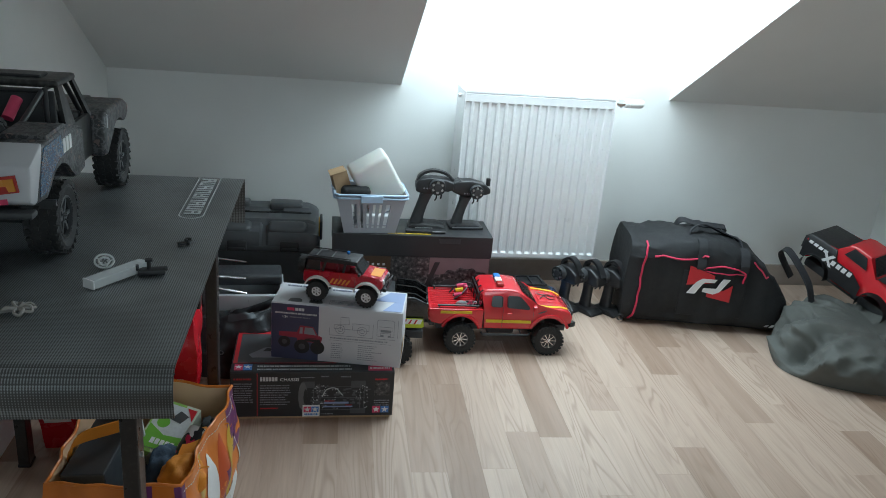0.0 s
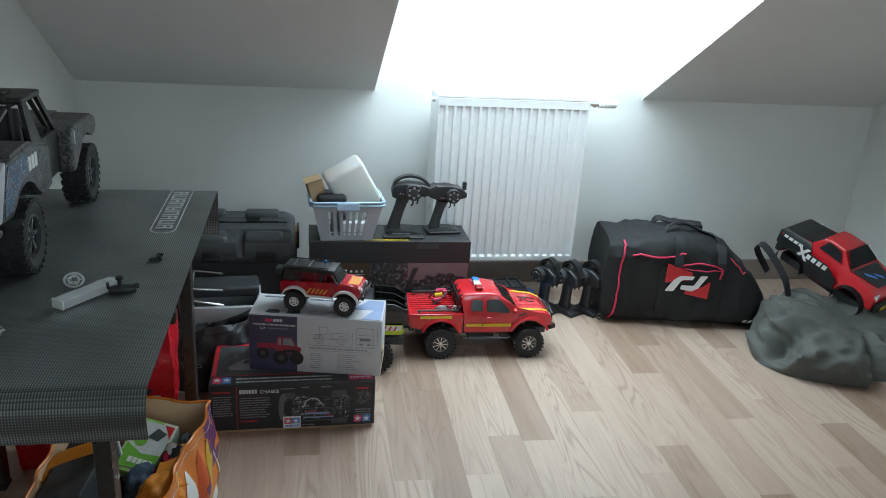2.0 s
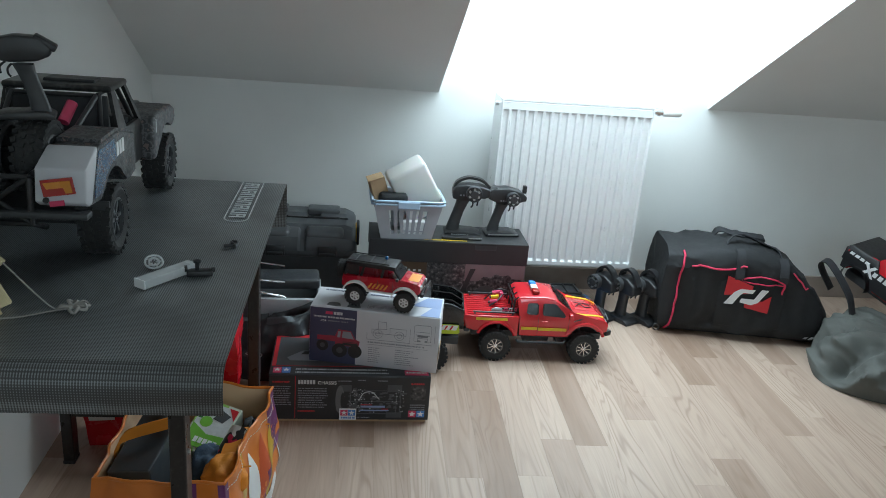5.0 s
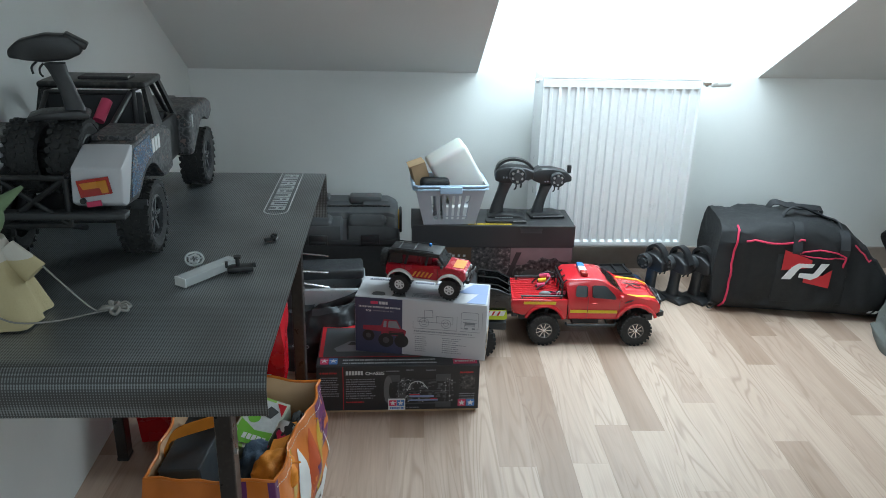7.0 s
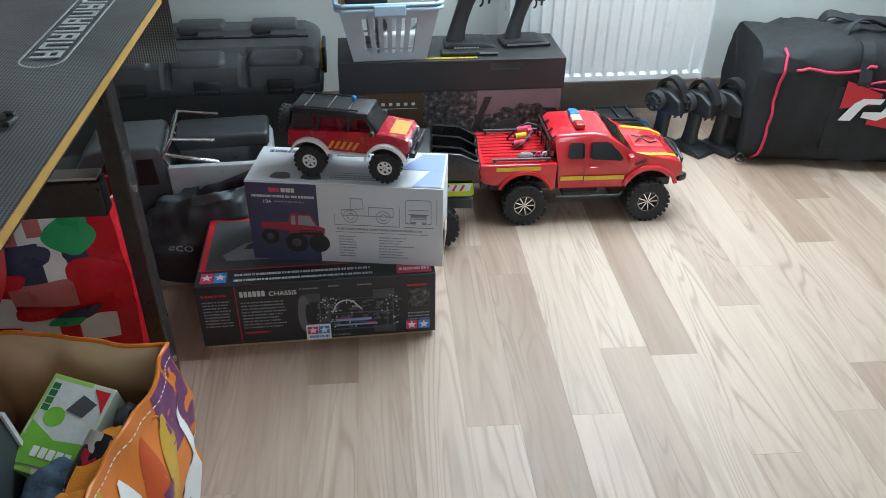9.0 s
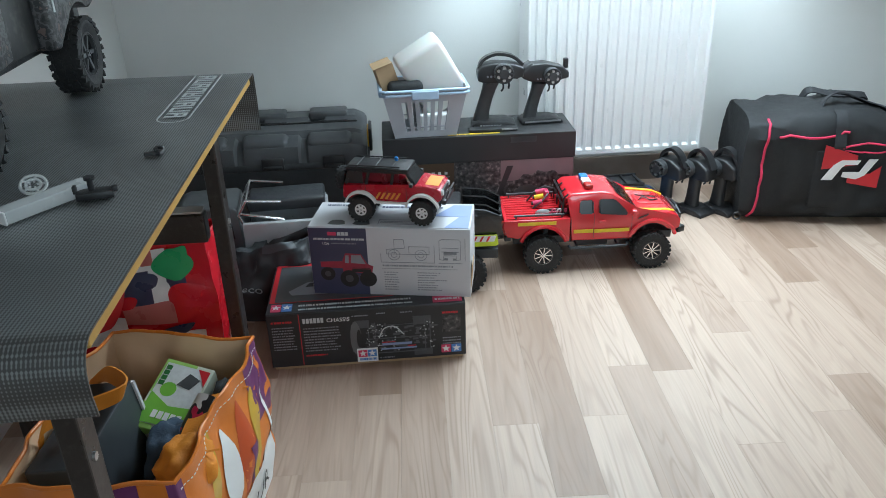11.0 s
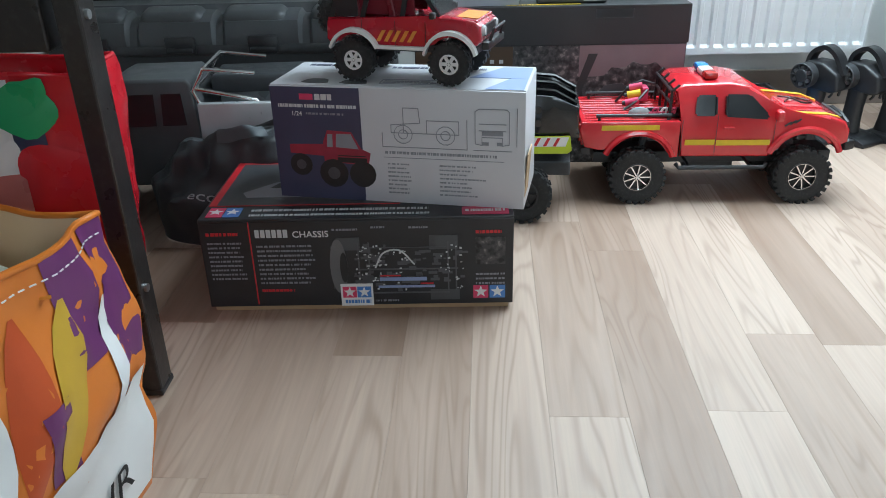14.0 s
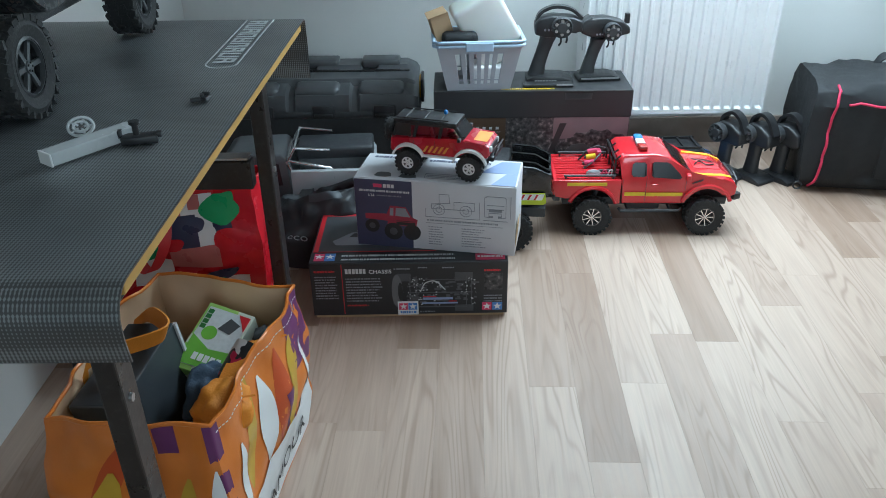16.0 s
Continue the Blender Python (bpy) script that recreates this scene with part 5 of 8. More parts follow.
def black_carton():
    t = thing("black_carton", pose(-0.042, 2.885, 0, 0, 0, -0.6), "large black carton with a dark rocky photograph, standing by the radiator", "carton")
    W, D, H = 0.590, 0.195, 0.350
    part("body", bx((W / 2, D / 2, H / 2), (W, D, H), bevel=0.0015), BLACKCARD2, t)
    bm = bmesh.new()
    box(bm, (W / 2, D / 2, H - 0.001), (W + 0.005, D + 0.005, 0.006), bevel=0.001)
    for s in (0, 1):
        box(bm, (W / 2, -0.0015 + s * (D + 0.003), H - 0.040), (W + 0.005, 0.0016, 0.078))
    li = part("lid", bm, BLACKCARD2, t, "black lid with a tuck flap")
    F = Matrix.Translation((0, -0.0004, 0)) @ FRONT
    flat("photo_brown", t, F, [(0.002, 0.004, 0.215, 0.268)], BROWNPH)
    flat("photo_ground", t, F, [(0.215, 0.004, W - 0.002, 0.225)], PHOTO)
    flat("photo_haze", t, F, [(0.36, 0.200, W - 0.002, 0.268)], HAZEPHOTO, 0.0010)
    flat("photo_dark_house", t, F, [(0.215, 0.200, 0.36, 0.268)], PHOTO, 0.0010)
    shape("photo_rubble", t, F, [[(0.40 + 0.19 * k / 12, 0.200 + (0.028 * math.sin(math.pi * k / 12) + 0.006 * math.sin(k * 4.1))) for k in range(13)] + [(0.588, 0.19), (0.40, 0.19)]], PHOTO, 0.0014)
    shape("photo_leaning_beam", t, F, [[(0.335, 0.120), (0.350, 0.120), (0.400, 0.250), (0.380, 0.250)]], BLACKCARD2, 0.0018)
    shape("photo_lorry", t, F, [[(0.40, 0.130), (0.49, 0.125), (0.49, 0.165), (0.455, 0.185), (0.42, 0.180), (0.40, 0.160)]], CHARCOAL, 0.0020)
    flat("icon_row", t, F, [(0.085 + k * 0.020, 0.232, 0.094 + k * 0.020, 0.240) for k in range(6)], PALEINK, 0.0012)
    flat("icon_line", t, F, [(0.085, 0.223, 0.20, 0.2242)], PALEINK, 0.0012)
    T = Matrix.Translation((0, 0, H + 0.0024))
    flat("lid_print", t, T, text_lines(0.20, 0.012, 0.16, 1, 0.01, 0.010, 41, 0.0), YELLOW)
    shape("flap_outline", t, F, [[(0.39, 0.344), (0.392, 0.325), (0.470, 0.325), (0.472, 0.344), (0.4705, 0.344), (0.4690, 0.3265), (0.3930, 0.3265), (0.3915, 0.344)]], CHARCOAL, 0.0028)


black_carton()


# ---- radio transmitters ----
def transmitter(name, m, label, style, group=""):
    """A pistol-grip radio: foot, bent grip, head with a wheel, a carrying loop and a trigger. Wheel faces -y, front to +x."""
    t = thing(name, m, label, "radio transmitter", group)
    wide = {"stand": 0.070, "floor": 0.060, "bench": 0.075}[style]
    bm = bmesh.new()
    b = bmesh.new()
    prism(b, [(-wide, 0), (wide, 0), (wide * 0.98, 0.010), (wide * 0.55, 0.020), (-wide * 0.7, 0.022), (-wide, 0.012)], -0.042, 0.042, bevel=0.004)
    join(bm, b)
    part("foot", bm, BLACKPL, t, "flat black battery foot", smooth=35)
    sec = [(-0.040, 0.018, 0.019, 0.026), (-0.034, 0.050, 0.017, 0.022), (-0.024, 0.085, 0.016, 0.021), (-0.013, 0.118, 0.018, 0.022), (-0.006, 0.140, 0.024, 0.026)]

    if style == "floor":
        sec = [(-0.016 + 0.25 * (p[0] + 0.04), *p[1:]) for p in sec]

    def grip(u, v):
        k = v * (len(sec) - 1)
        i = min(int(k), len(sec) - 2)
        f = k - i
        a = [p + (q - p) * f for p, q in zip(sec[i], sec[i + 1])]
        th = 2 * math.pi * u
        c, s = math.cos(th), math.sin(th)
        return Vector((a[0] + a[3] * (abs(c) ** 0.7) * (1 if c > 0 else -1), a[2] * (abs(s) ** 0.7) * (1 if s > 0 else -1), a[1]))

    bm = sheet(bmesh.new(), grip, 18, 14, True)
    part("grip", bm, BLACKPL2, t, smooth=60)
    # head
    if style == "stand":
        prof = [(-0.050, 0.145), (-0.052, 0.175), (-0.040, 0.192), (0.000, 0.200), (0.060, 0.196), (0.092, 0.184), (0.090, 0.150), (0.072, 0.158), (0.055, 0.152), (0.030, 0.138), (-0.020, 0.136)]
    elif style == "bench":
        prof = [(-0.075, 0.165), (-0.078, 0.185), (-0.050, 0.212), (0.010, 0.215), (0.070, 0.200), (0.095, 0.178), (0.095, 0.158), (0.060, 0.152), (0.020, 0.146), (-0.04, 0.150)]
    else:
        prof = [(-0.045, 0.135), (-0.050, 0.165), (-0.030, 0.190), (0.010, 0.190), (0.052, 0.168), (0.060, 0.130), (0.040, 0.122), (-0.010, 0.128)]
    bm = prism(bmesh.new(), prof, -0.030, 0.030, bevel=0.007, seg=3)
    hd = part("head", bm, BLACKPL, t, smooth=40)
    bm = bmesh.new()
    wx, wz = (0.028, 0.172) if style != "floor" else (-0.020, 0.158)
    spin(bm, [(0, -0.060), (0.014, -0.060), (0.016, -0.058), (0.016, -0.052), (0.026, -0.052), (0.028, -0.058), (0.030, -0.056), (0.030, -0.034), (0.022, -0.030), (0.0, -0.030)], 26)
    for k in range(6):
        a = math.pi * k / 3
        rod(bm, (0, -0.055, 0), (0.028 * math.cos(a), -0.055, 0.028 * math.sin(a)), 0.0028, 6)
    bm.transform(Matrix.Translation((wx, 0, wz)))
    wh = part("steering_wheel", bm, BLACKPL2, t, "foam-covered steering wheel", smooth=40)
    bm = bmesh.new()
    for k in range(6):
        a = math.pi * (k + 0.5) / 3
        rod(bm, (wx + 0.019 * math.cos(a), -0.0585, wz + 0.019 * math.sin(a)), (wx + 0.019 * math.cos(a), -0.052, wz + 0.019 * math.sin(a)), 0.0048, 10)
    part("wheel_insert", bm, STEEL, wh, "silver wheel inserts", smooth=40)
    bm = bmesh.new()
    if style == "floor":
        loop = [(-0.040, 0, 0.172), (-0.030, 0, 0.205), (0.0, 0, 0.222), (0.030, 0, 0.206), (0.056, 0, 0.165)]
        ribbon(bm, smooth_line(loop, 6), (0, 1, 0), 0.030, 0.010)
    elif style == "stand":
        loop = [(-0.048, 0, 0.165), (-0.036, 0, 0.202), (0.005, 0, 0.222), (0.055, 0, 0.215), (0.090, 0, 0.188)]
        ribbon(bm, smooth_line(loop, 6), (0, 1, 0), 0.026, 0.009)
    else:
        box(bm, (-0.062, 0, 0.196), (0.06, 0.056, 0.018), Matrix.Rotation(radians(-30), 4, "Y"), bevel=0.004)
    part("carrying_loop", bm, BLACKPL, t, smooth=50)
    bm = bmesh.new()
    tube(bm, smooth_line([(0.020, 0, 0.140), (0.030, 0, 0.128), (0.030, 0, 0.114), (0.024, 0, 0.106)], 5), 0.003, 6)
    tube(bm, smooth_line([(0.034, 0, 0.146), (0.048, 0, 0.132), (0.047, 0, 0.114)], 5), 0.0032, 6)
    part("trigger", bm, BLACKPL, t, smooth=50)
    bm = bmesh.new()
    for k in range(3):
        rod(bm, (-0.020 + 0.011 * k, -0.032, 0.160), (-0.020 + 0.011 * k, -0.029, 0.160), 0.0035, 8)
    part("dial", bm, GREYINK, t, smooth=40)
    return t


tx = transmitter("radio_transmitter", pose(0.310, 2.985, 0.3525, 0, 0, -3), "black pistol-grip radio transmitter standing on the black carton", "stand", "radio transmitters")
flat("foot_mark", tx, Matrix.Translation((-0.045, -0.0435, 0.004)) @ FRONT, [(k * 0.0085, 0, k * 0.0085 + 0.0062, 0.008) for k in range(8)], PALEINK)
rs = thing("flat_stand", pose(0.300, 2.925, 0.3527), "flat black plastic stand plate on the black carton", "stand")
part("plate", bx((0, 0, 0.005), (0.15, 0.034, 0.010), bevel=0.003), BLACKPL, rs)
part("silver_edge", bx((0.05, -0.0175, 0.007), (0.05, 0.002, 0.004)), STEEL, rs)
tx2 = transmitter("radio_transmitter", pose(0.462, 3.00, 0.3525, 0, 0, 4) @ Matrix.Scale(0.88, 4), "black pistol-grip transmitter with raised screen on the carton", "bench", "radio transmitters")
part("antenna_block", bx((0.088, 0, 0.205), (0.016, 0.018, 0.034), bevel=0.003), BLACKPL, tx2)
flat("foot_trim", tx2, Matrix.Translation((-0.066, -0.0435, 0.008)) @ FRONT, [(0, 0, 0.132, 0.006)], STEEL)
for x, y, a in ((0.925, 3.035, -8), (1.012, 3.010, -12), (1.100, 3.005, -8)):
    transmitter("radio_transmitter", pose(x, y, 0, 0, 0, a - 48), "black pistol-grip radio transmitter standing on the floor", "floor", "transmitters on the floor")


# ---- basket with its load ----
def basket():
    t = thing("plastic_basket", pose(0.088, 2.965, 0.3525, 0, 0, 2), "light grey slotted plastic basket on the black carton", "basket")
    a0, a1, b0, b1, H = 0.094, 0.128, 0.070, 0.088, 0.150

    def at(u, z, o=0.0):
        k = z / H
        return a0 + (a1 - a0) * k + o, b0 + (b1 - b0) * k + o

    bm = bmesh.new()
    box(bm, (0, 0, 0.002), (2 * a0, 2 * b0, 0.004), bevel=0.001)

    def slab(side, u0, u1, z0, z1):
        vs = []
        for o in (0.0, -0.003):
            for u, z in ((u0, z0), (u1, z0), (u1, z1), (u0, z1)):
                A, B = at(u, z, o)
                vs.append(bm.verts.new({"f": (u * A, -B, z), "b": (u * A, B, z), "l": (-A, u * B, z), "r": (A, u * B, z)}[side]))
        for f in ((0, 1, 2, 3), (7, 6, 5, 4), (0, 4, 5, 1), (1, 5, 6, 2), (2, 6, 7, 3), (3, 7, 4, 0)):
            bm.faces.new([vs[i] for i in f])

    for side in "fblr":
        slab(side, -1, 1, 0, 0.020)
        slab(side, -1, 1, 0.112, H)
        n = 6 if side in "fb" else 5
        slab(side, -1, -0.60, 0.020, 0.112)
        slab(side, 0.60, 1, 0.020, 0.112)
        for k in range(1, n):
            c = -0.60 + 1.2 * k / n
            slab(side, c - 0.055, c + 0.055, 0.020, 0.112)
        slab(side, -0.66, 0.66, 0.030, 0.034)
    part("body", bm, GPLASTIC, t)
    bm = bmesh.new()
    ring = [(-a1 - 0.004, -b1 - 0.004), (a1 + 0.004, -b1 - 0.004), (a1 + 0.004, b1 + 0.004), (-a1 - 0.004, b1 + 0.004)]
    for z, o in ((0.148, 0.004), (0.136, 0.001)):
        pts = []
        for i, (x, y) in enumerate(ring):
            x2, y2 = ring[(i + 1) % 4]
            pts += [Vector((x + (x2 - x) * f, y + (y2 - y) * f, z)) for f in (0.06, 0.5, 0.94)]
        tube(bm, pts + [pts[0]], 0.0045, 8)
    part("rim", bm, BLUEPL, t, "pale blue rolled rim", smooth=60)
    part("front_clip", bx((0, -b1 - 0.008, 0.135), (0.080, 0.008, 0.026), bevel=0.003), BLUEPL, t, "pale blue clip")
    # load
    c = thing("plastic_canister", pose(0.118, 2.985, 0.520, 5, -30, 6), "milky white plastic canister leaning in the basket", "canister")
    bm = bx((0, 0, 0.0), (0.150, 0.115, 0.200), bevel=0.014, seg=3)
    part("body", bm, MILKY, c, smooth=40)
    part("seam", bx((0, 0, 0.0), (0.151, 0.004, 0.18), bevel=0.001), MILKY, c)
    d = thing("small_cardboard_box", pose(0.002, 2.955, 0.455, 0, -17, 12), "small open brown cardboard box leaning in the basket", "box")
    bm = bmesh.new()
    box(bm, (0, 0, 0.06), (0.056, 0.055, 0.118), bevel=0.001)
    part("body", bm, CARD, d)
    part("flap", bx((-0.006, -0.020, 0.126), (0.058, 0.030, 0.0015), Matrix.Rotation(radians(28), 4, "X")), CARD, d)
    e = thing("black_pouch", pose(0.035, 2.915, 0.482, 0, 0, 4), "black soft pouch lying in the basket", "pouch")
    part("body", bx((0, 0, 0.015), (0.105, 0.055, 0.05), bevel=0.016, seg=3), NYLON, e, smooth=50)
    f = thing("white_packet", pose(0.13, 2.965, 0.3575), "white packets lying in the basket", "packet")
    part("body", bx((0, 0, 0.03), (0.11, 0.10, 0.055), bevel=0.006), WPLASTIC, f)


basket()


# ---- long black case ----
def long_case():
    t = thing("tool_case", pose(-0.488, 3.085, 0), "long black plastic equipment case with ribbed lid, by the wall", "case")
    L, D = 0.79, 0.26
    bm = bx((0, 0, 0.135), (L - 0.02, D - 0.02, 0.27), bevel=0.012, seg=3)
    part("body", bm, BLACKPL2, t, smooth=40)
    bm = bx((0, 0, 0.262), (L + 0.012, D + 0.016, 0.030), bevel=0.009, seg=3)
    part("rim", bm, BLACKPL2, t, smooth=40)
    # lid: stepped cross-section with swells and saddles along its length
    prof = [(-0.138, 0.272), (-0.140, 0.292), (-0.130, 0.322), (-0.100, 0.336), (-0.060, 0.340), (-0.050, 0.350), (0.030, 0.356), (0.045, 0.366), (0.120, 0.366), (0.130, 0.340), (0.130, 0.272)]
    bm = bmesh.new()
    N = 96
    rows = []
    for i in range(N + 1):
        x = -L / 2 + L * i / N
        k = ((i / N) * 4) % 1
        saddle = 1.0 if (abs(k - 0.0) < 0.07 or abs(k - 1) < 0.07) and 4 < i < N - 4 else 0.0
        end = min(1.0, min(i, N - i) / 5) ** 0.5
        row = []
        for j, (y, z) in enumerate(prof):
            dz = -0.012 * saddle if 2 <= j <= 4 else (-0.014 if j in (7, 8) and 0.35 < ((i / N) * 4 + 0.3) % 1 < 0.62 else 0)
            row.append(bm.verts.new((x, y * (0.92 + 0.08 * end) + (0.010 * saddle if 1 <= j <= 2 else 0), 0.272 + (z - 0.272) * (0.72 + 0.28 * end) + dz)))
        rows.append(row)
    for a, b in zip(rows, rows[1:]):
        for j in range(len(prof) - 1):
            bm.faces.new((a[j], a[j + 1], b[j + 1], b[j]))
    bm.faces.new(rows[0])
    bm.faces.new(rows[-1][::-1])
    part("lid", bm, CHARCOAL, t, "moulded charcoal lid with raised ribs", smooth=32)
    for x in (-0.30, -0.12, 0.07, 0.27):
        part("lid_rib", bx((x, 0.078, 0.366), (0.125, 0.070, 0.030), bevel=0.009, seg=3), CHARCOAL, t, smooth=40)
        part("lid_swell", bx((x + 0.01, -0.092, 0.318), (0.145, 0.070, 0.060), Matrix.Rotation(radians(12), 4, "X"), bevel=0.020, seg=4), CHARCOAL, t, smooth=50)
    # black strip laid on the lid for the shade of a groove; nothing is cut
    part("lid_groove_shade", bx((0, 0.012, 0.3565), (L - 0.06, 0.012, 0.006), bevel=0.002), GLOSSBLK, t)
    for x in (-0.29, -0.09, 0.10, 0.29):
        bm = bmesh.new()
        box(bm, (x, -0.139, 0.272), (0.070, 0.014, 0.040), bevel=0.005)
        box(bm, (x, -0.142, 0.262), (0.058, 0.014, 0.012), bevel=0.003)
        part("latch", bm, BLACKPL, t, smooth=40)
    for s in (-1, 1):
        bm = bx((s * (L / 2 + 0.004), 0.02, 0.300), (0.016, 0.075, 0.060), bevel=0.005)
        part("end_latch", bm, mat("yellow_plastic", (0.62, 0.36, 0.03), 0.45) if s > 0 else BLACKPL, t, "yellow end latch" if s > 0 else "black end latch", smooth=40)
    bm = bmesh.new()
    box(bm, (L / 2 + 0.010, 0.02, 0.300), (0.010, 0.10, 0.075), bevel=0.004)
    part("end_bracket", bm, BLACKPL, t, smooth=40)


long_case()


# ---- dark pickup with a roll bar, half under the bench ----
def pickup_dark():
    t = thing("toy_roll_bar_pickup", pose(-0.535, 2.66, 0, 0, 0, 4), "black and silver model pickup with chrome roll bar on the floor", "toy car")
    hw = 0.105

    def half(x, z):
        return hw - max(0, z - 0.185) * 0.28

    cab = [(-0.235, 0.085), (-0.24, 0.17), (-0.13, 0.192), (-0.075, 0.272), (-0.055, 0.281), (0.075, 0.281), (0.086, 0.272), (0.096, 0.185), (0.096, 0.085)]
    bm = prism(bmesh.new(), cab, 0, 0, bevel=0.007, seg=3, half=half)
    part("cab", bm, CHARCOAL, t, "dull black cab", smooth=40)
    for s in (-1, 1):
        for poly in ([(-0.060, 0.200), (0.018, 0.200), (0.016, 0.256), (-0.036, 0.256)], [(0.030, 0.200), (0.074, 0.200), (0.066, 0.256), (0.030, 0.256)]):
            bm = bmesh.new()
            a = [bm.verts.new((x, s * (half(x, z) + 0.0006), z)) for x, z in poly]
            b = [bm.verts.new((x, s * (half(x, z) + 0.002), z)) for x, z in poly]
            bm.faces.new(a)
            bm.faces.new(b)
            for i in range(4):
                bm.faces.new((a[i], a[(i + 1) % 4], b[(i + 1) % 4], b[i]))
            part("side_window", bm, TINT, t)
    # silver bed to the rear (+x)
    bm = bmesh.new()
    for s in (-1, 1):
        b = bmesh.new()
        prism(b, [(0.098, 0.110), (0.098, 0.240), (0.325, 0.236), (0.330, 0.13), (0.300, 0.110)], s * hw, s * (hw - 0.018), bevel=0.004)
        join(bm, b)
    box(bm, (0.322, 0, 0.178), (0.014, 2 * hw - 0.02, 0.11), bevel=0.004)
    box(bm, (0.21, 0, 0.135), (0.22, 2 * hw - 0.03, 0.02))
    part("cargo_bed", bm, SILVER, t, "silver bed sides", smooth=40)
    part("bed_cover", bx((0.215, 0.035, 0.254), (0.215, 0.11, 0.036), bevel=0.010, seg=3), NYLON2, t, "black soft bed cover", smooth=50)
    part("sill", bx((0.05, 0, 0.10), (0.58, 2 * hw - 0.01, 0.02), bevel=0.004), BLACKPL, t)
    bm = bmesh.new()
    for s in (-1, 1):
        tube(bm, [(0.112, s * 0.088, 0.205), (0.088, s * 0.080, 0.258), (0.112, s * 0.078, 0.297)], 0.0042, 8)
        tube(bm, [(0.094, s * 0.082, 0.262), (0.205, s * 0.084, 0.238), (0.228, s * 0.088, 0.202)], 0.0042, 8)
        tube(bm, [(0.112, s * 0.078, 0.297), (0.205, s * 0.072, 0.286)], 0.0038, 8)
    tube(bm, [(0.112, -0.078, 0.297), (0.112, 0.078, 0.297)], 0.0042, 8)
    tube(bm, [(0.088, -0.080, 0.258), (0.088, 0.080, 0.258)], 0.0038, 8)
    part("roll_bar", bm, CHROME, t, "chrome tube roll bar", smooth=50)
    bm = bx((0.02, 0, 0.075), (0.5, 0.08, 0.03), bevel=0.004)
    for x in (-0.165, 0.175):
        rod(bm, (x, -0.09, 0.055), (x, 0.09, 0.055), 0.01)
    part("chassis", bm, BLACKPL2, t)
    for x in (-0.165, 0.175):
        for s in (-1, 1):
            wheel(t, (x, s * 0.092, 0.055), 0.055, 0.042, 0.028, BLACKPL, 18, 6, s)


pickup_dark()


# ---- rock racer behind the cartons ----
def racer():
    t = thing("toy_trail_truck", pose(0.075, 2.665, 0, 0, 0, -6), "black model trail truck with yellow-green side plate behind the cartons", "toy car")
    bm = bx((0.02, 0, 0.090), (0.36, 0.10, 0.030), bevel=0.004)
    for x in (-0.12, 0.145):
        rod(bm, (x, -0.08, 0.055), (x, 0.08, 0.055), 0.011)
    part("chassis", bm, BLACKPL2, t)
    bm = bmesh.new()
    for s in (-1, 1):
        b = bmesh.new()
        prism(b, [(0.10, 0.115), (0.10, 0.205), (0.165, 0.200), (0.205, 0.182), (0.212, 0.135), (0.19, 0.115)], s * 0.082, s * 0.074, bevel=0.002)
        join(bm, b)
    box(bm, (0.158, 0, 0.125), (0.11, 0.15, 0.008))
    box(bm, (0.207, 0, 0.155), (0.008, 0.15, 0.05), bevel=0.002)
    for y in (-0.06, 0, 0.06):
        tube(bm, [(0.10, y, 0.21), (0.165, y, 0.205), (0.207, y, 0.182)], 0.004, 6)
    part("rear_tub", bm, GLOSSBLK, t, "open black rear tub", smooth=40)
    bm = prism(bmesh.new(), [(-0.20, 0.11), (-0.20, 0.17), (-0.08, 0.185), (-0.03, 0.235), (0.095, 0.235), (0.10, 0.11)], -0.078, 0.078, bevel=0.006)
    part("cab", bm, BLACKPL, t, smooth=40)
    bm = bmesh.new()
    for dx in (0.135, 0.165):
        for z in (0.150, 0.175):
            rod(bm, (dx, -0.0835, z), (dx, -0.081, z), 0.007, 12)
    part("rivet", bm, GLOSSBLK, t, smooth=40)
    M = Matrix.Translation((0, -0.086, 0)) @ FRONT
    shape("side_plate", t, M, [[(0.105, 0.098), (0.118, 0.092), (0.192, 0.094), (0.200, 0.100), (0.196, 0.128), (0.120, 0.126)]], mat("lime_print", (0.50, 0.60, 0.03), 0.4), 0.003, "yellow-green side plate")
    shape("plate_white", t, M, [[(0.116, 0.106), (0.188, 0.108), (0.194, 0.126), (0.121, 0.124)]], WHITE, 0.0036)
    shape("plate_marks", t, M, [[(0.128 + k * 0.018, 0.108), (0.134 + k * 0.018, 0.108), (0.142 + k * 0.018, 0.124), (0.136 + k * 0.018, 0.124)] for k in range(3)], REDINK, 0.0042)
    for ob in t.children:
        if ob.name.split(".")[0] in ("rear_tub", "rivet", "side_plate", "plate_white", "plate_marks"):
            ob.location.z += 0.040
    for x in (-0.12, 0.095):
        for s in (-1, 1):
            wheel(t, (x + (0.015 if s < 0 else 0), s * 0.098, 0.056), 0.056, 0.036, 0.030, BLACKPL, 20, 6, s)


racer()


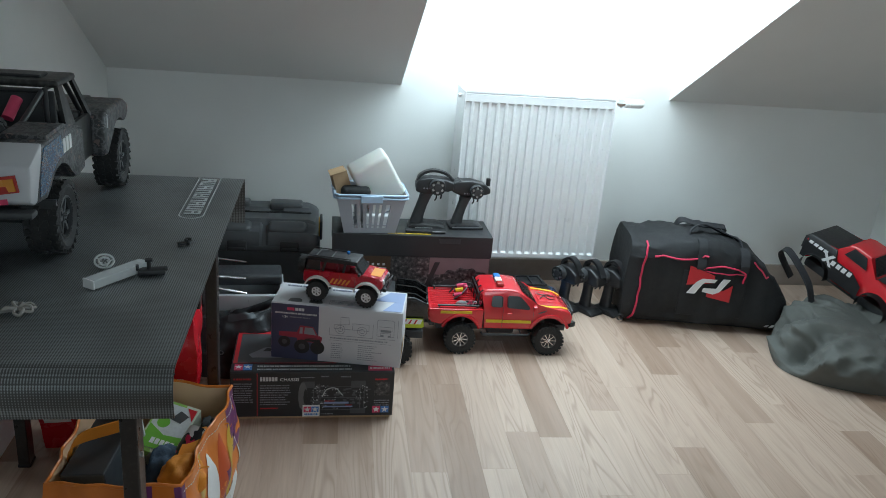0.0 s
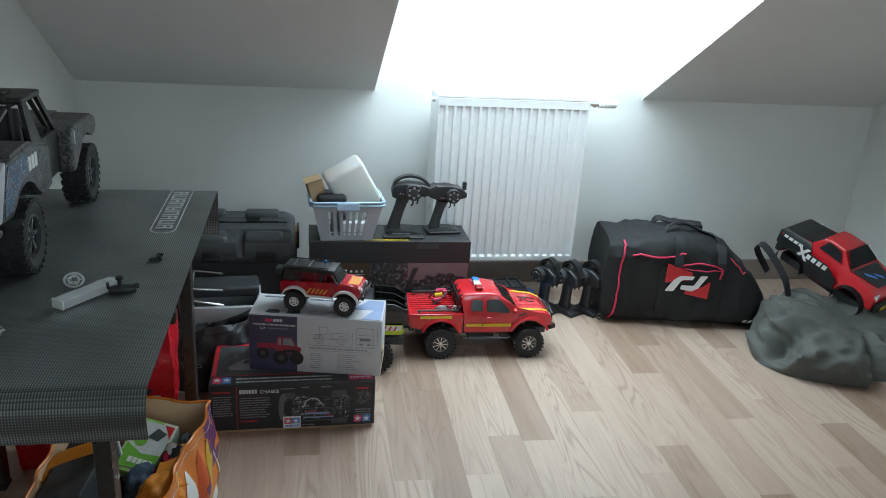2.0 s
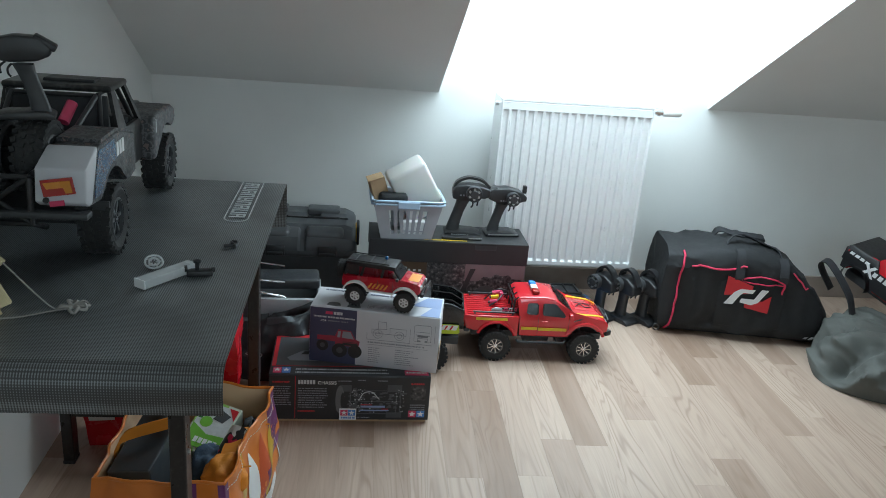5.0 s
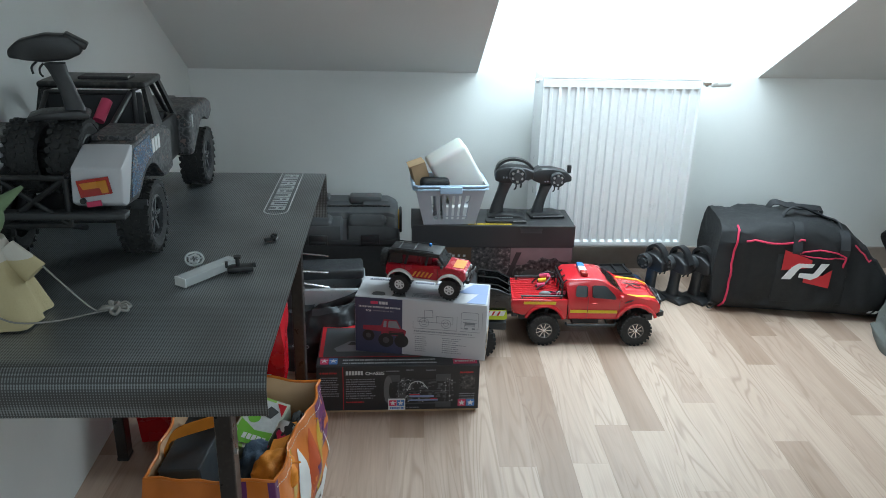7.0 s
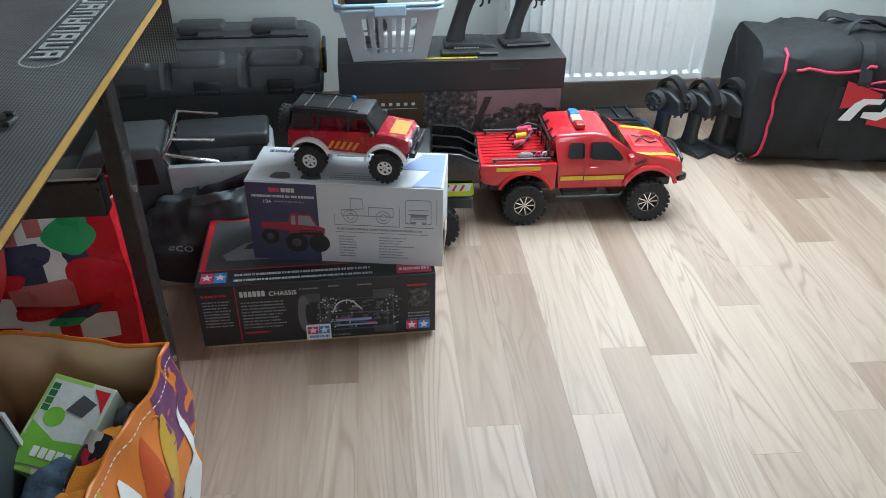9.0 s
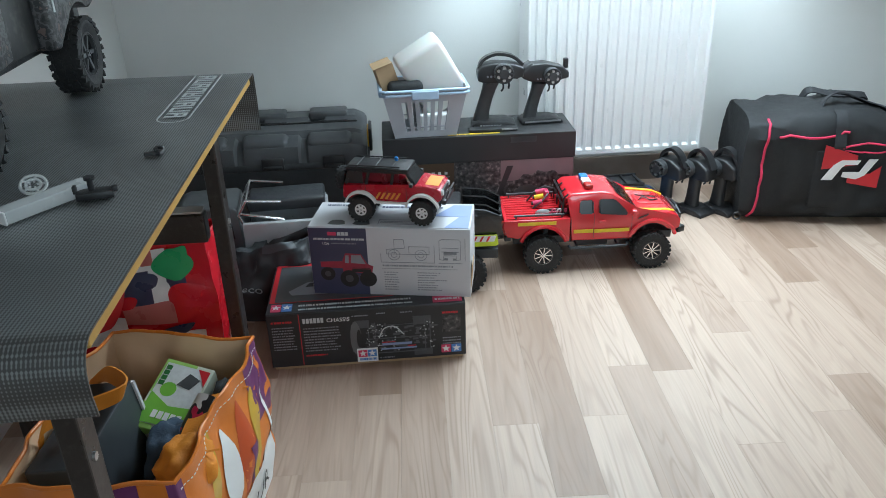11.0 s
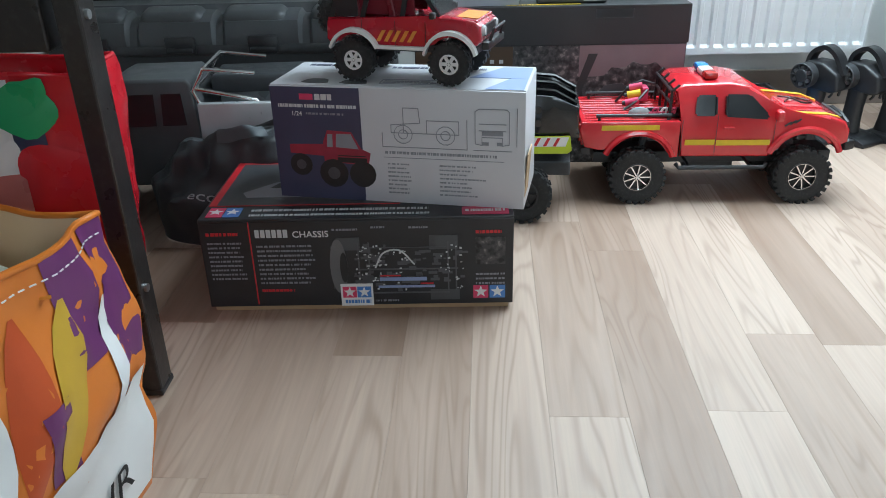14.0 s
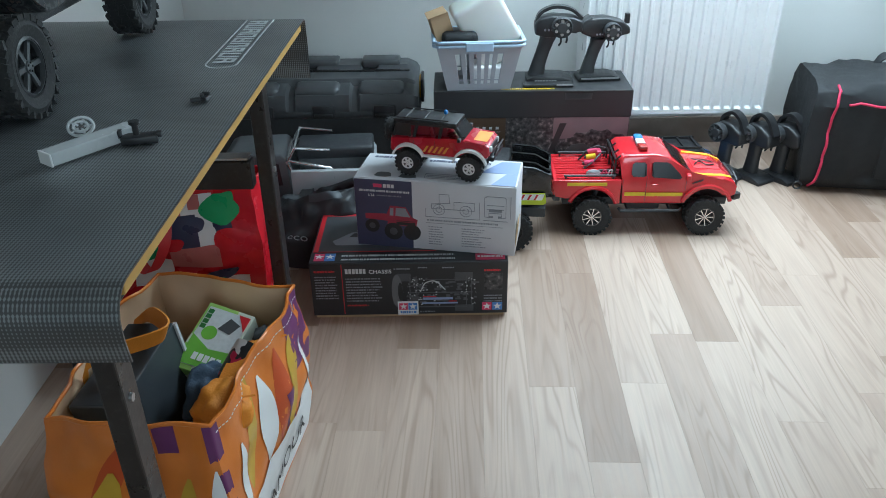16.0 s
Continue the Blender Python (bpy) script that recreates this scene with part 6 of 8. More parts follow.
def blue_car():
    t = thing("toy_buggy_body", pose(0.755, 3.01, 0, 0, 0, 2), "blue and black model car parked below the radiator", "toy car")
    bm = prism(bmesh.new(), [(-0.14, 0.035), (-0.145, 0.075), (-0.09, 0.088), (0.085, 0.088), (0.13, 0.070), (0.135, 0.035)], -0.07, 0.07, bevel=0.006)
    part("lower_body", bm, BLUEPAINT, t, "blue lower body", smooth=40)
    bm = prism(bmesh.new(), [(-0.10, 0.085), (-0.095, 0.118), (-0.075, 0.128), (0.055, 0.124), (0.085, 0.100), (0.09, 0.085)], -0.055, 0.055, bevel=0.006)
    for x in (-0.055, 0.0, 0.045):
        box(bm, (x, 0, 0.130), (0.006, 0.10, 0.006))
    for y in (-0.045, 0.045):
        box(bm, (-0.01, y, 0.130), (0.13, 0.006, 0.006))
    part("cabin", bm, BLACKPL, t, "black cabin with roof bars", smooth=40)
    for x in (-0.09, 0.09):
        for s in (-1, 1):
            wheel(t, (x, s * 0.072, 0.036), 0.036, 0.030, 0.018, BLACKPL, 14, 5, s)


blue_car()


# ---- duffel bag ----
def duffel():
    t = thing("duffel_bag", pose(1.462, 3.005, 0, 0, 0, -9), "black nylon duffel bag with pink-red piping on the floor", "bag")
    L, D, H, E = 0.640, 0.33, 0.362, 0.34

    def tall(v):
        k = min(1, max(0, (v - 0.58) / 0.42))
        return H * (1 - 0.55 * k ** 2.4)

    def up(zf):
        # turn round the section that gives a share of the height on the front
        q = 2 * zf - 1
        return 0.5 - (1 if q > 0 else -1) * math.asin(abs(q) ** (1 / E)) / (2 * math.pi)

    def f(u, v):
        # u round the cross-section, v along the length
        th = 2 * math.pi * u
        c, s = math.cos(th), math.sin(th)
        x = (v - 0.5) * L
        end = 1 - abs(2 * v - 1) ** 20
        w = D / 2 * (0.90 + 0.10 * end)
        hh = tall(v) * (0.97 + 0.03 * end)
        e = E
        y = w * (abs(c) ** e) * (1 if c > 0 else -1)
        z = hh / 2 + hh / 2 * (abs(s) ** e) * (1 if s > 0 else -1)
        k = noise.noise(Vector((x * 7, y * 7, z * 7))) * 0.014 + noise.noise(Vector((x * 22, y * 22, z * 22))) * 0.006 - abs(noise.noise(Vector((x * 11 + z * 9, y * 6, z * 15 - x * 7)))) * 0.020
        if s > 0.3:
            z += -0.012 * math.sin(v * 9 + 0.6) + k
        y += (k + (-0.010 if c < 0 else 0.010) * math.sin(math.pi * v)) if z > 0.03 else 0
        x2 = x + (0.015 * math.sin(math.pi * min(1, z / hh)) * (1 if v > 0.5 else -1) if v in (0, 1) else 0)
        return Vector((x2, y, max(0.002, z)))

    bm = sheet(bmesh.new(), f, 56, 44, True)
    bm.verts.ensure_lookup_table()
    rims = [[bm.verts[i * 45 + j] for i in range(56)] for j in (0, 44)]
    for v, ring in enumerate(rims):
        c = bm.verts.new((((v - 0.5) * L) * 1.04, 0, H * (0.45 if v == 0 else 0.20)))
        for i in range(56):
            bm.faces.new((ring[i], ring[(i + 1) % 56], c))
    part("body", bm, NYLON, t, smooth=60)
    # piping: front-left seam, pocket seams
    P = lambda u, v, o=0.004: (lambda p: Vector((p.x, p.y - o, p.z + o * 0.5)))(f(u, v))
    bm = bmesh.new()
    tube(bm, [P(u, 0.085 - 0.055 * max(0, (u - 0.34) / 0.36) ** 1.2, 0.011) for u in [up(0.995 - 0.96 * k / 28) for k in range(29)]], 0.0042, 8)
    part("side_piping", bm, PIPING, t, "pink-red corded seam", smooth=60)
    bm = bmesh.new()
    tube(bm, [P(up(0.845 - 0.03 * math.sin(math.pi * k / 14)), 0.13 + 0.32 * k / 14, 0.006) for k in range(15)], 0.0040, 8)
    part("top_piping", bm, PIPING, t, smooth=60)
    bm = bmesh.new()
    tube(bm, [P(up(0.72 + 0.05 * math.sin(math.pi * k / 14)), 0.43 + 0.26 * k / 14, 0.008) for k in range(15)], 0.0032, 8)
    tube(bm, [P(up(0.70 - 0.01 * math.sin(math.pi * k / 10)), 0.43 + 0.26 * k / 10, 0.008) for k in range(11)], 0.0026, 8)
    tube(bm, [P(up(0.72 - 0.04 * k), 0.69 + 0.004 * math.sin(k * 2), 0.010) for k in range(4)], 0.004, 8)
    part("pocket_zip", bm, PIPING, t, "pink-red pocket zip", smooth=60)
    bm = bmesh.new()
    tube(bm, [P(up(0.90 - 0.07 * k / 8), 0.74 + 0.10 * k / 8, 0.006) for k in range(9)], 0.003, 8)
    part("end_piping", bm, PIPING, t, smooth=60)
    # pocket panel on the front with the logo as plain blocks
    yf = -D / 2 - 0.018
    M = Matrix.Translation((-0.050, yf - 0.004, 0.122)) @ FRONT
    bm = bmesh.new()
    part("front_pocket", bx((0.010, yf + 0.008, 0.160), (0.26, 0.010, 0.19), bevel=0.0045, seg=3), NYLON, t, smooth=50)
    shape("logo_red_upper", t, M, [[(-0.048, 0.155), (0.055, 0.120), (0.055, 0.090), (-0.050, 0.075)]], REDINK, 0.0015)
    shape("logo_red_lower", t, M, [[(0.035, 0.030), (0.130, 0.012), (0.132, 0.085), (0.100, 0.060), (0.035, 0.058)]], REDINK, 0.0015)
    shape("logo_white_hook", t, M, [[(-0.045, 0.040), (-0.012, 0.040), (0.012, 0.082), (0.022, 0.090), (0.058, 0.090), (0.066, 0.105), (0.008, 0.105), (-0.014, 0.090)], [(0.015, 0.050), (0.060, 0.042), (0.085, 0.055), (0.118, 0.108), (0.090, 0.108), (0.068, 0.066), (0.018, 0.066)]], WHITE, 0.0025)
    shape("small_logo", t, Matrix.Translation((0.245, yf + 0.010, 0.030)) @ FRONT, [[(0, 0.006), (0.012, 0.006), (0.024, 0.020), (0.012, 0.020)], [(0.020, 0.004), (0.036, 0.006), (0.044, 0.016), (0.032, 0.016)]], PALEINK, 0.0015)
    # carrying handles and strap loops
    for s in (-1, 1):
        bm = bmesh.new()
        pts = smooth_line([(-0.10, s * 0.10, H * 0.93), (-0.085, s * 0.07, H + 0.022), (-0.03, s * 0.045, H + 0.042 - 0.012 * (s + 1)), (0.06, s * 0.05, H + 0.012), (0.105, s * 0.075, tall(0.66) + 0.004), (0.115, s * 0.11, tall(0.68) * 0.95)], 6)
        ribbon(bm, pts, (0, 1, 0.35 * s), 0.034, 0.004)
        part("carrying_handle", bm, STRAP, t, smooth=50)
    bm = bmesh.new()
    for x in (-0.055, 0.115):
        ribbon(bm, [P(up(0.99 - 0.30 * k / 8), 0.5 + x / L, 0.006) for k in range(9)], (1, 0, 0), 0.034, 0.003)
    part("front_strap", bm, STRAP, t, smooth=50)
    bm = bmesh.new()
    b = bmesh.new()
    pts = [(-0.330 + 0.012 * math.cos(2 * math.pi * k / 14), -0.160, 0.024 + 0.012 * math.sin(2 * math.pi * k / 14)) for k in range(15)]
    tube(bm, pts, 0.003, 6)
    part("zip_ring", bm, BLACKPL, t, smooth=50)


duffel()


# ---- grey sack with a red model body ----
def sack_and_body():
    t = thing("drawstring_sack", pose(2.015, 2.60, 0), "crumpled grey nylon drawstring sack lying open on the floor", "sack")

    def f(u, v):
        th = 2 * math.pi * u
        rx, ry = 0.385, 0.26
        front = max(0, -math.sin(th))
        r = 1.0 - 0.10 * math.sin(3 * th + 1) * 0.5
        zprof = [0.0, 0.058, 0.112, 0.150, 0.160, 0.150, 0.130]
        rprof = [1.0, 1.05, 0.97, 0.82, 0.62, 0.38, 0.10]
        k = v * 6
        i = min(5, int(k))
        q = k - i
        z = zprof[i] + (zprof[i + 1] - zprof[i]) * q
        rr = rprof[i] + (rprof[i + 1] - rprof[i]) * q
        side = 1 + 0.25 * max(0, math.cos(th)) ** 1.2 * max(0, 0.4 + math.sin(th) * 0.9) - 0.30 * front * 0.4
        z *= side
        x, y = rx * r * rr * math.cos(th), ry * r * rr * math.sin(th)
        if math.cos(th) < -0.25 and math.sin(th) < 0.2:
            x -= 0.02
            y -= 0.05
        p = Vector((x * 5, y * 5, z * 6))
        fold = Vector((math.cos(th) * 2.3, math.sin(th) * 2.3, z * 4.5))
        w = noise.noise(p * 0.8) * 0.030 + noise.noise(p * 3.0) * 0.007 - abs(noise.noise(Vector((x * 9 - z * 12, y * 9, z * 14 + x * 6)))) * 0.030 - abs(noise.noise(Vector((x * 17 + z * 20, y * 15 - z * 8, z * 10)))) * 0.014
        w += 0.030 - abs(noise.noise(fold + Vector((4, 1, 2)))) * 0.12 - abs(noise.noise(fold * 1.9 + Vector((1, 8, 2)))) * 0.030
        w *= min(1, v * 4)
        if v > 0.55:
            w *= max(0.0, 1 - (v - 0.55) / 0.35)
        return Vector((x + w * math.cos(th), y + w * math.sin(th), max(0.002, z + w * 0.8)))

    bm = sheet(bmesh.new(), f, 200, 56, True)
    bmesh.ops.holes_fill(bm, edges=[e for e in bm.edges if e.is_boundary and e.verts[0].co.z > 0.05], sides=250)
    part("cloth", bm, SACK, t, smooth=50)
    m = thing("monster_truck_body", pose(2.070, 2.835, 0.222, 8, 15, -67), "red and black painted model truck body lying in the sack", "toy car")
    m.scale = (0.80, 0.80, 0.80)
    hw = 0.135

    def half(x, z):
        return hw - 0.02 * abs(x) / 0.3 - max(0, z - 0.11) * 0.55

    prof = [(-0.27, 0.02), (-0.29, 0.12), (-0.27, 0.145), (-0.11, 0.152), (-0.075, 0.205), (-0.04, 0.215), (0.045, 0.212), (0.115, 0.140), (0.25, 0.118), (0.285, 0.085), (0.28, 0.02)] + [(a, b) for a, b in arch(0.175, 0.0, 0.078, 15, 165, 8)] + [(0.05, 0.0), (-0.07, 0.0)] + [(a, b) for a, b in arch(-0.17, 0.0, 0.078, 15, 165, 8)]
    bm = prism(bmesh.new(), prof, 0, 0, bevel=0.008, seg=3, half=half)
    part("shell", bm, REDPAINT, m, "glossy red body shell", smooth=40)
    bm = prism(bmesh.new(), [(-0.292, 0.060), (-0.294, 0.125), (-0.272, 0.148), (-0.112, 0.155), (-0.085, 0.10), (-0.10, 0.06)], 0, 0, bevel=0.004, half=lambda x, z: half(x, z) + 0.003)
    part("tail_panel", bm, BLACKPL, m, "black-painted tail", smooth=40)
    for s in (-1, 1):
        bm = bmesh.new()
        poly = [(-0.070, 0.158), (0.062, 0.152), (0.030, 0.198), (-0.045, 0.202)]
        a = [bm.verts.new((x, s * (half(x, z) + 0.001), z)) for x, z in poly]
        b = [bm.verts.new((x, s * (half(x, z) + 0.003), z)) for x, z in poly]
        bm.faces.new(a)
        bm.faces.new(b)
        for i in range(4):
            bm.faces.new((a[i], a[(i + 1) % 4], b[(i + 1) % 4], b[i]))
        part("side_window", bm, TINT, m)
        M = Matrix.Translation((0, s * (hw + 0.002), 0)) @ (FRONT if s < 0 else FRONT @ Matrix.Rotation(math.pi, 4, "Y"))
        sx = 1 if s < 0 else -1
        shape("side_marks", m, M, [[(sx * (-0.25 + k * 0.03), 0.122), (sx * (-0.228 + k * 0.03), 0.122), (sx * (-0.222 + k * 0.03), 0.138), (sx * (-0.244 + k * 0.03), 0.138)] for k in range(4)] + [[(sx * (-0.10 + k * 0.032), 0.085), (sx * (-0.078 + k * 0.032), 0.085), (sx * (-0.072 + k * 0.032), 0.112), (sx * (-0.094 + k * 0.032), 0.112)] for k in range(4)], WHITE, 0.002)
        shape("side_cross", m, M, [[(sx * -0.16, 0.070), (sx * -0.140, 0.070), (sx * -0.085, 0.135), (sx * -0.105, 0.135)], [(sx * -0.105, 0.068), (sx * -0.088, 0.068), (sx * -0.140, 0.136), (sx * -0.158, 0.136)]], WHITE, 0.003)
        shape("side_black", m, M, [[(sx * -0.27, 0.030), (sx * -0.27, 0.124), (sx * 0.02, 0.118), (sx * 0.085, 0.075), (sx * 0.085, 0.012), (sx * -0.08, 0.012), (sx * -0.095, 0.050), (sx * -0.130, 0.074), (sx * -0.17, 0.081), (sx * -0.21, 0.074), (sx * -0.246, 0.030)]], BLACKPL, 0.0012)
        part("headlight", bx((0.268, s * 0.085, 0.085), (0.03, 0.05, 0.024), Matrix.Rotation(radians(-s * 20), 4, "Z"), bevel=0.006), CLEAR, m)
    bm = bmesh.new()
    v = [bm.verts.new(p) for p in ((0.052, -0.072, 0.208), (0.052, 0.072, 0.208), (0.114, 0.105, 0.147), (0.114, -0.105, 0.147))]
    bmesh.ops.solidify(bm, geom=[bm.faces.new(v)], thickness=0.003)
    bm.transform(Matrix.Translation((0.004, 0, 0.004)))
    part("windscreen", bm, TINT, m)
    shape("bonnet_black", m, Matrix.Translation((0.125, 0, 0.142)) @ Matrix.Rotation(radians(9.5), 4, "Y"), [[(0, -0.098), (0.13, -0.062), (0.13, 0.062), (0, 0.098)]], BLACKPL, 0.0015)
    shape("bonnet_marks", m, Matrix.Translation((0.125, 0, 0.1442)) @ Matrix.Rotation(radians(9.5), 4, "Y"), [[(0.03, -0.05), (0.05, -0.05), (0.09, -0.01), (0.07, -0.01)], [(0.05, 0.0), (0.07, 0.0), (0.10, 0.03), (0.08, 0.03)]], SKYINK, 0.0012)
    bm = bx((0.292, 0, 0.035), (0.03, 0.20, 0.05), bevel=0.010)
    part("front_bumper", bm, BLACKPL, m, smooth=40)
    flat("bumper_marks", m, Matrix.Translation((0.3075, 0, 0.035)) @ Matrix.Rotation(radians(90), 4, "Z") @ Matrix.Rotation(radians(90), 4, "X"), [(-0.07, -0.012, -0.035, 0.012), (-0.03, -0.010, 0.02, 0.010)], YELLOW)
    part("chassis_tray", bx((0.0, 0, -0.012), (0.50, 0.20, 0.05), bevel=0.012), BLACKPL2, m, "dull black tray under the shell", smooth=40)
    for s in (-1, 1):
        for x in (-0.17, 0.175):
            b = bmesh.new()
            sheet(b, lambda u, v, x=x, s=s: Vector((x + (0.084 - 0.006 * v) * math.cos(math.pi * (1.08 - 1.16 * u)), s * (0.118 + 0.036 * v), 0.002 + (0.084 - 0.006 * v) * math.sin(math.pi * (1.08 - 1.16 * u)))), 18, 3)
            bmesh.ops.solidify(b, geom=b.faces[:], thickness=0.004)
            part("wheel_arch", b, BLACKPL, m, "black wheel arch lip", smooth=40)
    # black strap lying behind the body
    bm = bmesh.new()
    ribbon(bm, smooth_line([(-0.06, 0.20, 0.10), (-0.16, 0.16, 0.22), (-0.20, 0.05, 0.27), (-0.16, -0.05, 0.18), (-0.14, -0.08, 0.10)], 7), (0.8, 0.4, 0.3), 0.035, 0.004)
    k = thing("carrying_strap", pose(1.99, 2.86, 0.05), "black webbing strap looped beside the sack", "strap")
    part("webbing", bm, STRAP, k, smooth=50)


sack_and_body()


# ---- things on the bench ----
SCUFFED = mat("scuffed_black_shell", (0.018, 0.018, 0.019), 0.34, var=0.4, scale=22, bump=0.1, dust=0.16)
MZ = TZ + 0.0055  # upper face of the mat


def desert_truck():
    """Large desert racer; front to +x of its own axes, its tail towards the walker."""
    t = thing("toy_desert_truck", pose(-0.722, 1.915, MZ, 0, 0, 90.5), "worn black model desert truck with speckled rear wings on the bench", "toy car")
    R, xr, xf, hw = 0.070, -0.245, 0.225, 0.118
    # rear wings
    for s in (-1, 1):
        prof = [(-0.405, 0.205), (-0.415, 0.150), (-0.400, 0.138)] + arch(xr, 0.085, 0.092, 150, 25, 8) + [(-0.130, 0.120), (-0.085, 0.125), (-0.085, 0.205), (-0.20, 0.232), (-0.33, 0.228)]
        bm = prism(bmesh.new(), prof, s * 0.146, s * 0.065, bevel=0.005, seg=2)
        w = part("rear_wing", bm, DIRTWRAP, t, "dark dusty rear wing", smooth=45)
        bm = prism(bmesh.new(), [(-0.300, 0.236), (-0.200, 0.238), (-0.088, 0.210), (-0.088, 0.206), (-0.20, 0.230), (-0.300, 0.228)], s * 0.142, s * 0.066, bevel=0.001)
        part("wing_top", bm, DIRTWRAP, w, "dark dusty wing top")
        bm = prism(bmesh.new(), [(-0.409, 0.207), (-0.419, 0.150), (-0.402, 0.140), (-0.385, 0.140), (-0.355, 0.200), (-0.335, 0.2315), (-0.345, 0.2305)], s * 0.147, s * 0.064, bevel=0.004, seg=2)
        part("wing_tail", bm, OFFWHITE, w, "white tail of the wing", smooth=45)
        M = Matrix.Translation((-0.4195, s * 0.104, 0.178)) @ Matrix.Rotation(radians(-90), 4, "Z") @ Matrix.Rotation(radians(-9), 4, "Y") @ FRONT
        flat("tail_light_red", w, M, [(-0.026, -0.014, 0.026, 0.015)], REDLENS, 0.003)
        shape("tail_light_amber", w, M, [[(-0.022, 0.010), (0.022, 0.010), (0.022, -0.011), (0.011, -0.011), (0.009, -0.001), (-0.018, -0.001)]], AMBER, 0.005)
        flat("maker_plate", w, M, [(-0.020, -0.032, 0.004, -0.023)], PINKINK, 0.002)
        shape("plug", w, M, [ring2(-0.024, -0.020, 0.005, 12)], BLACKPL, 0.004)
        M2 = Matrix.Translation((0, s * 0.1465, 0)) @ (FRONT if s < 0 else FRONT @ Matrix.Rotation(math.pi, 4, "Y"))
        sx = 1 if s < 0 else -1
        shape("speckled_patch", w, M2, [[(sx * -0.372, 0.146), (sx * -0.352, 0.196), (sx * -0.332, 0.222), (sx * -0.236, 0.224), (sx * -0.222, 0.186), (sx * -0.262, 0.182), (sx * -0.300, 0.166), (sx * -0.330, 0.144)]], WRAP, 0.0012, "blue and white speckled patch")
        flat("wing_marks", w, M2, [(sx * (-0.228 + 0.019 * k), 0.188, sx * (-0.214 + 0.019 * k), 0.214) for k in range(3)], WHITE, 0.0022)
        # front wings
        prof = [(0.085, 0.105), (0.085, 0.196), (0.130, 0.205), (0.290, 0.202), (0.328, 0.188), (0.334, 0.160), (0.318, 0.150)] + arch(xf, 0.085, 0.090, 40, 150, 8) + [(0.120, 0.100)]
        bm = prism(bmesh.new(), prof, s * 0.144, s * 0.055, bevel=0.010, seg=3)
        fw = part("front_wing", bm, DIRTWRAP, t, "dark scuffed front wing", smooth=45)
        flat("wing_slot", fw, Matrix.Translation((0, s * 0.1445, 0)) @ (FRONT if s < 0 else FRONT @ Matrix.Rotation(math.pi, 4, "Y")), [(sx * 0.108, 0.165, sx * 0.114, 0.195)], PALEINK, 0.0015)
    # cab with open side windows
    bm = bmesh.new()

    def half(z):
        return hw - max(0, z - 0.20) * 0.18

    for s in (-1, 1):
        lower = [(-0.085, 0.110), (-0.085, 0.205), (0.088, 0.205), (0.088, 0.110)]
        b = prism(bmesh.new(), lower, s * hw, s * (hw - 0.010), bevel=0.003)
        join(bm, b)
        for q in ([(-0.090, 0.203), (-0.030, 0.203), (-0.052, 0.285), (-0.078, 0.285)], [(0.070, 0.203), (0.090, 0.203), (0.035, 0.285), (0.018, 0.285)]):
            b = bmesh.new()
            a = [b.verts.new((x, s * half(z), z)) for x, z in q]
            c = [b.verts.new((x, s * (half(z) - 0.008), z)) for x, z in q]
            b.faces.new(a)
            b.faces.new(c)
            for i in range(4):
                b.faces.new((a[i], a[(i + 1) % 4], c[(i + 1) % 4], c[i]))
            join(bm, b)
    box(bm, (-0.022, 0, 0.289), (0.128, 2 * half(0.285) + 0.004, 0.014), bevel=0.006, seg=3)
    box(bm, (0.18, 0, 0.196), (0.25, 0.13, 0.014), bevel=0.004)
    part("cab", bm, SCUFFED, t, "scuffed black cab with open windows", smooth=40)
    part("bulkhead", bx((-0.078, 0, 0.195), (0.006, 0.19, 0.16), bevel=0.002), BLACKPL2, t, "dull black rear bulkhead")
    part("roof_strip", bx((-0.030, -0.015, 0.298), (0.05, 0.10, 0.008), bevel=0.003), BLACKPL, t)
    bm = bmesh.new()
    for x in (-0.03,):
        for s in (-1, 1):
            box(bm, (x, s * 0.05, 0.17), (0.03, 0.07, 0.13), Matrix.Rotation(radians(-12), 4, "Y"), bevel=0.01)
            box(bm, (x + 0.035, s * 0.05, 0.125), (0.08, 0.07, 0.03), bevel=0.01)
    box(bm, (0.07, 0, 0.18), (0.03, 0.20, 0.06), bevel=0.008)
    part("interior", bm, BLACKPL2, t, smooth=40)
    # tube frame
    bm = bmesh.new()
    for s in (-1, 1):
        for pts in ([(-0.10, s * 0.085, 0.100), (-0.10, s * 0.085, 0.282), (0.02, s * 0.085, 0.282), (0.09, s * 0.095, 0.205)],
                    [(-0.10, s * 0.080, 0.278), (-0.26, s * 0.060, 0.200), (-0.41, s * 0.055, 0.190)],
                    [(-0.10, s * 0.080, 0.160), (-0.40, s * 0.055, 0.150)],
                    [(-0.26, s * 0.058, 0.200), (-0.26, s * 0.058, 0.120)],
                    [(-0.41, s * 0.055, 0.190), (-0.415, s * 0.055, 0.110), (-0.34, s * 0.05, 0.080)]):
            tube(bm, pts, 0.0055, 8)
    for p, q in (((-0.41, -0.055, 0.190), (-0.41, 0.055, 0.190)), ((-0.415, -0.055, 0.110), (-0.415, 0.055, 0.110)), ((-0.41, -0.055, 0.190), (-0.415, 0.055, 0.110)), ((-0.41, 0.055, 0.190), (-0.415, -0.055, 0.110)), ((-0.10, -0.085, 0.278), (-0.10, 0.085, 0.278)), ((-0.10, -0.085, 0.20), (-0.10, 0.085, 0.20)), ((-0.26, -0.058, 0.200), (-0.26, 0.058, 0.200))):
        tube(bm, [p, q], 0.005, 8)
    part("tube_frame", bm, BLACKPL, t, "black tubular cage and bumper", smooth=50)
    bm = bmesh.new()
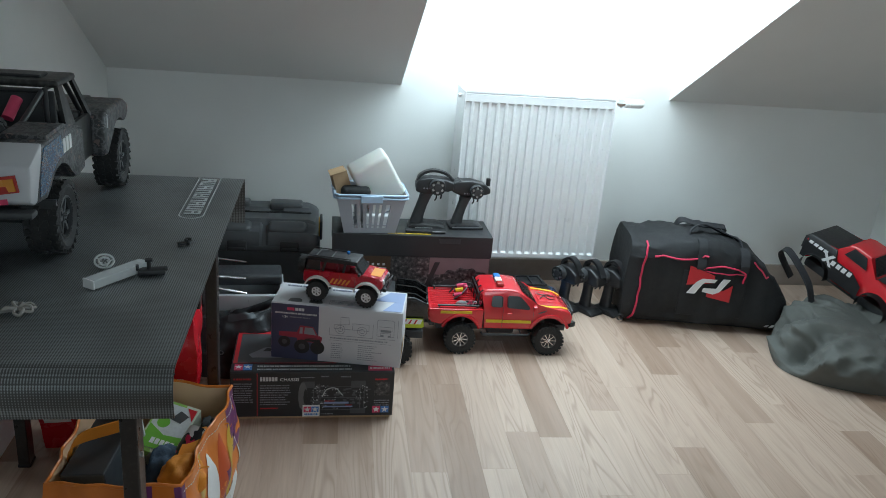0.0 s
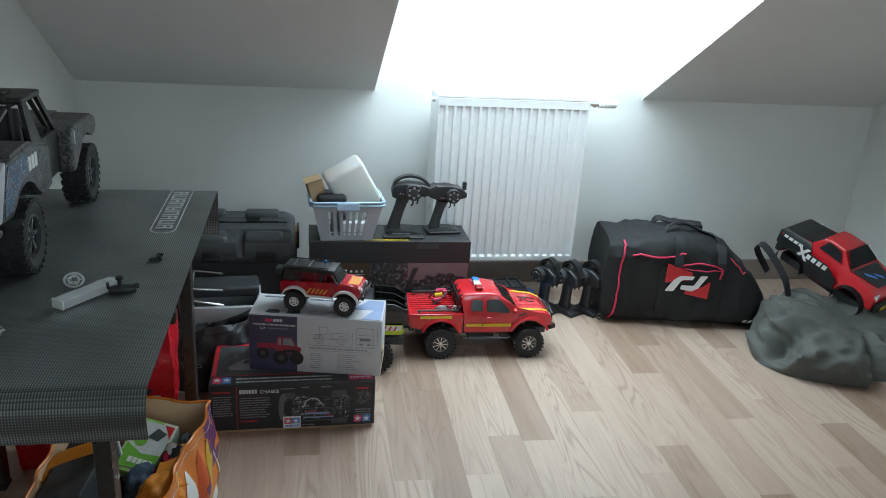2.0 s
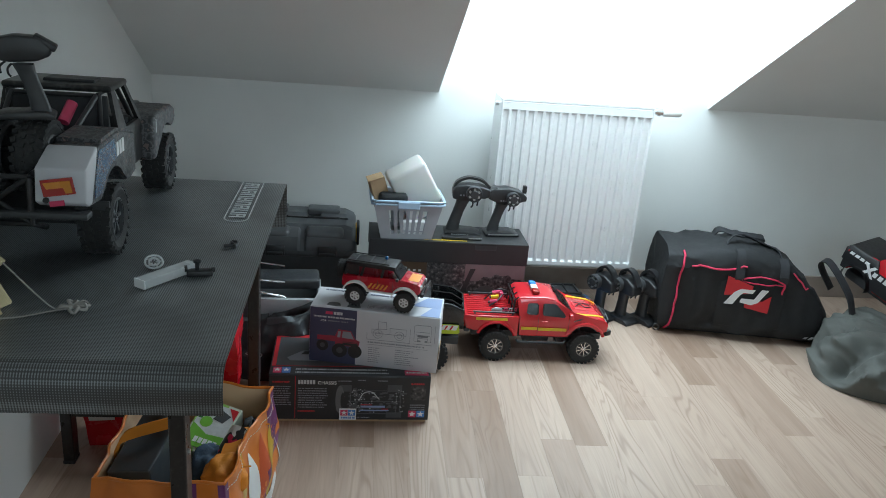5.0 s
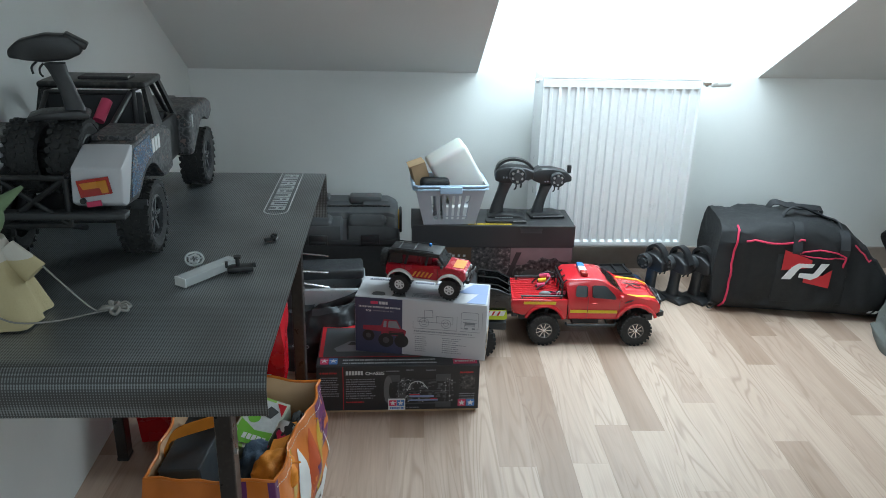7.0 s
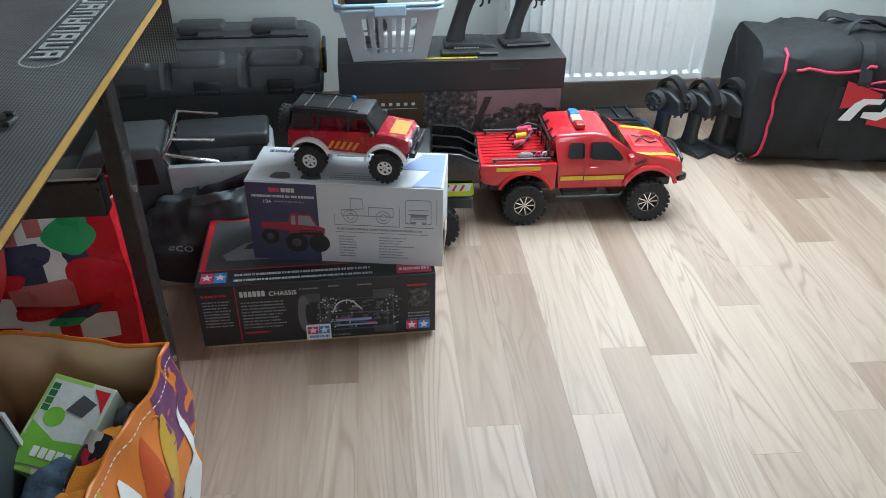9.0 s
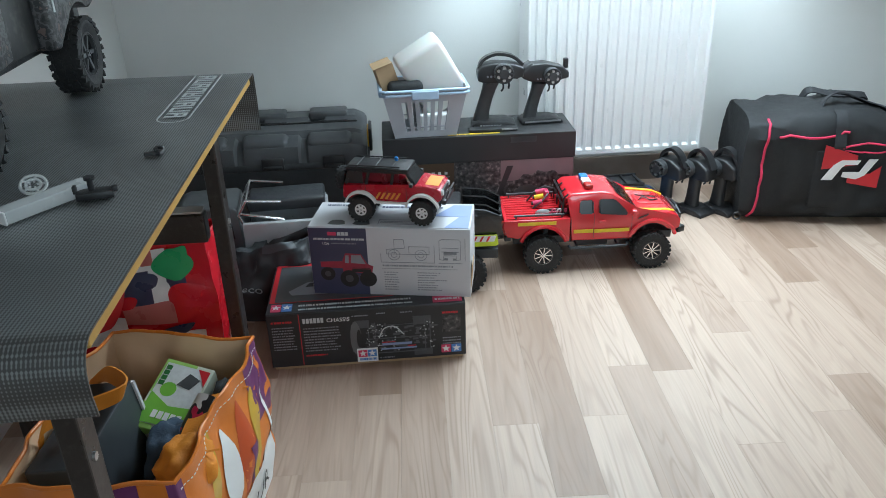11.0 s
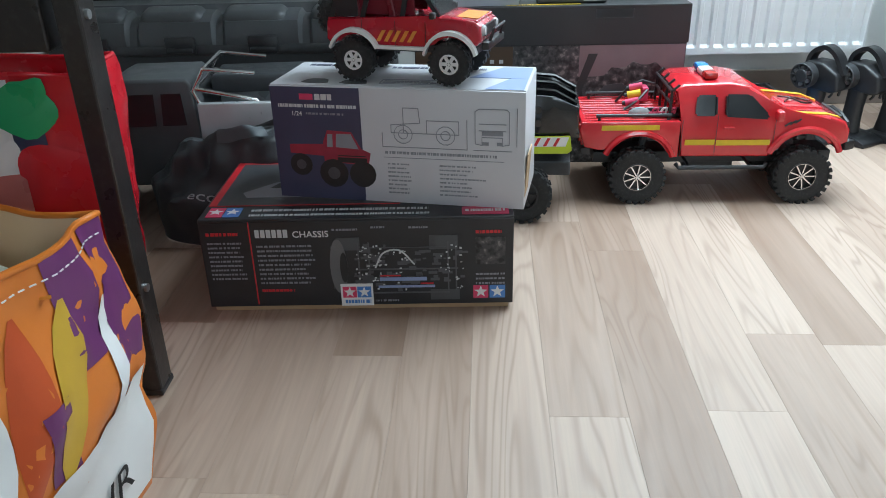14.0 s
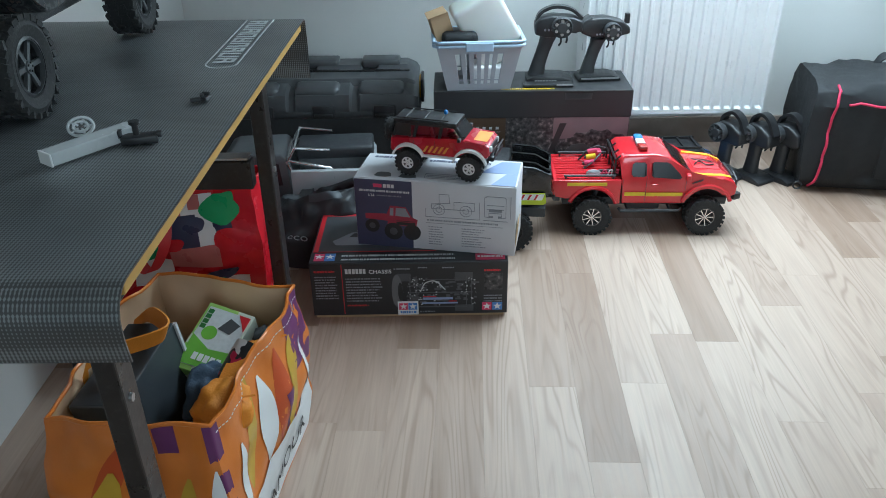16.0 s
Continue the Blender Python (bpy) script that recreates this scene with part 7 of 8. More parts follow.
    box(bm, (0.0, 0, 0.092), (0.62, 0.15, 0.022), bevel=0.004)
    box(bm, (-0.02, 0, 0.115), (0.20, 0.18, 0.03), bevel=0.006)
    box(bm, (-0.412, 0, 0.128), (0.03, 0.30, 0.012), bevel=0.004)
    rod(bm, (xr, -0.13, R), (xr, 0.13, R), 0.014)
    for s in (-1, 1):
        rod(bm, (xr, s * 0.10, R), (-0.05, s * 0.06, 0.095), 0.008)
        rod(bm, (xr - 0.03, s * 0.09, R), (xr + 0.02, s * 0.06, 0.20), 0.012)
        rod(bm, (xf, s * 0.11, R), (xf, s * 0.05, 0.090), 0.010)
        rod(bm, (xf, s * 0.10, R + 0.01), (xf - 0.02, s * 0.055, 0.20), 0.012)
        box(bm, (-0.30, s * 0.12, 0.085), (0.006, 0.06, 0.07))
    box(bm, (0.345, 0, 0.13), (0.03, 0.20, 0.06), bevel=0.010)
    part("chassis", bm, BLACKPL2, t, smooth=40)
    part("shock_reservoir", rod(bmesh.new(), (-0.165, -0.035, 0.235), (-0.135, -0.045, 0.268), 0.011), PINKINK, t, "pink-red clip", smooth=40)
    for x in (xr, xf):
        for s in (-1, 1):
            wheel(t, (x, s * 0.124, R), R, 0.058, 0.040, CHARCOAL, 24, 6, s, rows=4)
    for s in (-1, 1):
        sp = wheel(t, (-0.300, s * 0.036, 0.200), 0.066, 0.056, 0.038, CHARCOAL, 24, 6, s, rows=4)
        sp.rotation_euler = (0, 0, 0)
    return t


desert_truck()
txb = transmitter("radio_transmitter", pose(-0.700, 1.612, 0.9905, 0, 0, 196), "small black radio transmitter standing on the desert truck's spare wheels", "bench", "radio transmitters")
txb.scale = (0.66, 0.66, 0.66)


def doll():
    """A plain soft figure in a cream robe: one mesh."""
    bm = bmesh.new()

    def robe(u, v):
        th = 2 * math.pi * u
        r = 0.072 - 0.040 * v + 0.006 * math.sin(5 * th) * (1 - v) + 0.004 * math.sin(11 * th + 1) * (1 - v)
        return Vector((r * 1.15 * math.cos(th), r * math.sin(th), 0.001 + 0.130 * v))

    sheet(bm, robe, 48, 12, True)
    b = bmesh.new()
    bmesh.ops.create_uvsphere(b, u_segments=20, v_segments=12, radius=0.042, matrix=Matrix.Translation((0, 0, 0.165)))
    for s in (-1, 1):
        rod(b, (s * 0.032, 0, 0.178), (s * 0.072, 0.005, 0.204), 0.013, 12, 0.003)
        rod(b, (s * 0.035, -0.01, 0.115), (s * 0.070, -0.03, 0.075), 0.016, 12, 0.020)
    join(bm, b)
    bmesh.ops.holes_fill(bm, edges=[e for e in bm.edges if e.is_boundary], sides=60)
    ob = part("soft_doll", bm, DOLLMAT, None, smooth=60)
    ob.matrix_world = pose(-0.752, 1.375, MZ, 0, 0, 25)
    tagged(ob, "plain green and cream soft doll sitting on the bench", "doll")


def doll_material():
    m = mat("doll_cloth", (0.54, 0.45, 0.28), 0.9, var=0.12, bump=0.5, bscale=300)
    n, l = m.node_tree.nodes, m.node_tree.links
    p = n["Principled BSDF"]
    co, sp, cr = n.new("ShaderNodeTexCoord"), n.new("ShaderNodeSeparateXYZ"), n.new("ShaderNodeValToRGB")
    l.new(co.outputs["Object"], sp.inputs[0])
    l.new(sp.outputs[2], cr.inputs[0])
    cr.color_ramp.interpolation = "CONSTANT"
    cr.color_ramp.elements[0].color = (0.54, 0.45, 0.26, 1)
    cr.color_ramp.elements[1].position, cr.color_ramp.elements[1].color = 0.135, (0.19, 0.27, 0.15, 1)
    e = cr.color_ramp.elements.new(0.100)
    e.color = (0.62, 0.58, 0.52, 1)
    l.new(cr.outputs[0], p.inputs["Base Color"])
    return m


DOLLMAT = doll_material()
doll()


def bench_bits():
    c = thing("neck_cord", pose(-0.60, 1.385, MZ), "thin grey cord tied in a bow on the mat", "cord")
    bm = bmesh.new()
    tube(bm, smooth_line([(-0.085, 0.0, 0.105), (-0.03, 0.0, 0.040), (0.0, 0.005, 0.006), (0.018, 0.012, 0.003)], 7), 0.0014, 6)
    tube(bm, smooth_line([(-0.15, -0.06, 0.055), (-0.10, -0.065, 0.020), (-0.05, -0.03, 0.003), (0.0, 0.0, 0.003), (0.02, 0.01, 0.003)], 7), 0.0014, 6)
    part("strand", bm, CORD, c, smooth=60)
    bm = bmesh.new()
    for a in (20, 110, 200, 290, 340):
        d = Vector((math.cos(radians(a)), math.sin(radians(a)), 0))
        e = Vector((-d.y, d.x, 0))
        o = Vector((0.028, 0.014, 0.004))
        tube(bm, smooth_line([o, o + d * 0.016 + e * 0.007 + Vector((0, 0, 0.006)), o + d * 0.024, o + d * 0.015 - e * 0.007 + Vector((0, 0, 0.003)), o], 6), 0.0026, 6)
    part("bow", bm, CORD, c, smooth=60)
    p = thing("clear_strip_box", pose(-0.455, 1.545, MZ, 0, 0, 54), "long clear plastic strip box lying on the mat", "box")
    bm = bmesh.new()
    box(bm, (0, 0, 0.0085), (0.122, 0.026, 0.016), bevel=0.0015)
    part("body", bm, CLEAR, p)
    part("end_cap", bx((-0.0615, 0, 0.0085), (0.003, 0.027, 0.017), bevel=0.001), WPLASTIC, p)
    q = thing("hub_ring", pose(-0.492, 1.603, MZ + 0.009, 30, 0, 20), "small clear plastic ring part on the mat", "model part")
    bm = bmesh.new()
    for r in (0.016, 0.009):
        tube(bm, [(r * math.cos(2 * math.pi * k / 28), r * math.sin(2 * math.pi * k / 28), 0) for k in range(29)], 0.0022, 6)
    for k in range(5):
        a = 2 * math.pi * k / 5
        rod(bm, (0.004 * math.cos(a), 0.004 * math.sin(a), 0), (0.016 * math.cos(a), 0.016 * math.sin(a), 0), 0.0016, 6)
    part("ring", bm, CLEAR, q, smooth=50)
    d = thing("servo_mount", pose(-0.402, 1.568, MZ, 0, 0, 12), "small black plastic bracket on the mat", "model part")
    bm = bmesh.new()
    box(bm, (0, 0, 0.005), (0.046, 0.022, 0.010), bevel=0.002)
    box(bm, (-0.024, 0.004, 0.012), (0.006, 0.012, 0.010), bevel=0.0015)
    box(bm, (0.024, -0.002, 0.010), (0.008, 0.010, 0.007), bevel=0.0015)
    part("bracket", bm, BLACKPL, d, smooth=40)
    part("screw", rod(rod(bmesh.new(), (-0.004, 0.002, 0.010), (-0.004, 0.002, 0.024), 0.004, 10), (-0.004, 0.002, 0.024), (-0.004, 0.002, 0.028), 0.007, 10), BLACKPL, d, smooth=40)
    for x, y, a in ((-0.372, 1.725, 20), (-0.360, 1.732, 80)):
        e = thing("body_clip", pose(x, y, MZ, 0, 0, a), "tiny black model clip on the mat", "model part", "loose clips")
        bm = bmesh.new()
        box(bm, (0, 0, 0.003), (0.020, 0.008, 0.006), bevel=0.0015)
        box(bm, (0.008, 0.004, 0.005), (0.006, 0.012, 0.009), bevel=0.0015)
        part("clip", bm, BLACKPL, e)


bench_bits()


# ---- bags below the bench ----
BAGPLAIN = mat("orange_bag_skin", (0.66, 0.185, 0.024), 0.34, var=0.16, scale=14, bump=0.6, bscale=26)
BAGREDPL = mat("red_bag_skin", (0.58, 0.012, 0.024), 0.26, var=0.10, scale=14, bump=0.7, bscale=22)
PURPLE = mat("purple_bag_print", (0.14, 0.030, 0.13), 0.36, var=0.1)
MUSTARD = mat("mustard_bag_print", (0.55, 0.34, 0.03), 0.36, var=0.12)
DEEPOR = mat("deep_orange_bag_print", (0.52, 0.075, 0.015), 0.36, var=0.1)
NAVYPR = mat("navy_bag_print", (0.035, 0.042, 0.095), 0.32, var=0.1)
ROSE = mat("rose_bag_print", (0.50, 0.15, 0.14), 0.32, var=0.1)
GREENPR = mat("green_bag_print", (0.02, 0.36, 0.13), 0.32, var=0.1)


def bag_shell(name, m, label, W, D, H, seed, crumple, outer, lining, group=""):
    """An open carrier bag with soft walls: outer skin, lining and hem."""
    t = thing(name, m, label, "bag", group)

    def ring(u, k):
        # rounded rectangle, u round, k scale
        a = u * 4
        i = int(a) % 4
        f = a - int(a)
        c = [(-1, -1), (1, -1), (1, 1), (-1, 1)]
        x = c[i][0] + (c[(i + 1) % 4][0] - c[i][0]) * f
        y = c[i][1] + (c[(i + 1) % 4][1] - c[i][1]) * f
        return x * W / 2 * k, y * D / 2 * k

    def f(u, v, inset=0.0):
        k = 0.93 + 0.07 * v
        x, y = ring(u, k - inset)
        z = H * v
        p = Vector((x * 9 + seed, y * 9, z * 8))
        w = (noise.noise(p) * 0.022 + noise.noise(p * 2.4) * 0.009) * crumple * min(1, v * 2.5) * (1 if v < 0.97 else 0.9)
        bulge = 0.014 * math.sin(math.pi * v) * crumple
        d = Vector((x / W, y / D, 0)).normalized()
        z += noise.noise(Vector((x * 7 + seed, y * 7, 3))) * 0.016 * crumple * v
        return Vector((x, y, max(0.001 + inset, z))) + d * (w + bulge) * (1 if v > 0.02 else 0)

    bm = sheet(bmesh.new(), f, 96, 26, True)
    bmesh.ops.holes_fill(bm, edges=[e for e in bm.edges if e.is_boundary and e.verts[0].co.z < 0.02], sides=200)
    part("outer_skin", bm, outer, t, smooth=45)
    bm = sheet(bmesh.new(), lambda u, v: f(u, 0.02 + 0.98 * v, 0.018), 96, 20, True)
    part("lining", bm, lining, t, smooth=45)
    bm = bmesh.new()
    tube(bm, [f(k / 96, 1.0, 0.009) for k in range(96)] + [f(0, 1.0, 0.009)], 0.0035, 6)
    part("hem", bm, outer, t, smooth=60)
    return t, f


def wrapped(name, parent, text, size, place, material):
    """Lettering laid on a curved surface: place(along, up) gives the point for metres of text."""
    ob = lettering(name, parent, Matrix(), text, size, material, 0.0006)
    for v in ob.data.vertices:
        v.co = place(v.co.x, v.co.y) + Vector((0, 0, 0))
    return ob


def leaf(bm, f, a, b, w, o=0.003, n=8):
    """A printed leaf on a bag's side f(u, v) from a to b, w wide in the middle."""
    (ua, va), (ub, vb) = a, b
    d = math.hypot(ub - ua, vb - va)
    nu, nv = -(vb - va) / d, (ub - ua) / d

    def g(s, t):
        k = w * math.sin(math.pi * min(0.98, max(0.02, s))) ** 0.7 * (t - 0.5)
        p = f(ua + (ub - ua) * s + nu * k * 0.25, va + (vb - va) * s + nv * k)
        q = Vector((p.x, p.y, 0)).normalized()
        return p + q * o

    return sheet(bm, g, n, 3)


def quad(bm, f, u0, u1, v0, v1, o=0.003):
    return sheet(bm, lambda s, t: (lambda p: p + Vector((p.x, p.y, 0)).normalized() * o)(f(u0 + (u1 - u0) * s, v0 + (v1 - v0) * t)), 10, 6)


def orange_bag():
    t, f = bag_shell("carrier_bag", pose(-0.445, 1.662, 0, 0, 0, -7.5), "orange and purple printed shopping bag, open and full, below the bench", 0.268, 0.400, 0.335, 3, 1.2, BAGPLAIN, BAGIN)
    # white field with lettering along the lower edge of the side
    def on_side(a, b, o=0.0022):
        p = f(0.25 + 0.25 * a, b)
        return p + Vector((o, 0, 0))
    bm = sheet(bmesh.new(), lambda u, v: on_side(0.02 + 0.96 * u, (0.04 + (0.34 + 0.10 * u) * v)), 16, 6)
    part("white_field", bm, WHITE, t, "white printed band", smooth=45)
    wrapped("bag_lettering", t, "E D'AMOUR", 0.060, lambda x, y: on_side(0.05 + x / 0.385, 0.10 + y / 0.40 + x * 0.10, 0.0045), BLACKPL)
    for u0, u1, v0, v1 in ((0.235, 0.262, 0.0, 1.0), (0.470, 0.515, 0.45, 1.0), (0.165, 0.195, 0.84, 1.0), (0.60, 0.66, 0.5, 1.0), (0.425, 0.460, 0.66, 1.0), (0.385, 0.405, 0.44, 0.66)):
        part("purple_band", quad(bmesh.new(), f, u0, u1, v0, v1, 0.0009), PURPLE, t, smooth=45)
    for a, b, w in (((0.30, 0.45), (0.34, 0.95), 0.22), ((0.395, 0.42), (0.43, 0.88), 0.20), ((0.05, 0.15), (0.10, 0.75), 0.30), ((0.17, 0.20), (0.20, 0.72), 0.22)):
        part("yellow_leaf", leaf(bmesh.new(), f, a, b, w * 0.55, 0.0012), MUSTARD, t, smooth=45)
    for a, b, w in (((0.345, 0.42), (0.365, 0.86), 0.12), ((0.45, 0.40), (0.465, 0.80), 0.10), ((0.285, 0.42), (0.29, 0.78), 0.08), ((0.13, 0.25), (0.15, 0.60), 0.10), ((0.225, 0.40), (0.24, 0.78), 0.10)):
        part("white_leaf", leaf(bmesh.new(), f, a, b, w, 0.0018), WHITE, t, smooth=45)
    for a, b, w in (((0.37, 0.44), (0.40, 0.90), 0.10), ((0.07, 0.5), (0.12, 0.9), 0.12)):
        part("dark_orange_leaf", leaf(bmesh.new(), f, a, b, w, 0.0006), DEEPOR, t, smooth=45)
    bm = bmesh.new()
    for k in range(40):
        p, q = on_side(0.02 + 0.96 * k / 40, 0.95, 0.003), on_side(0.02 + 0.96 * (k + 0.55) / 40, 0.95, 0.003)
        tube(bm, [p, q], 0.0008, 4)
    tagged(part("stitching", bm, WHITE, t, "white stitched seam"), kind="stuff")
    for s in (-1, 1):
        bm = bmesh.new()
        ribbon(bm, smooth_line([(s * 0.132, -0.08, 0.30), (s * 0.105, -0.085, 0.355 - 0.026 * (s + 1)), (0.04 + s * 0.05, -0.03, 0.372 - 0.034 * (s + 1)), (s * 0.085 + 0.01, 0.05, 0.350 - 0.024 * (s + 1)), (s * 0.132, 0.08, 0.30)], 7), (0.4, 0, 0.9) if s < 0 else (1, 0, 0.25), 0.034, 0.003)
        part("carrying_handle", bm, ORANGECL, t, "orange webbing handle", smooth=50)
    # contents
    inv = pose(-0.445, 1.662, 0, 0, 0, -7.5)
    b = thing("electronics_box", inv @ pose(-0.050, -0.035, 0.08, 4, -6, 0), "dark grey box standing in the shopping bag", "box")
    part("body", bx((0, 0, 0.13), (0.085, 0.20, 0.24), bevel=0.003), mat("slate_carton", (0.045, 0.052, 0.060), 0.4), b)
    part("pale_edge", bx((0.0435, 0.098, 0.13), (0.006, 0.006, 0.238)), OFFWHITE, b)
    c = thing("charger_box", inv @ pose(0.012, 0.095, 0.240, 22, 10, -10), "green and silver printed charger carton in the shopping bag", "box")
    part("body", bx((0, 0, 0.02), (0.090, 0.135, 0.060), bevel=0.0015), GREENBOX, c)
    T = Matrix.Translation((0, 0, 0.0503))
    flat("silver_field", c, T, [(-0.040, -0.058, 0.040, 0.060)], PALEINK)
    shape("green_swoosh", c, T, [[(-0.040, 0.0), (0.0, -0.020), (0.040, -0.015), (0.040, -0.055), (-0.040, -0.058)], ring2(-0.015, 0.010, 0.014)], mat("leaf_green_print", (0.18, 0.46, 0.06), 0.35), 0.0012)
    flat("title_bars", c, T, [(-0.038, 0.015 + 0.0105 * k, -0.028, 0.0235 + 0.0105 * k) for k in range(4)], mat("dark_green_print", (0.03, 0.16, 0.04), 0.4), 0.0012)
    flat("maker_bars", c, T, [(-0.020 + 0.011 * k, -0.046, -0.0115 + 0.011 * k, -0.032) for k in range(5)], WHITE, 0.0018)
    shape("charger_picture", c, T, [[(-0.005, 0.022), (0.020, 0.018), (0.030, 0.040), (0.008, 0.048)]], CHARCOAL, 0.0018)
    shape("red_corner", c, T, [[(0.030, 0.045), (0.040, 0.030), (0.040, 0.060), (0.018, 0.060)]], REDINK, 0.0014)
    d = thing("camo_pouch", inv @ pose(0.088, 0.010, 0.225, 20, 0, -20), "red and black camouflage patterned pouch in the shopping bag", "pouch")
    part("body", rod(bmesh.new(), (0, -0.060, 0.035), (0, 0.060, 0.055), 0.032, 24), CAMO, d, smooth=50)
    d2 = thing("camo_pouch", inv @ pose(0.062, -0.085, 0.19, 10, 0, -14), "red and black camouflage patterned pouch in the shopping bag", "pouch")
    part("body", rod(bmesh.new(), (0, -0.05, 0.03), (0, 0.05, 0.04), 0.032, 24), CAMO, d2, smooth=50)

    def wad(name, m, label, s, material, seed):
        e = thing(name, m, label, "cloth")
        bm = bmesh.new()
        bmesh.ops.create_icosphere(bm, subdivisions=4, radius=1)
        for v in bm.verts:
            p = v.co.copy()
            k = 1 + 0.30 * noise.noise(p * 1.8 + Vector((seed, 0, 0))) + 0.12 * noise.noise(p * 5 + Vector((seed, 0, 0)))
            v.co = Vector((p.x * s[0] * k, p.y * s[1] * k, p.z * s[2] * k))
        part("cloth", bm, material, e, smooth=60)

    wad("blue_cloth", inv @ pose(0.040, -0.02, 0.24), "crumpled dark blue cloth in the shopping bag", (0.038, 0.055, 0.055), BLUECL, 2)
    wad("black_cloth", inv @ pose(0.110, 0.070, 0.235), "folded black cloth in the shopping bag", (0.030, 0.055, 0.075), NYLON, 5)
    wad("orange_cloth", inv @ pose(0.095, -0.085, 0.275), "crumpled orange cloth in the shopping bag", (0.045, 0.055, 0.045), ORANGECL, 8)
    wad("black_wrap", inv @ pose(-0.02, -0.125, 0.16), "black wrapping in the shopping bag", (0.085, 0.055, 0.08), BLACKPL2, 11)


orange_bag()


def red_bag():
    t, f = bag_shell("carrier_bag", pose(-0.617, 2.150, 0, 0, 0, 4), "glossy red shopping bag with green and white print below the bench", 0.405, 0.115, 0.405, 9, 0.9, BAGREDPL, BAGREDPL)
    # patches of the print: name, paint, across, up, lift
    for nm, m, a0, a1, v0, v1, o in (("rose_panel", ROSE, 0.44, 0.60, 0.87, 0.985, 0.0040), ("white_panel", WHITE, 0.60, 0.77, 0.87, 0.985, 0.0040), ("rose_panel", ROSE, 0.64, 0.70, 0.90, 0.985, 0.0050), ("navy_panel", NAVYPR, 0.48, 0.67, 0.69, 0.87, 0.0040), ("white_panel", WHITE, 0.67, 0.75, 0.69, 0.87, 0.0040), ("navy_panel", NAVYPR, 0.75, 0.85, 0.74, 0.88, 0.0040), ("rose_panel", ROSE, 0.52, 0.76, 0.57, 0.69, 0.0040), ("white_panel", WHITE, 0.32, 0.52, 0.46, 0.62, 0.0040), ("white_panel", WHITE, 0.52, 0.66, 0.40, 0.50, 0.0040), ("white_panel", WHITE, 0.74, 0.90, 0.36, 0.50, 0.0038), ("rose_panel", ROSE, 0.30, 0.48, 0.72, 0.88, 0.0040), ("navy_panel", NAVYPR, 0.14, 0.30, 0.56, 0.80, 0.0040), ("white_panel", WHITE, 0.04, 0.20, 0.20, 0.42, 0.0040)):
        part(nm, quad(bmesh.new(), f, a0 * 0.25, a1 * 0.25, v0, v1, o), m, t, smooth=45)
    for nm, m, a0, va, a1, vb, w, o in (("green_leaf", GREENPR, 0.73, 0.86, 0.86, 0.99, 0.13, 0.0078), ("green_leaf", GREENPR, 0.80, 0.80, 0.79, 0.98, 0.22, 0.0072), ("red_round", BAGREDPL, 0.75, 0.68, 0.97, 0.74, 0.20, 0.0066), ("red_round", BAGREDPL, 0.46, 0.74, 0.56, 0.68, 0.16, 0.0060), ("red_round", BAGREDPL, 0.52, 0.50, 0.66, 0.56, 0.12, 0.0060), ("navy_leaf", NAVYPR, 0.66, 0.49, 0.84, 0.55, 0.09, 0.0060), ("green_leaf", GREENPR, 0.62, 0.46, 0.76, 0.50, 0.07, 0.0072), ("navy_round", NAVYPR, 0.56, 0.86, 0.68, 0.78, 0.16, 0.0060), ("green_leaf", GREENPR, 0.34, 0.60, 0.46, 0.72, 0.14, 0.0066), ("white_leaf", WHITE, 0.70, 0.70, 0.74, 0.80, 0.07, 0.0066)):
        part(nm, leaf(bmesh.new(), f, (a0 * 0.25, va), (a1 * 0.25, vb), w, o), m, t, smooth=45)
    bm = bmesh.new()
    ribbon(bm, smooth_line([(-0.07, -0.080, 0.37), (-0.062, -0.100, 0.31), (-0.030, -0.112, 0.245), (0.010, -0.106, 0.30), (0.02, -0.084, 0.37)], 6), (1, 0.3, 0.2), 0.026, 0.002)
    part("carrying_handle", bm, REDINK, t, "red strap handle", smooth=50)
    inside = thing("white_wrapping", pose(-0.615, 2.165, 0.27, 0, 0, 4), "white plastic wrapping in the red bag", "wrapping")
    bm = bmesh.new()
    bmesh.ops.create_icosphere(bm, subdivisions=4, radius=1)
    for v in bm.verts:
        p = v.co.copy()
        k = 1 + 0.25 * noise.noise(p * 2.4) + 0.12 * noise.noise(p * 6)
        v.co = Vector((p.x * 0.085 * k, p.y * 0.05 * k, p.z * 0.10 * k))
    part("plastic", bm, WPLASTIC, inside, smooth=50)


red_bag()


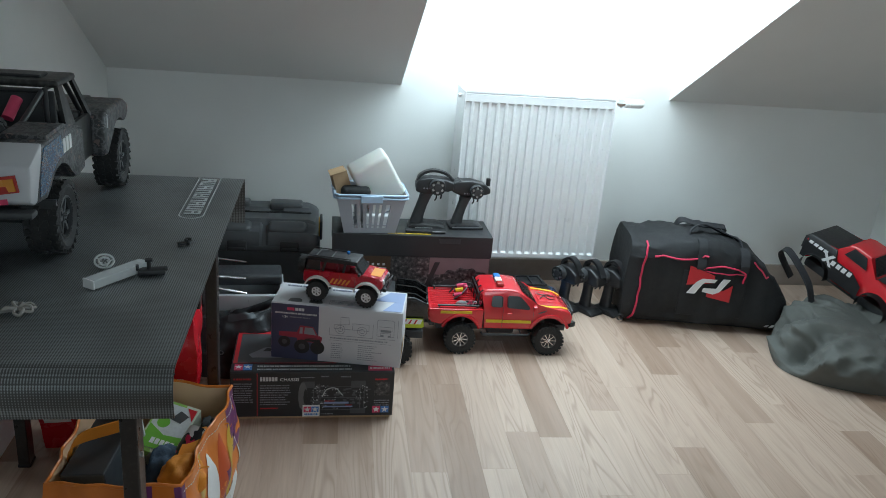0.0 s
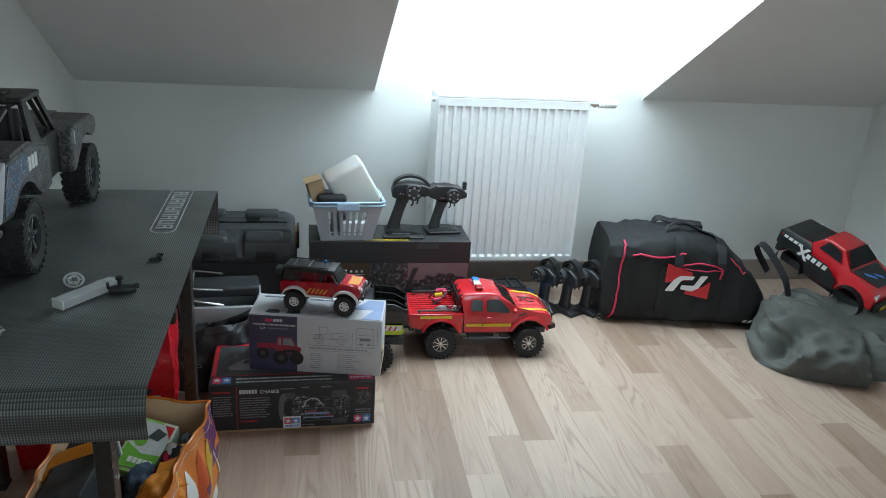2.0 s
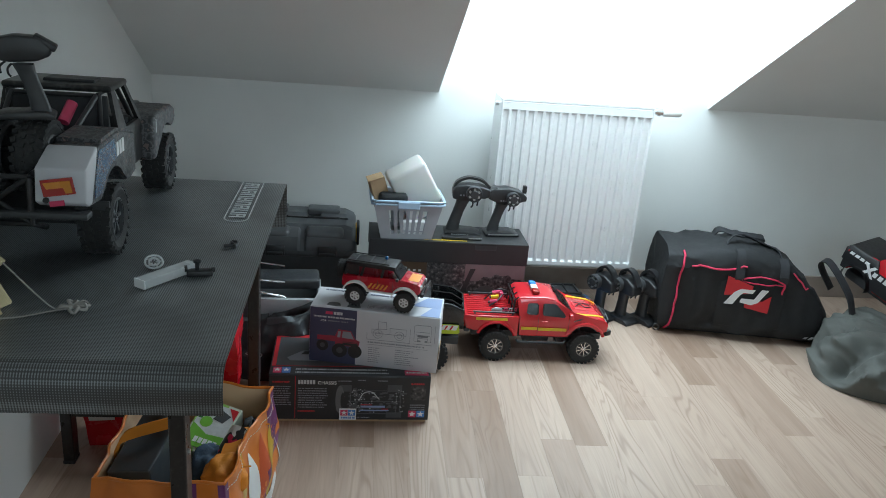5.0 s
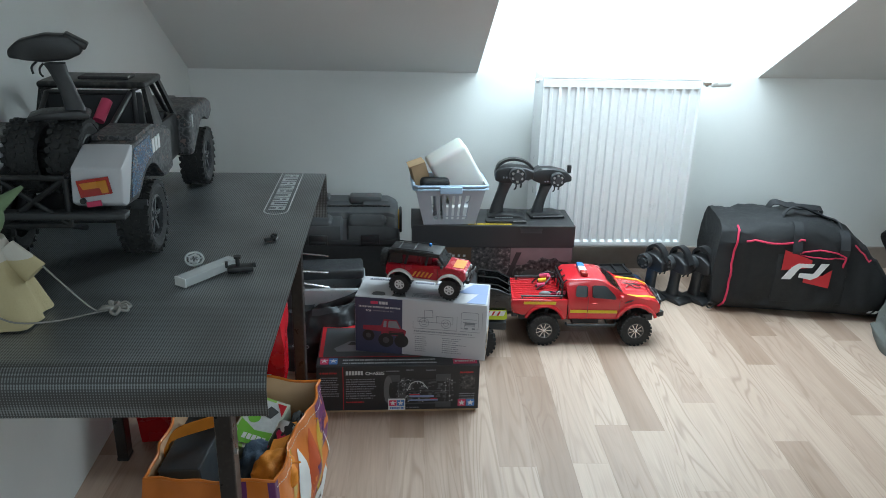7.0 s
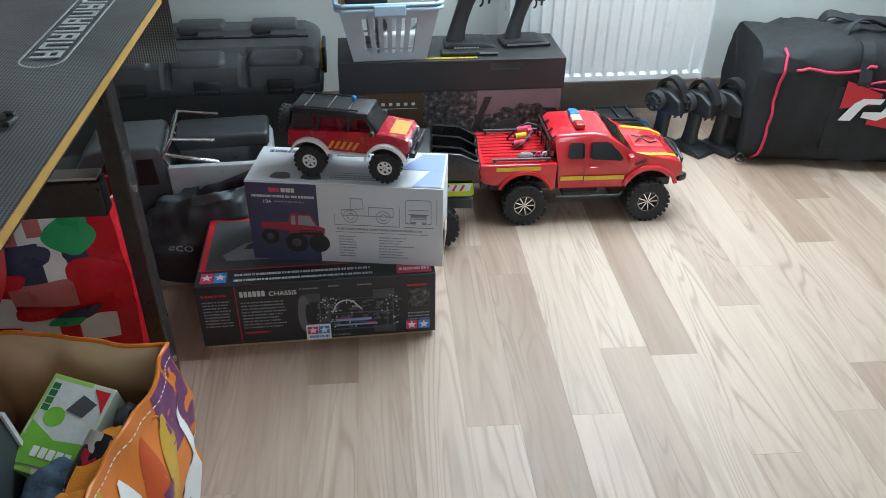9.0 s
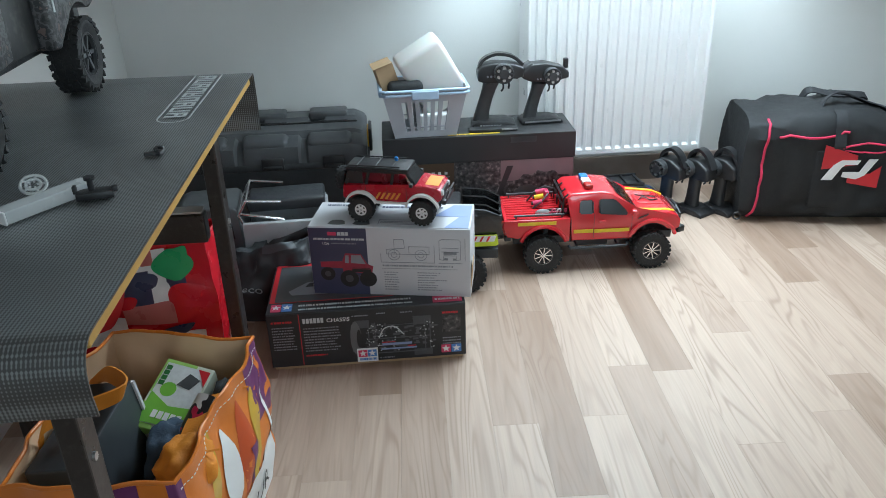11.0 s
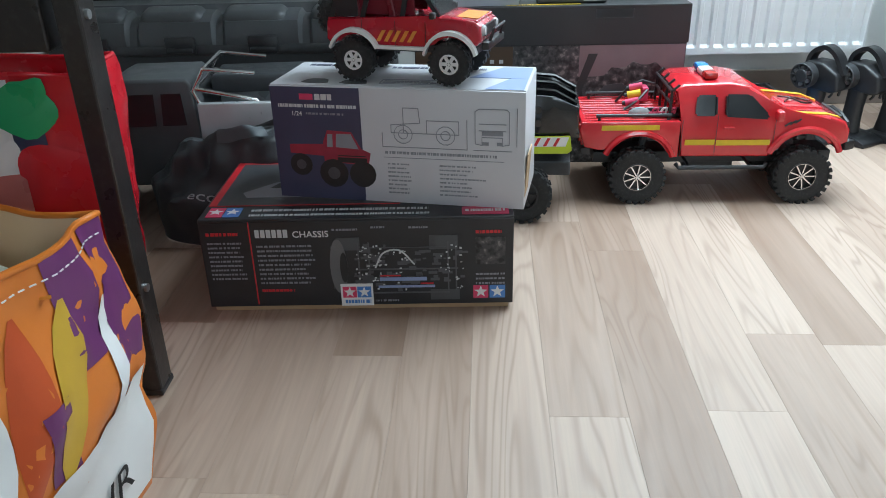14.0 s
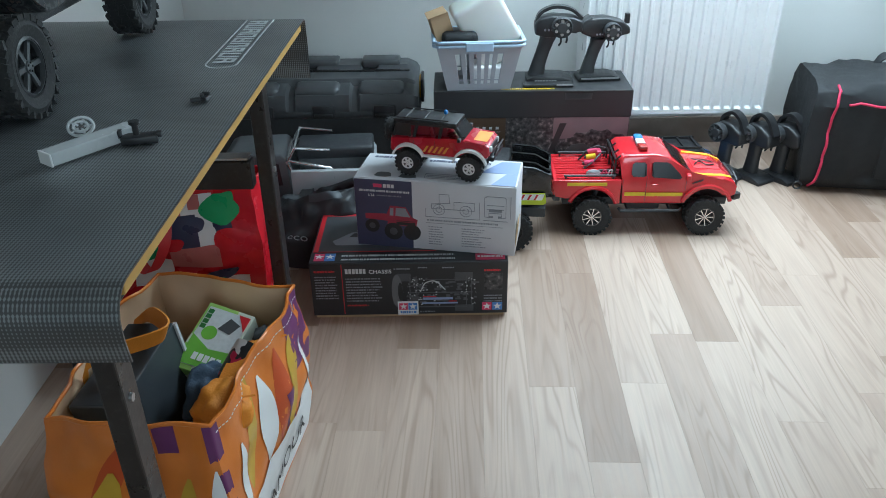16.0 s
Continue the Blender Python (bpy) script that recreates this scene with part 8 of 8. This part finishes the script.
def black_bag():
    t = thing("drawstring_bag", pose(-0.330, 2.535, 0, 0, 0, 5), "slack black nylon bag with grey lining behind the bench leg", "bag")

    def f(u, v):
        th = 2 * math.pi * u
        rx, ry = 0.185, 0.085
        zp = [0.0, 0.05, 0.12, 0.185, 0.215, 0.205, 0.17]
        rp = [1.0, 1.04, 0.98, 0.88, 0.70, 0.52, 0.42]
        k = v * 6
        i = min(5, int(k))
        q = k - i
        z = zp[i] + (zp[i + 1] - zp[i]) * q
        rr = rp[i] + (rp[i + 1] - rp[i]) * q
        x, y = rx * rr * math.cos(th), ry * rr * math.sin(th)
        p = Vector((x * 9, y * 9, z * 9))
        w = noise.noise(p) * 0.024 + noise.noise(p * 2.6) * 0.012 - abs(noise.noise(p * 1.5 + Vector((7, 3, 1)))) * 0.02
        w *= min(1, v * 4)
        return Vector((x + w * math.cos(th), y + w * math.sin(th), max(0.002, z * (1 + 0.10 * math.cos(th)) + w)))

    part("cloth", sheet(bmesh.new(), f, 110, 34, True), NYLON2, t, smooth=50)
    bm = sheet(bmesh.new(), lambda u, v: f(0.70 + 0.10 * u, 0.58 + 0.30 * v) + Vector((0, -0.006, 0.004)), 16, 12)
    part("grey_lining", bm, GREYCLOTH, t, "turned-out grey lining", smooth=50)
    wrapped("bag_lettering", t, "eco", 0.030, lambda x, y: f(0.655 + x * 1.05, 0.27 + y * 2.6) + Vector((-0.002, -0.004, 0)), PALEINK)


black_bag()
b = thing("dark_holdall", pose(-0.66, 2.38, 0, 0, 0, 10), "dark slack holdall on the floor below the bench", "bag")
bm = bmesh.new()
bmesh.ops.create_icosphere(bm, subdivisions=4, radius=1)
for v in bm.verts:
    p = v.co.copy()
    k = 1 + 0.2 * noise.noise(p * 2.0)
    v.co = Vector((p.x * 0.15 * k, p.y * 0.10 * k, max(-0.1, p.z * 0.13 * k)))
bm.transform(Matrix.Translation((0, 0, 0.101)))
part("cloth", bm, NYLON, b, smooth=60)


# ---- floor strips, each one a board ----
def boards():
    W, X, LEAN, rnd = 0.0993, 0.166, radians(-2.0), random.Random(11)
    joints = {-6: [2.17], -4: [1.807], -3: [2.083], 0: [1.952], 1: [1.730, 2.424], 3: [2.150], 4: [1.642], 5: [1.850], 6: [2.274], 8: [2.072], 9: [2.515], 10: [2.728], 11: [2.208, 2.845], 13: [1.937]}
    # tone of a strip that ends or begins at a joint: (column, nearer or farther side)
    tones = {(-3, 1): 0.05, (-3, -1): 0.62, (0, 1): 0.30, (0, -1): 0.75, (1, 1): 0.08, (1, -1): 0.42, (3, 1): 0.95, (3, -1): 0.35, (6, -1): 0.85, (6, 1): 0.50, (9, 1): 0.15, (9, -1): 0.75, (10, 1): 0.10, (-4, 1): 0.45, (-4, -1): 0.70, (-6, 1): 0.12, (11, -1): 0.80, (11, 1): 0.40, (5, -1): 0.70, (8, -1): 0.30, (8, 1): 0.72}
    turn = Matrix.Translation((0, 2, 0)) @ Matrix.Rotation(LEAN, 4, "Z") @ Matrix.Translation((0, -2, 0))
    cache = {}
    for i in range(-12, 25):
        x = X + i * W
        if x < X0 - 0.05 or x + W > X1 + 0.15:
            continue
        fixed = joints.get(i, [rnd.uniform(1.5, 2.6)])
        cuts = list(fixed)
        while cuts[-1] < Y1 + 0.1:
            cuts.append(cuts[-1] + rnd.choice((0.48, 0.60, 0.76, 0.90)))
        while cuts[0] > Y0 - 0.1:
            cuts.insert(0, cuts[0] - rnd.choice((0.48, 0.60, 0.76, 0.90)))
        for a, b in zip(cuts, cuts[1:]):
            tone = rnd.betavariate(1.6, 1.4)
            if a in fixed:
                tone = tones.get((i, 1), tone)
            elif b in fixed:
                tone = tones.get((i, -1), tone)
            a, b = max(a, Y0 - 0.1), min(b, Y1 + 0.08)
            if b - a < 0.01:
                continue
            key = round(b - a, 3)
            if key not in cache:
                bm = bx((W / 2, (b - a) / 2, -0.004), (W - 0.0002, b - a - 0.0002, 0.008))
                bmesh.ops.bevel(bm, geom=[e for e in bm.edges if all(v.co.z > -0.001 for v in e.verts)], offset=0.00015, segments=1, affect="EDGES")
                me = bpy.data.meshes.new("plank")
                bm.to_mesh(me)
                bm.free()
                me.materials.append(LAMINATE)
                cache[key] = me
            ob = new("plank", cache[key])
            ob.color = (tone, tone, tone, 1)
            ob.matrix_world = turn @ Matrix.Translation((x, a, 0))
            ob.parent = fl


boards()
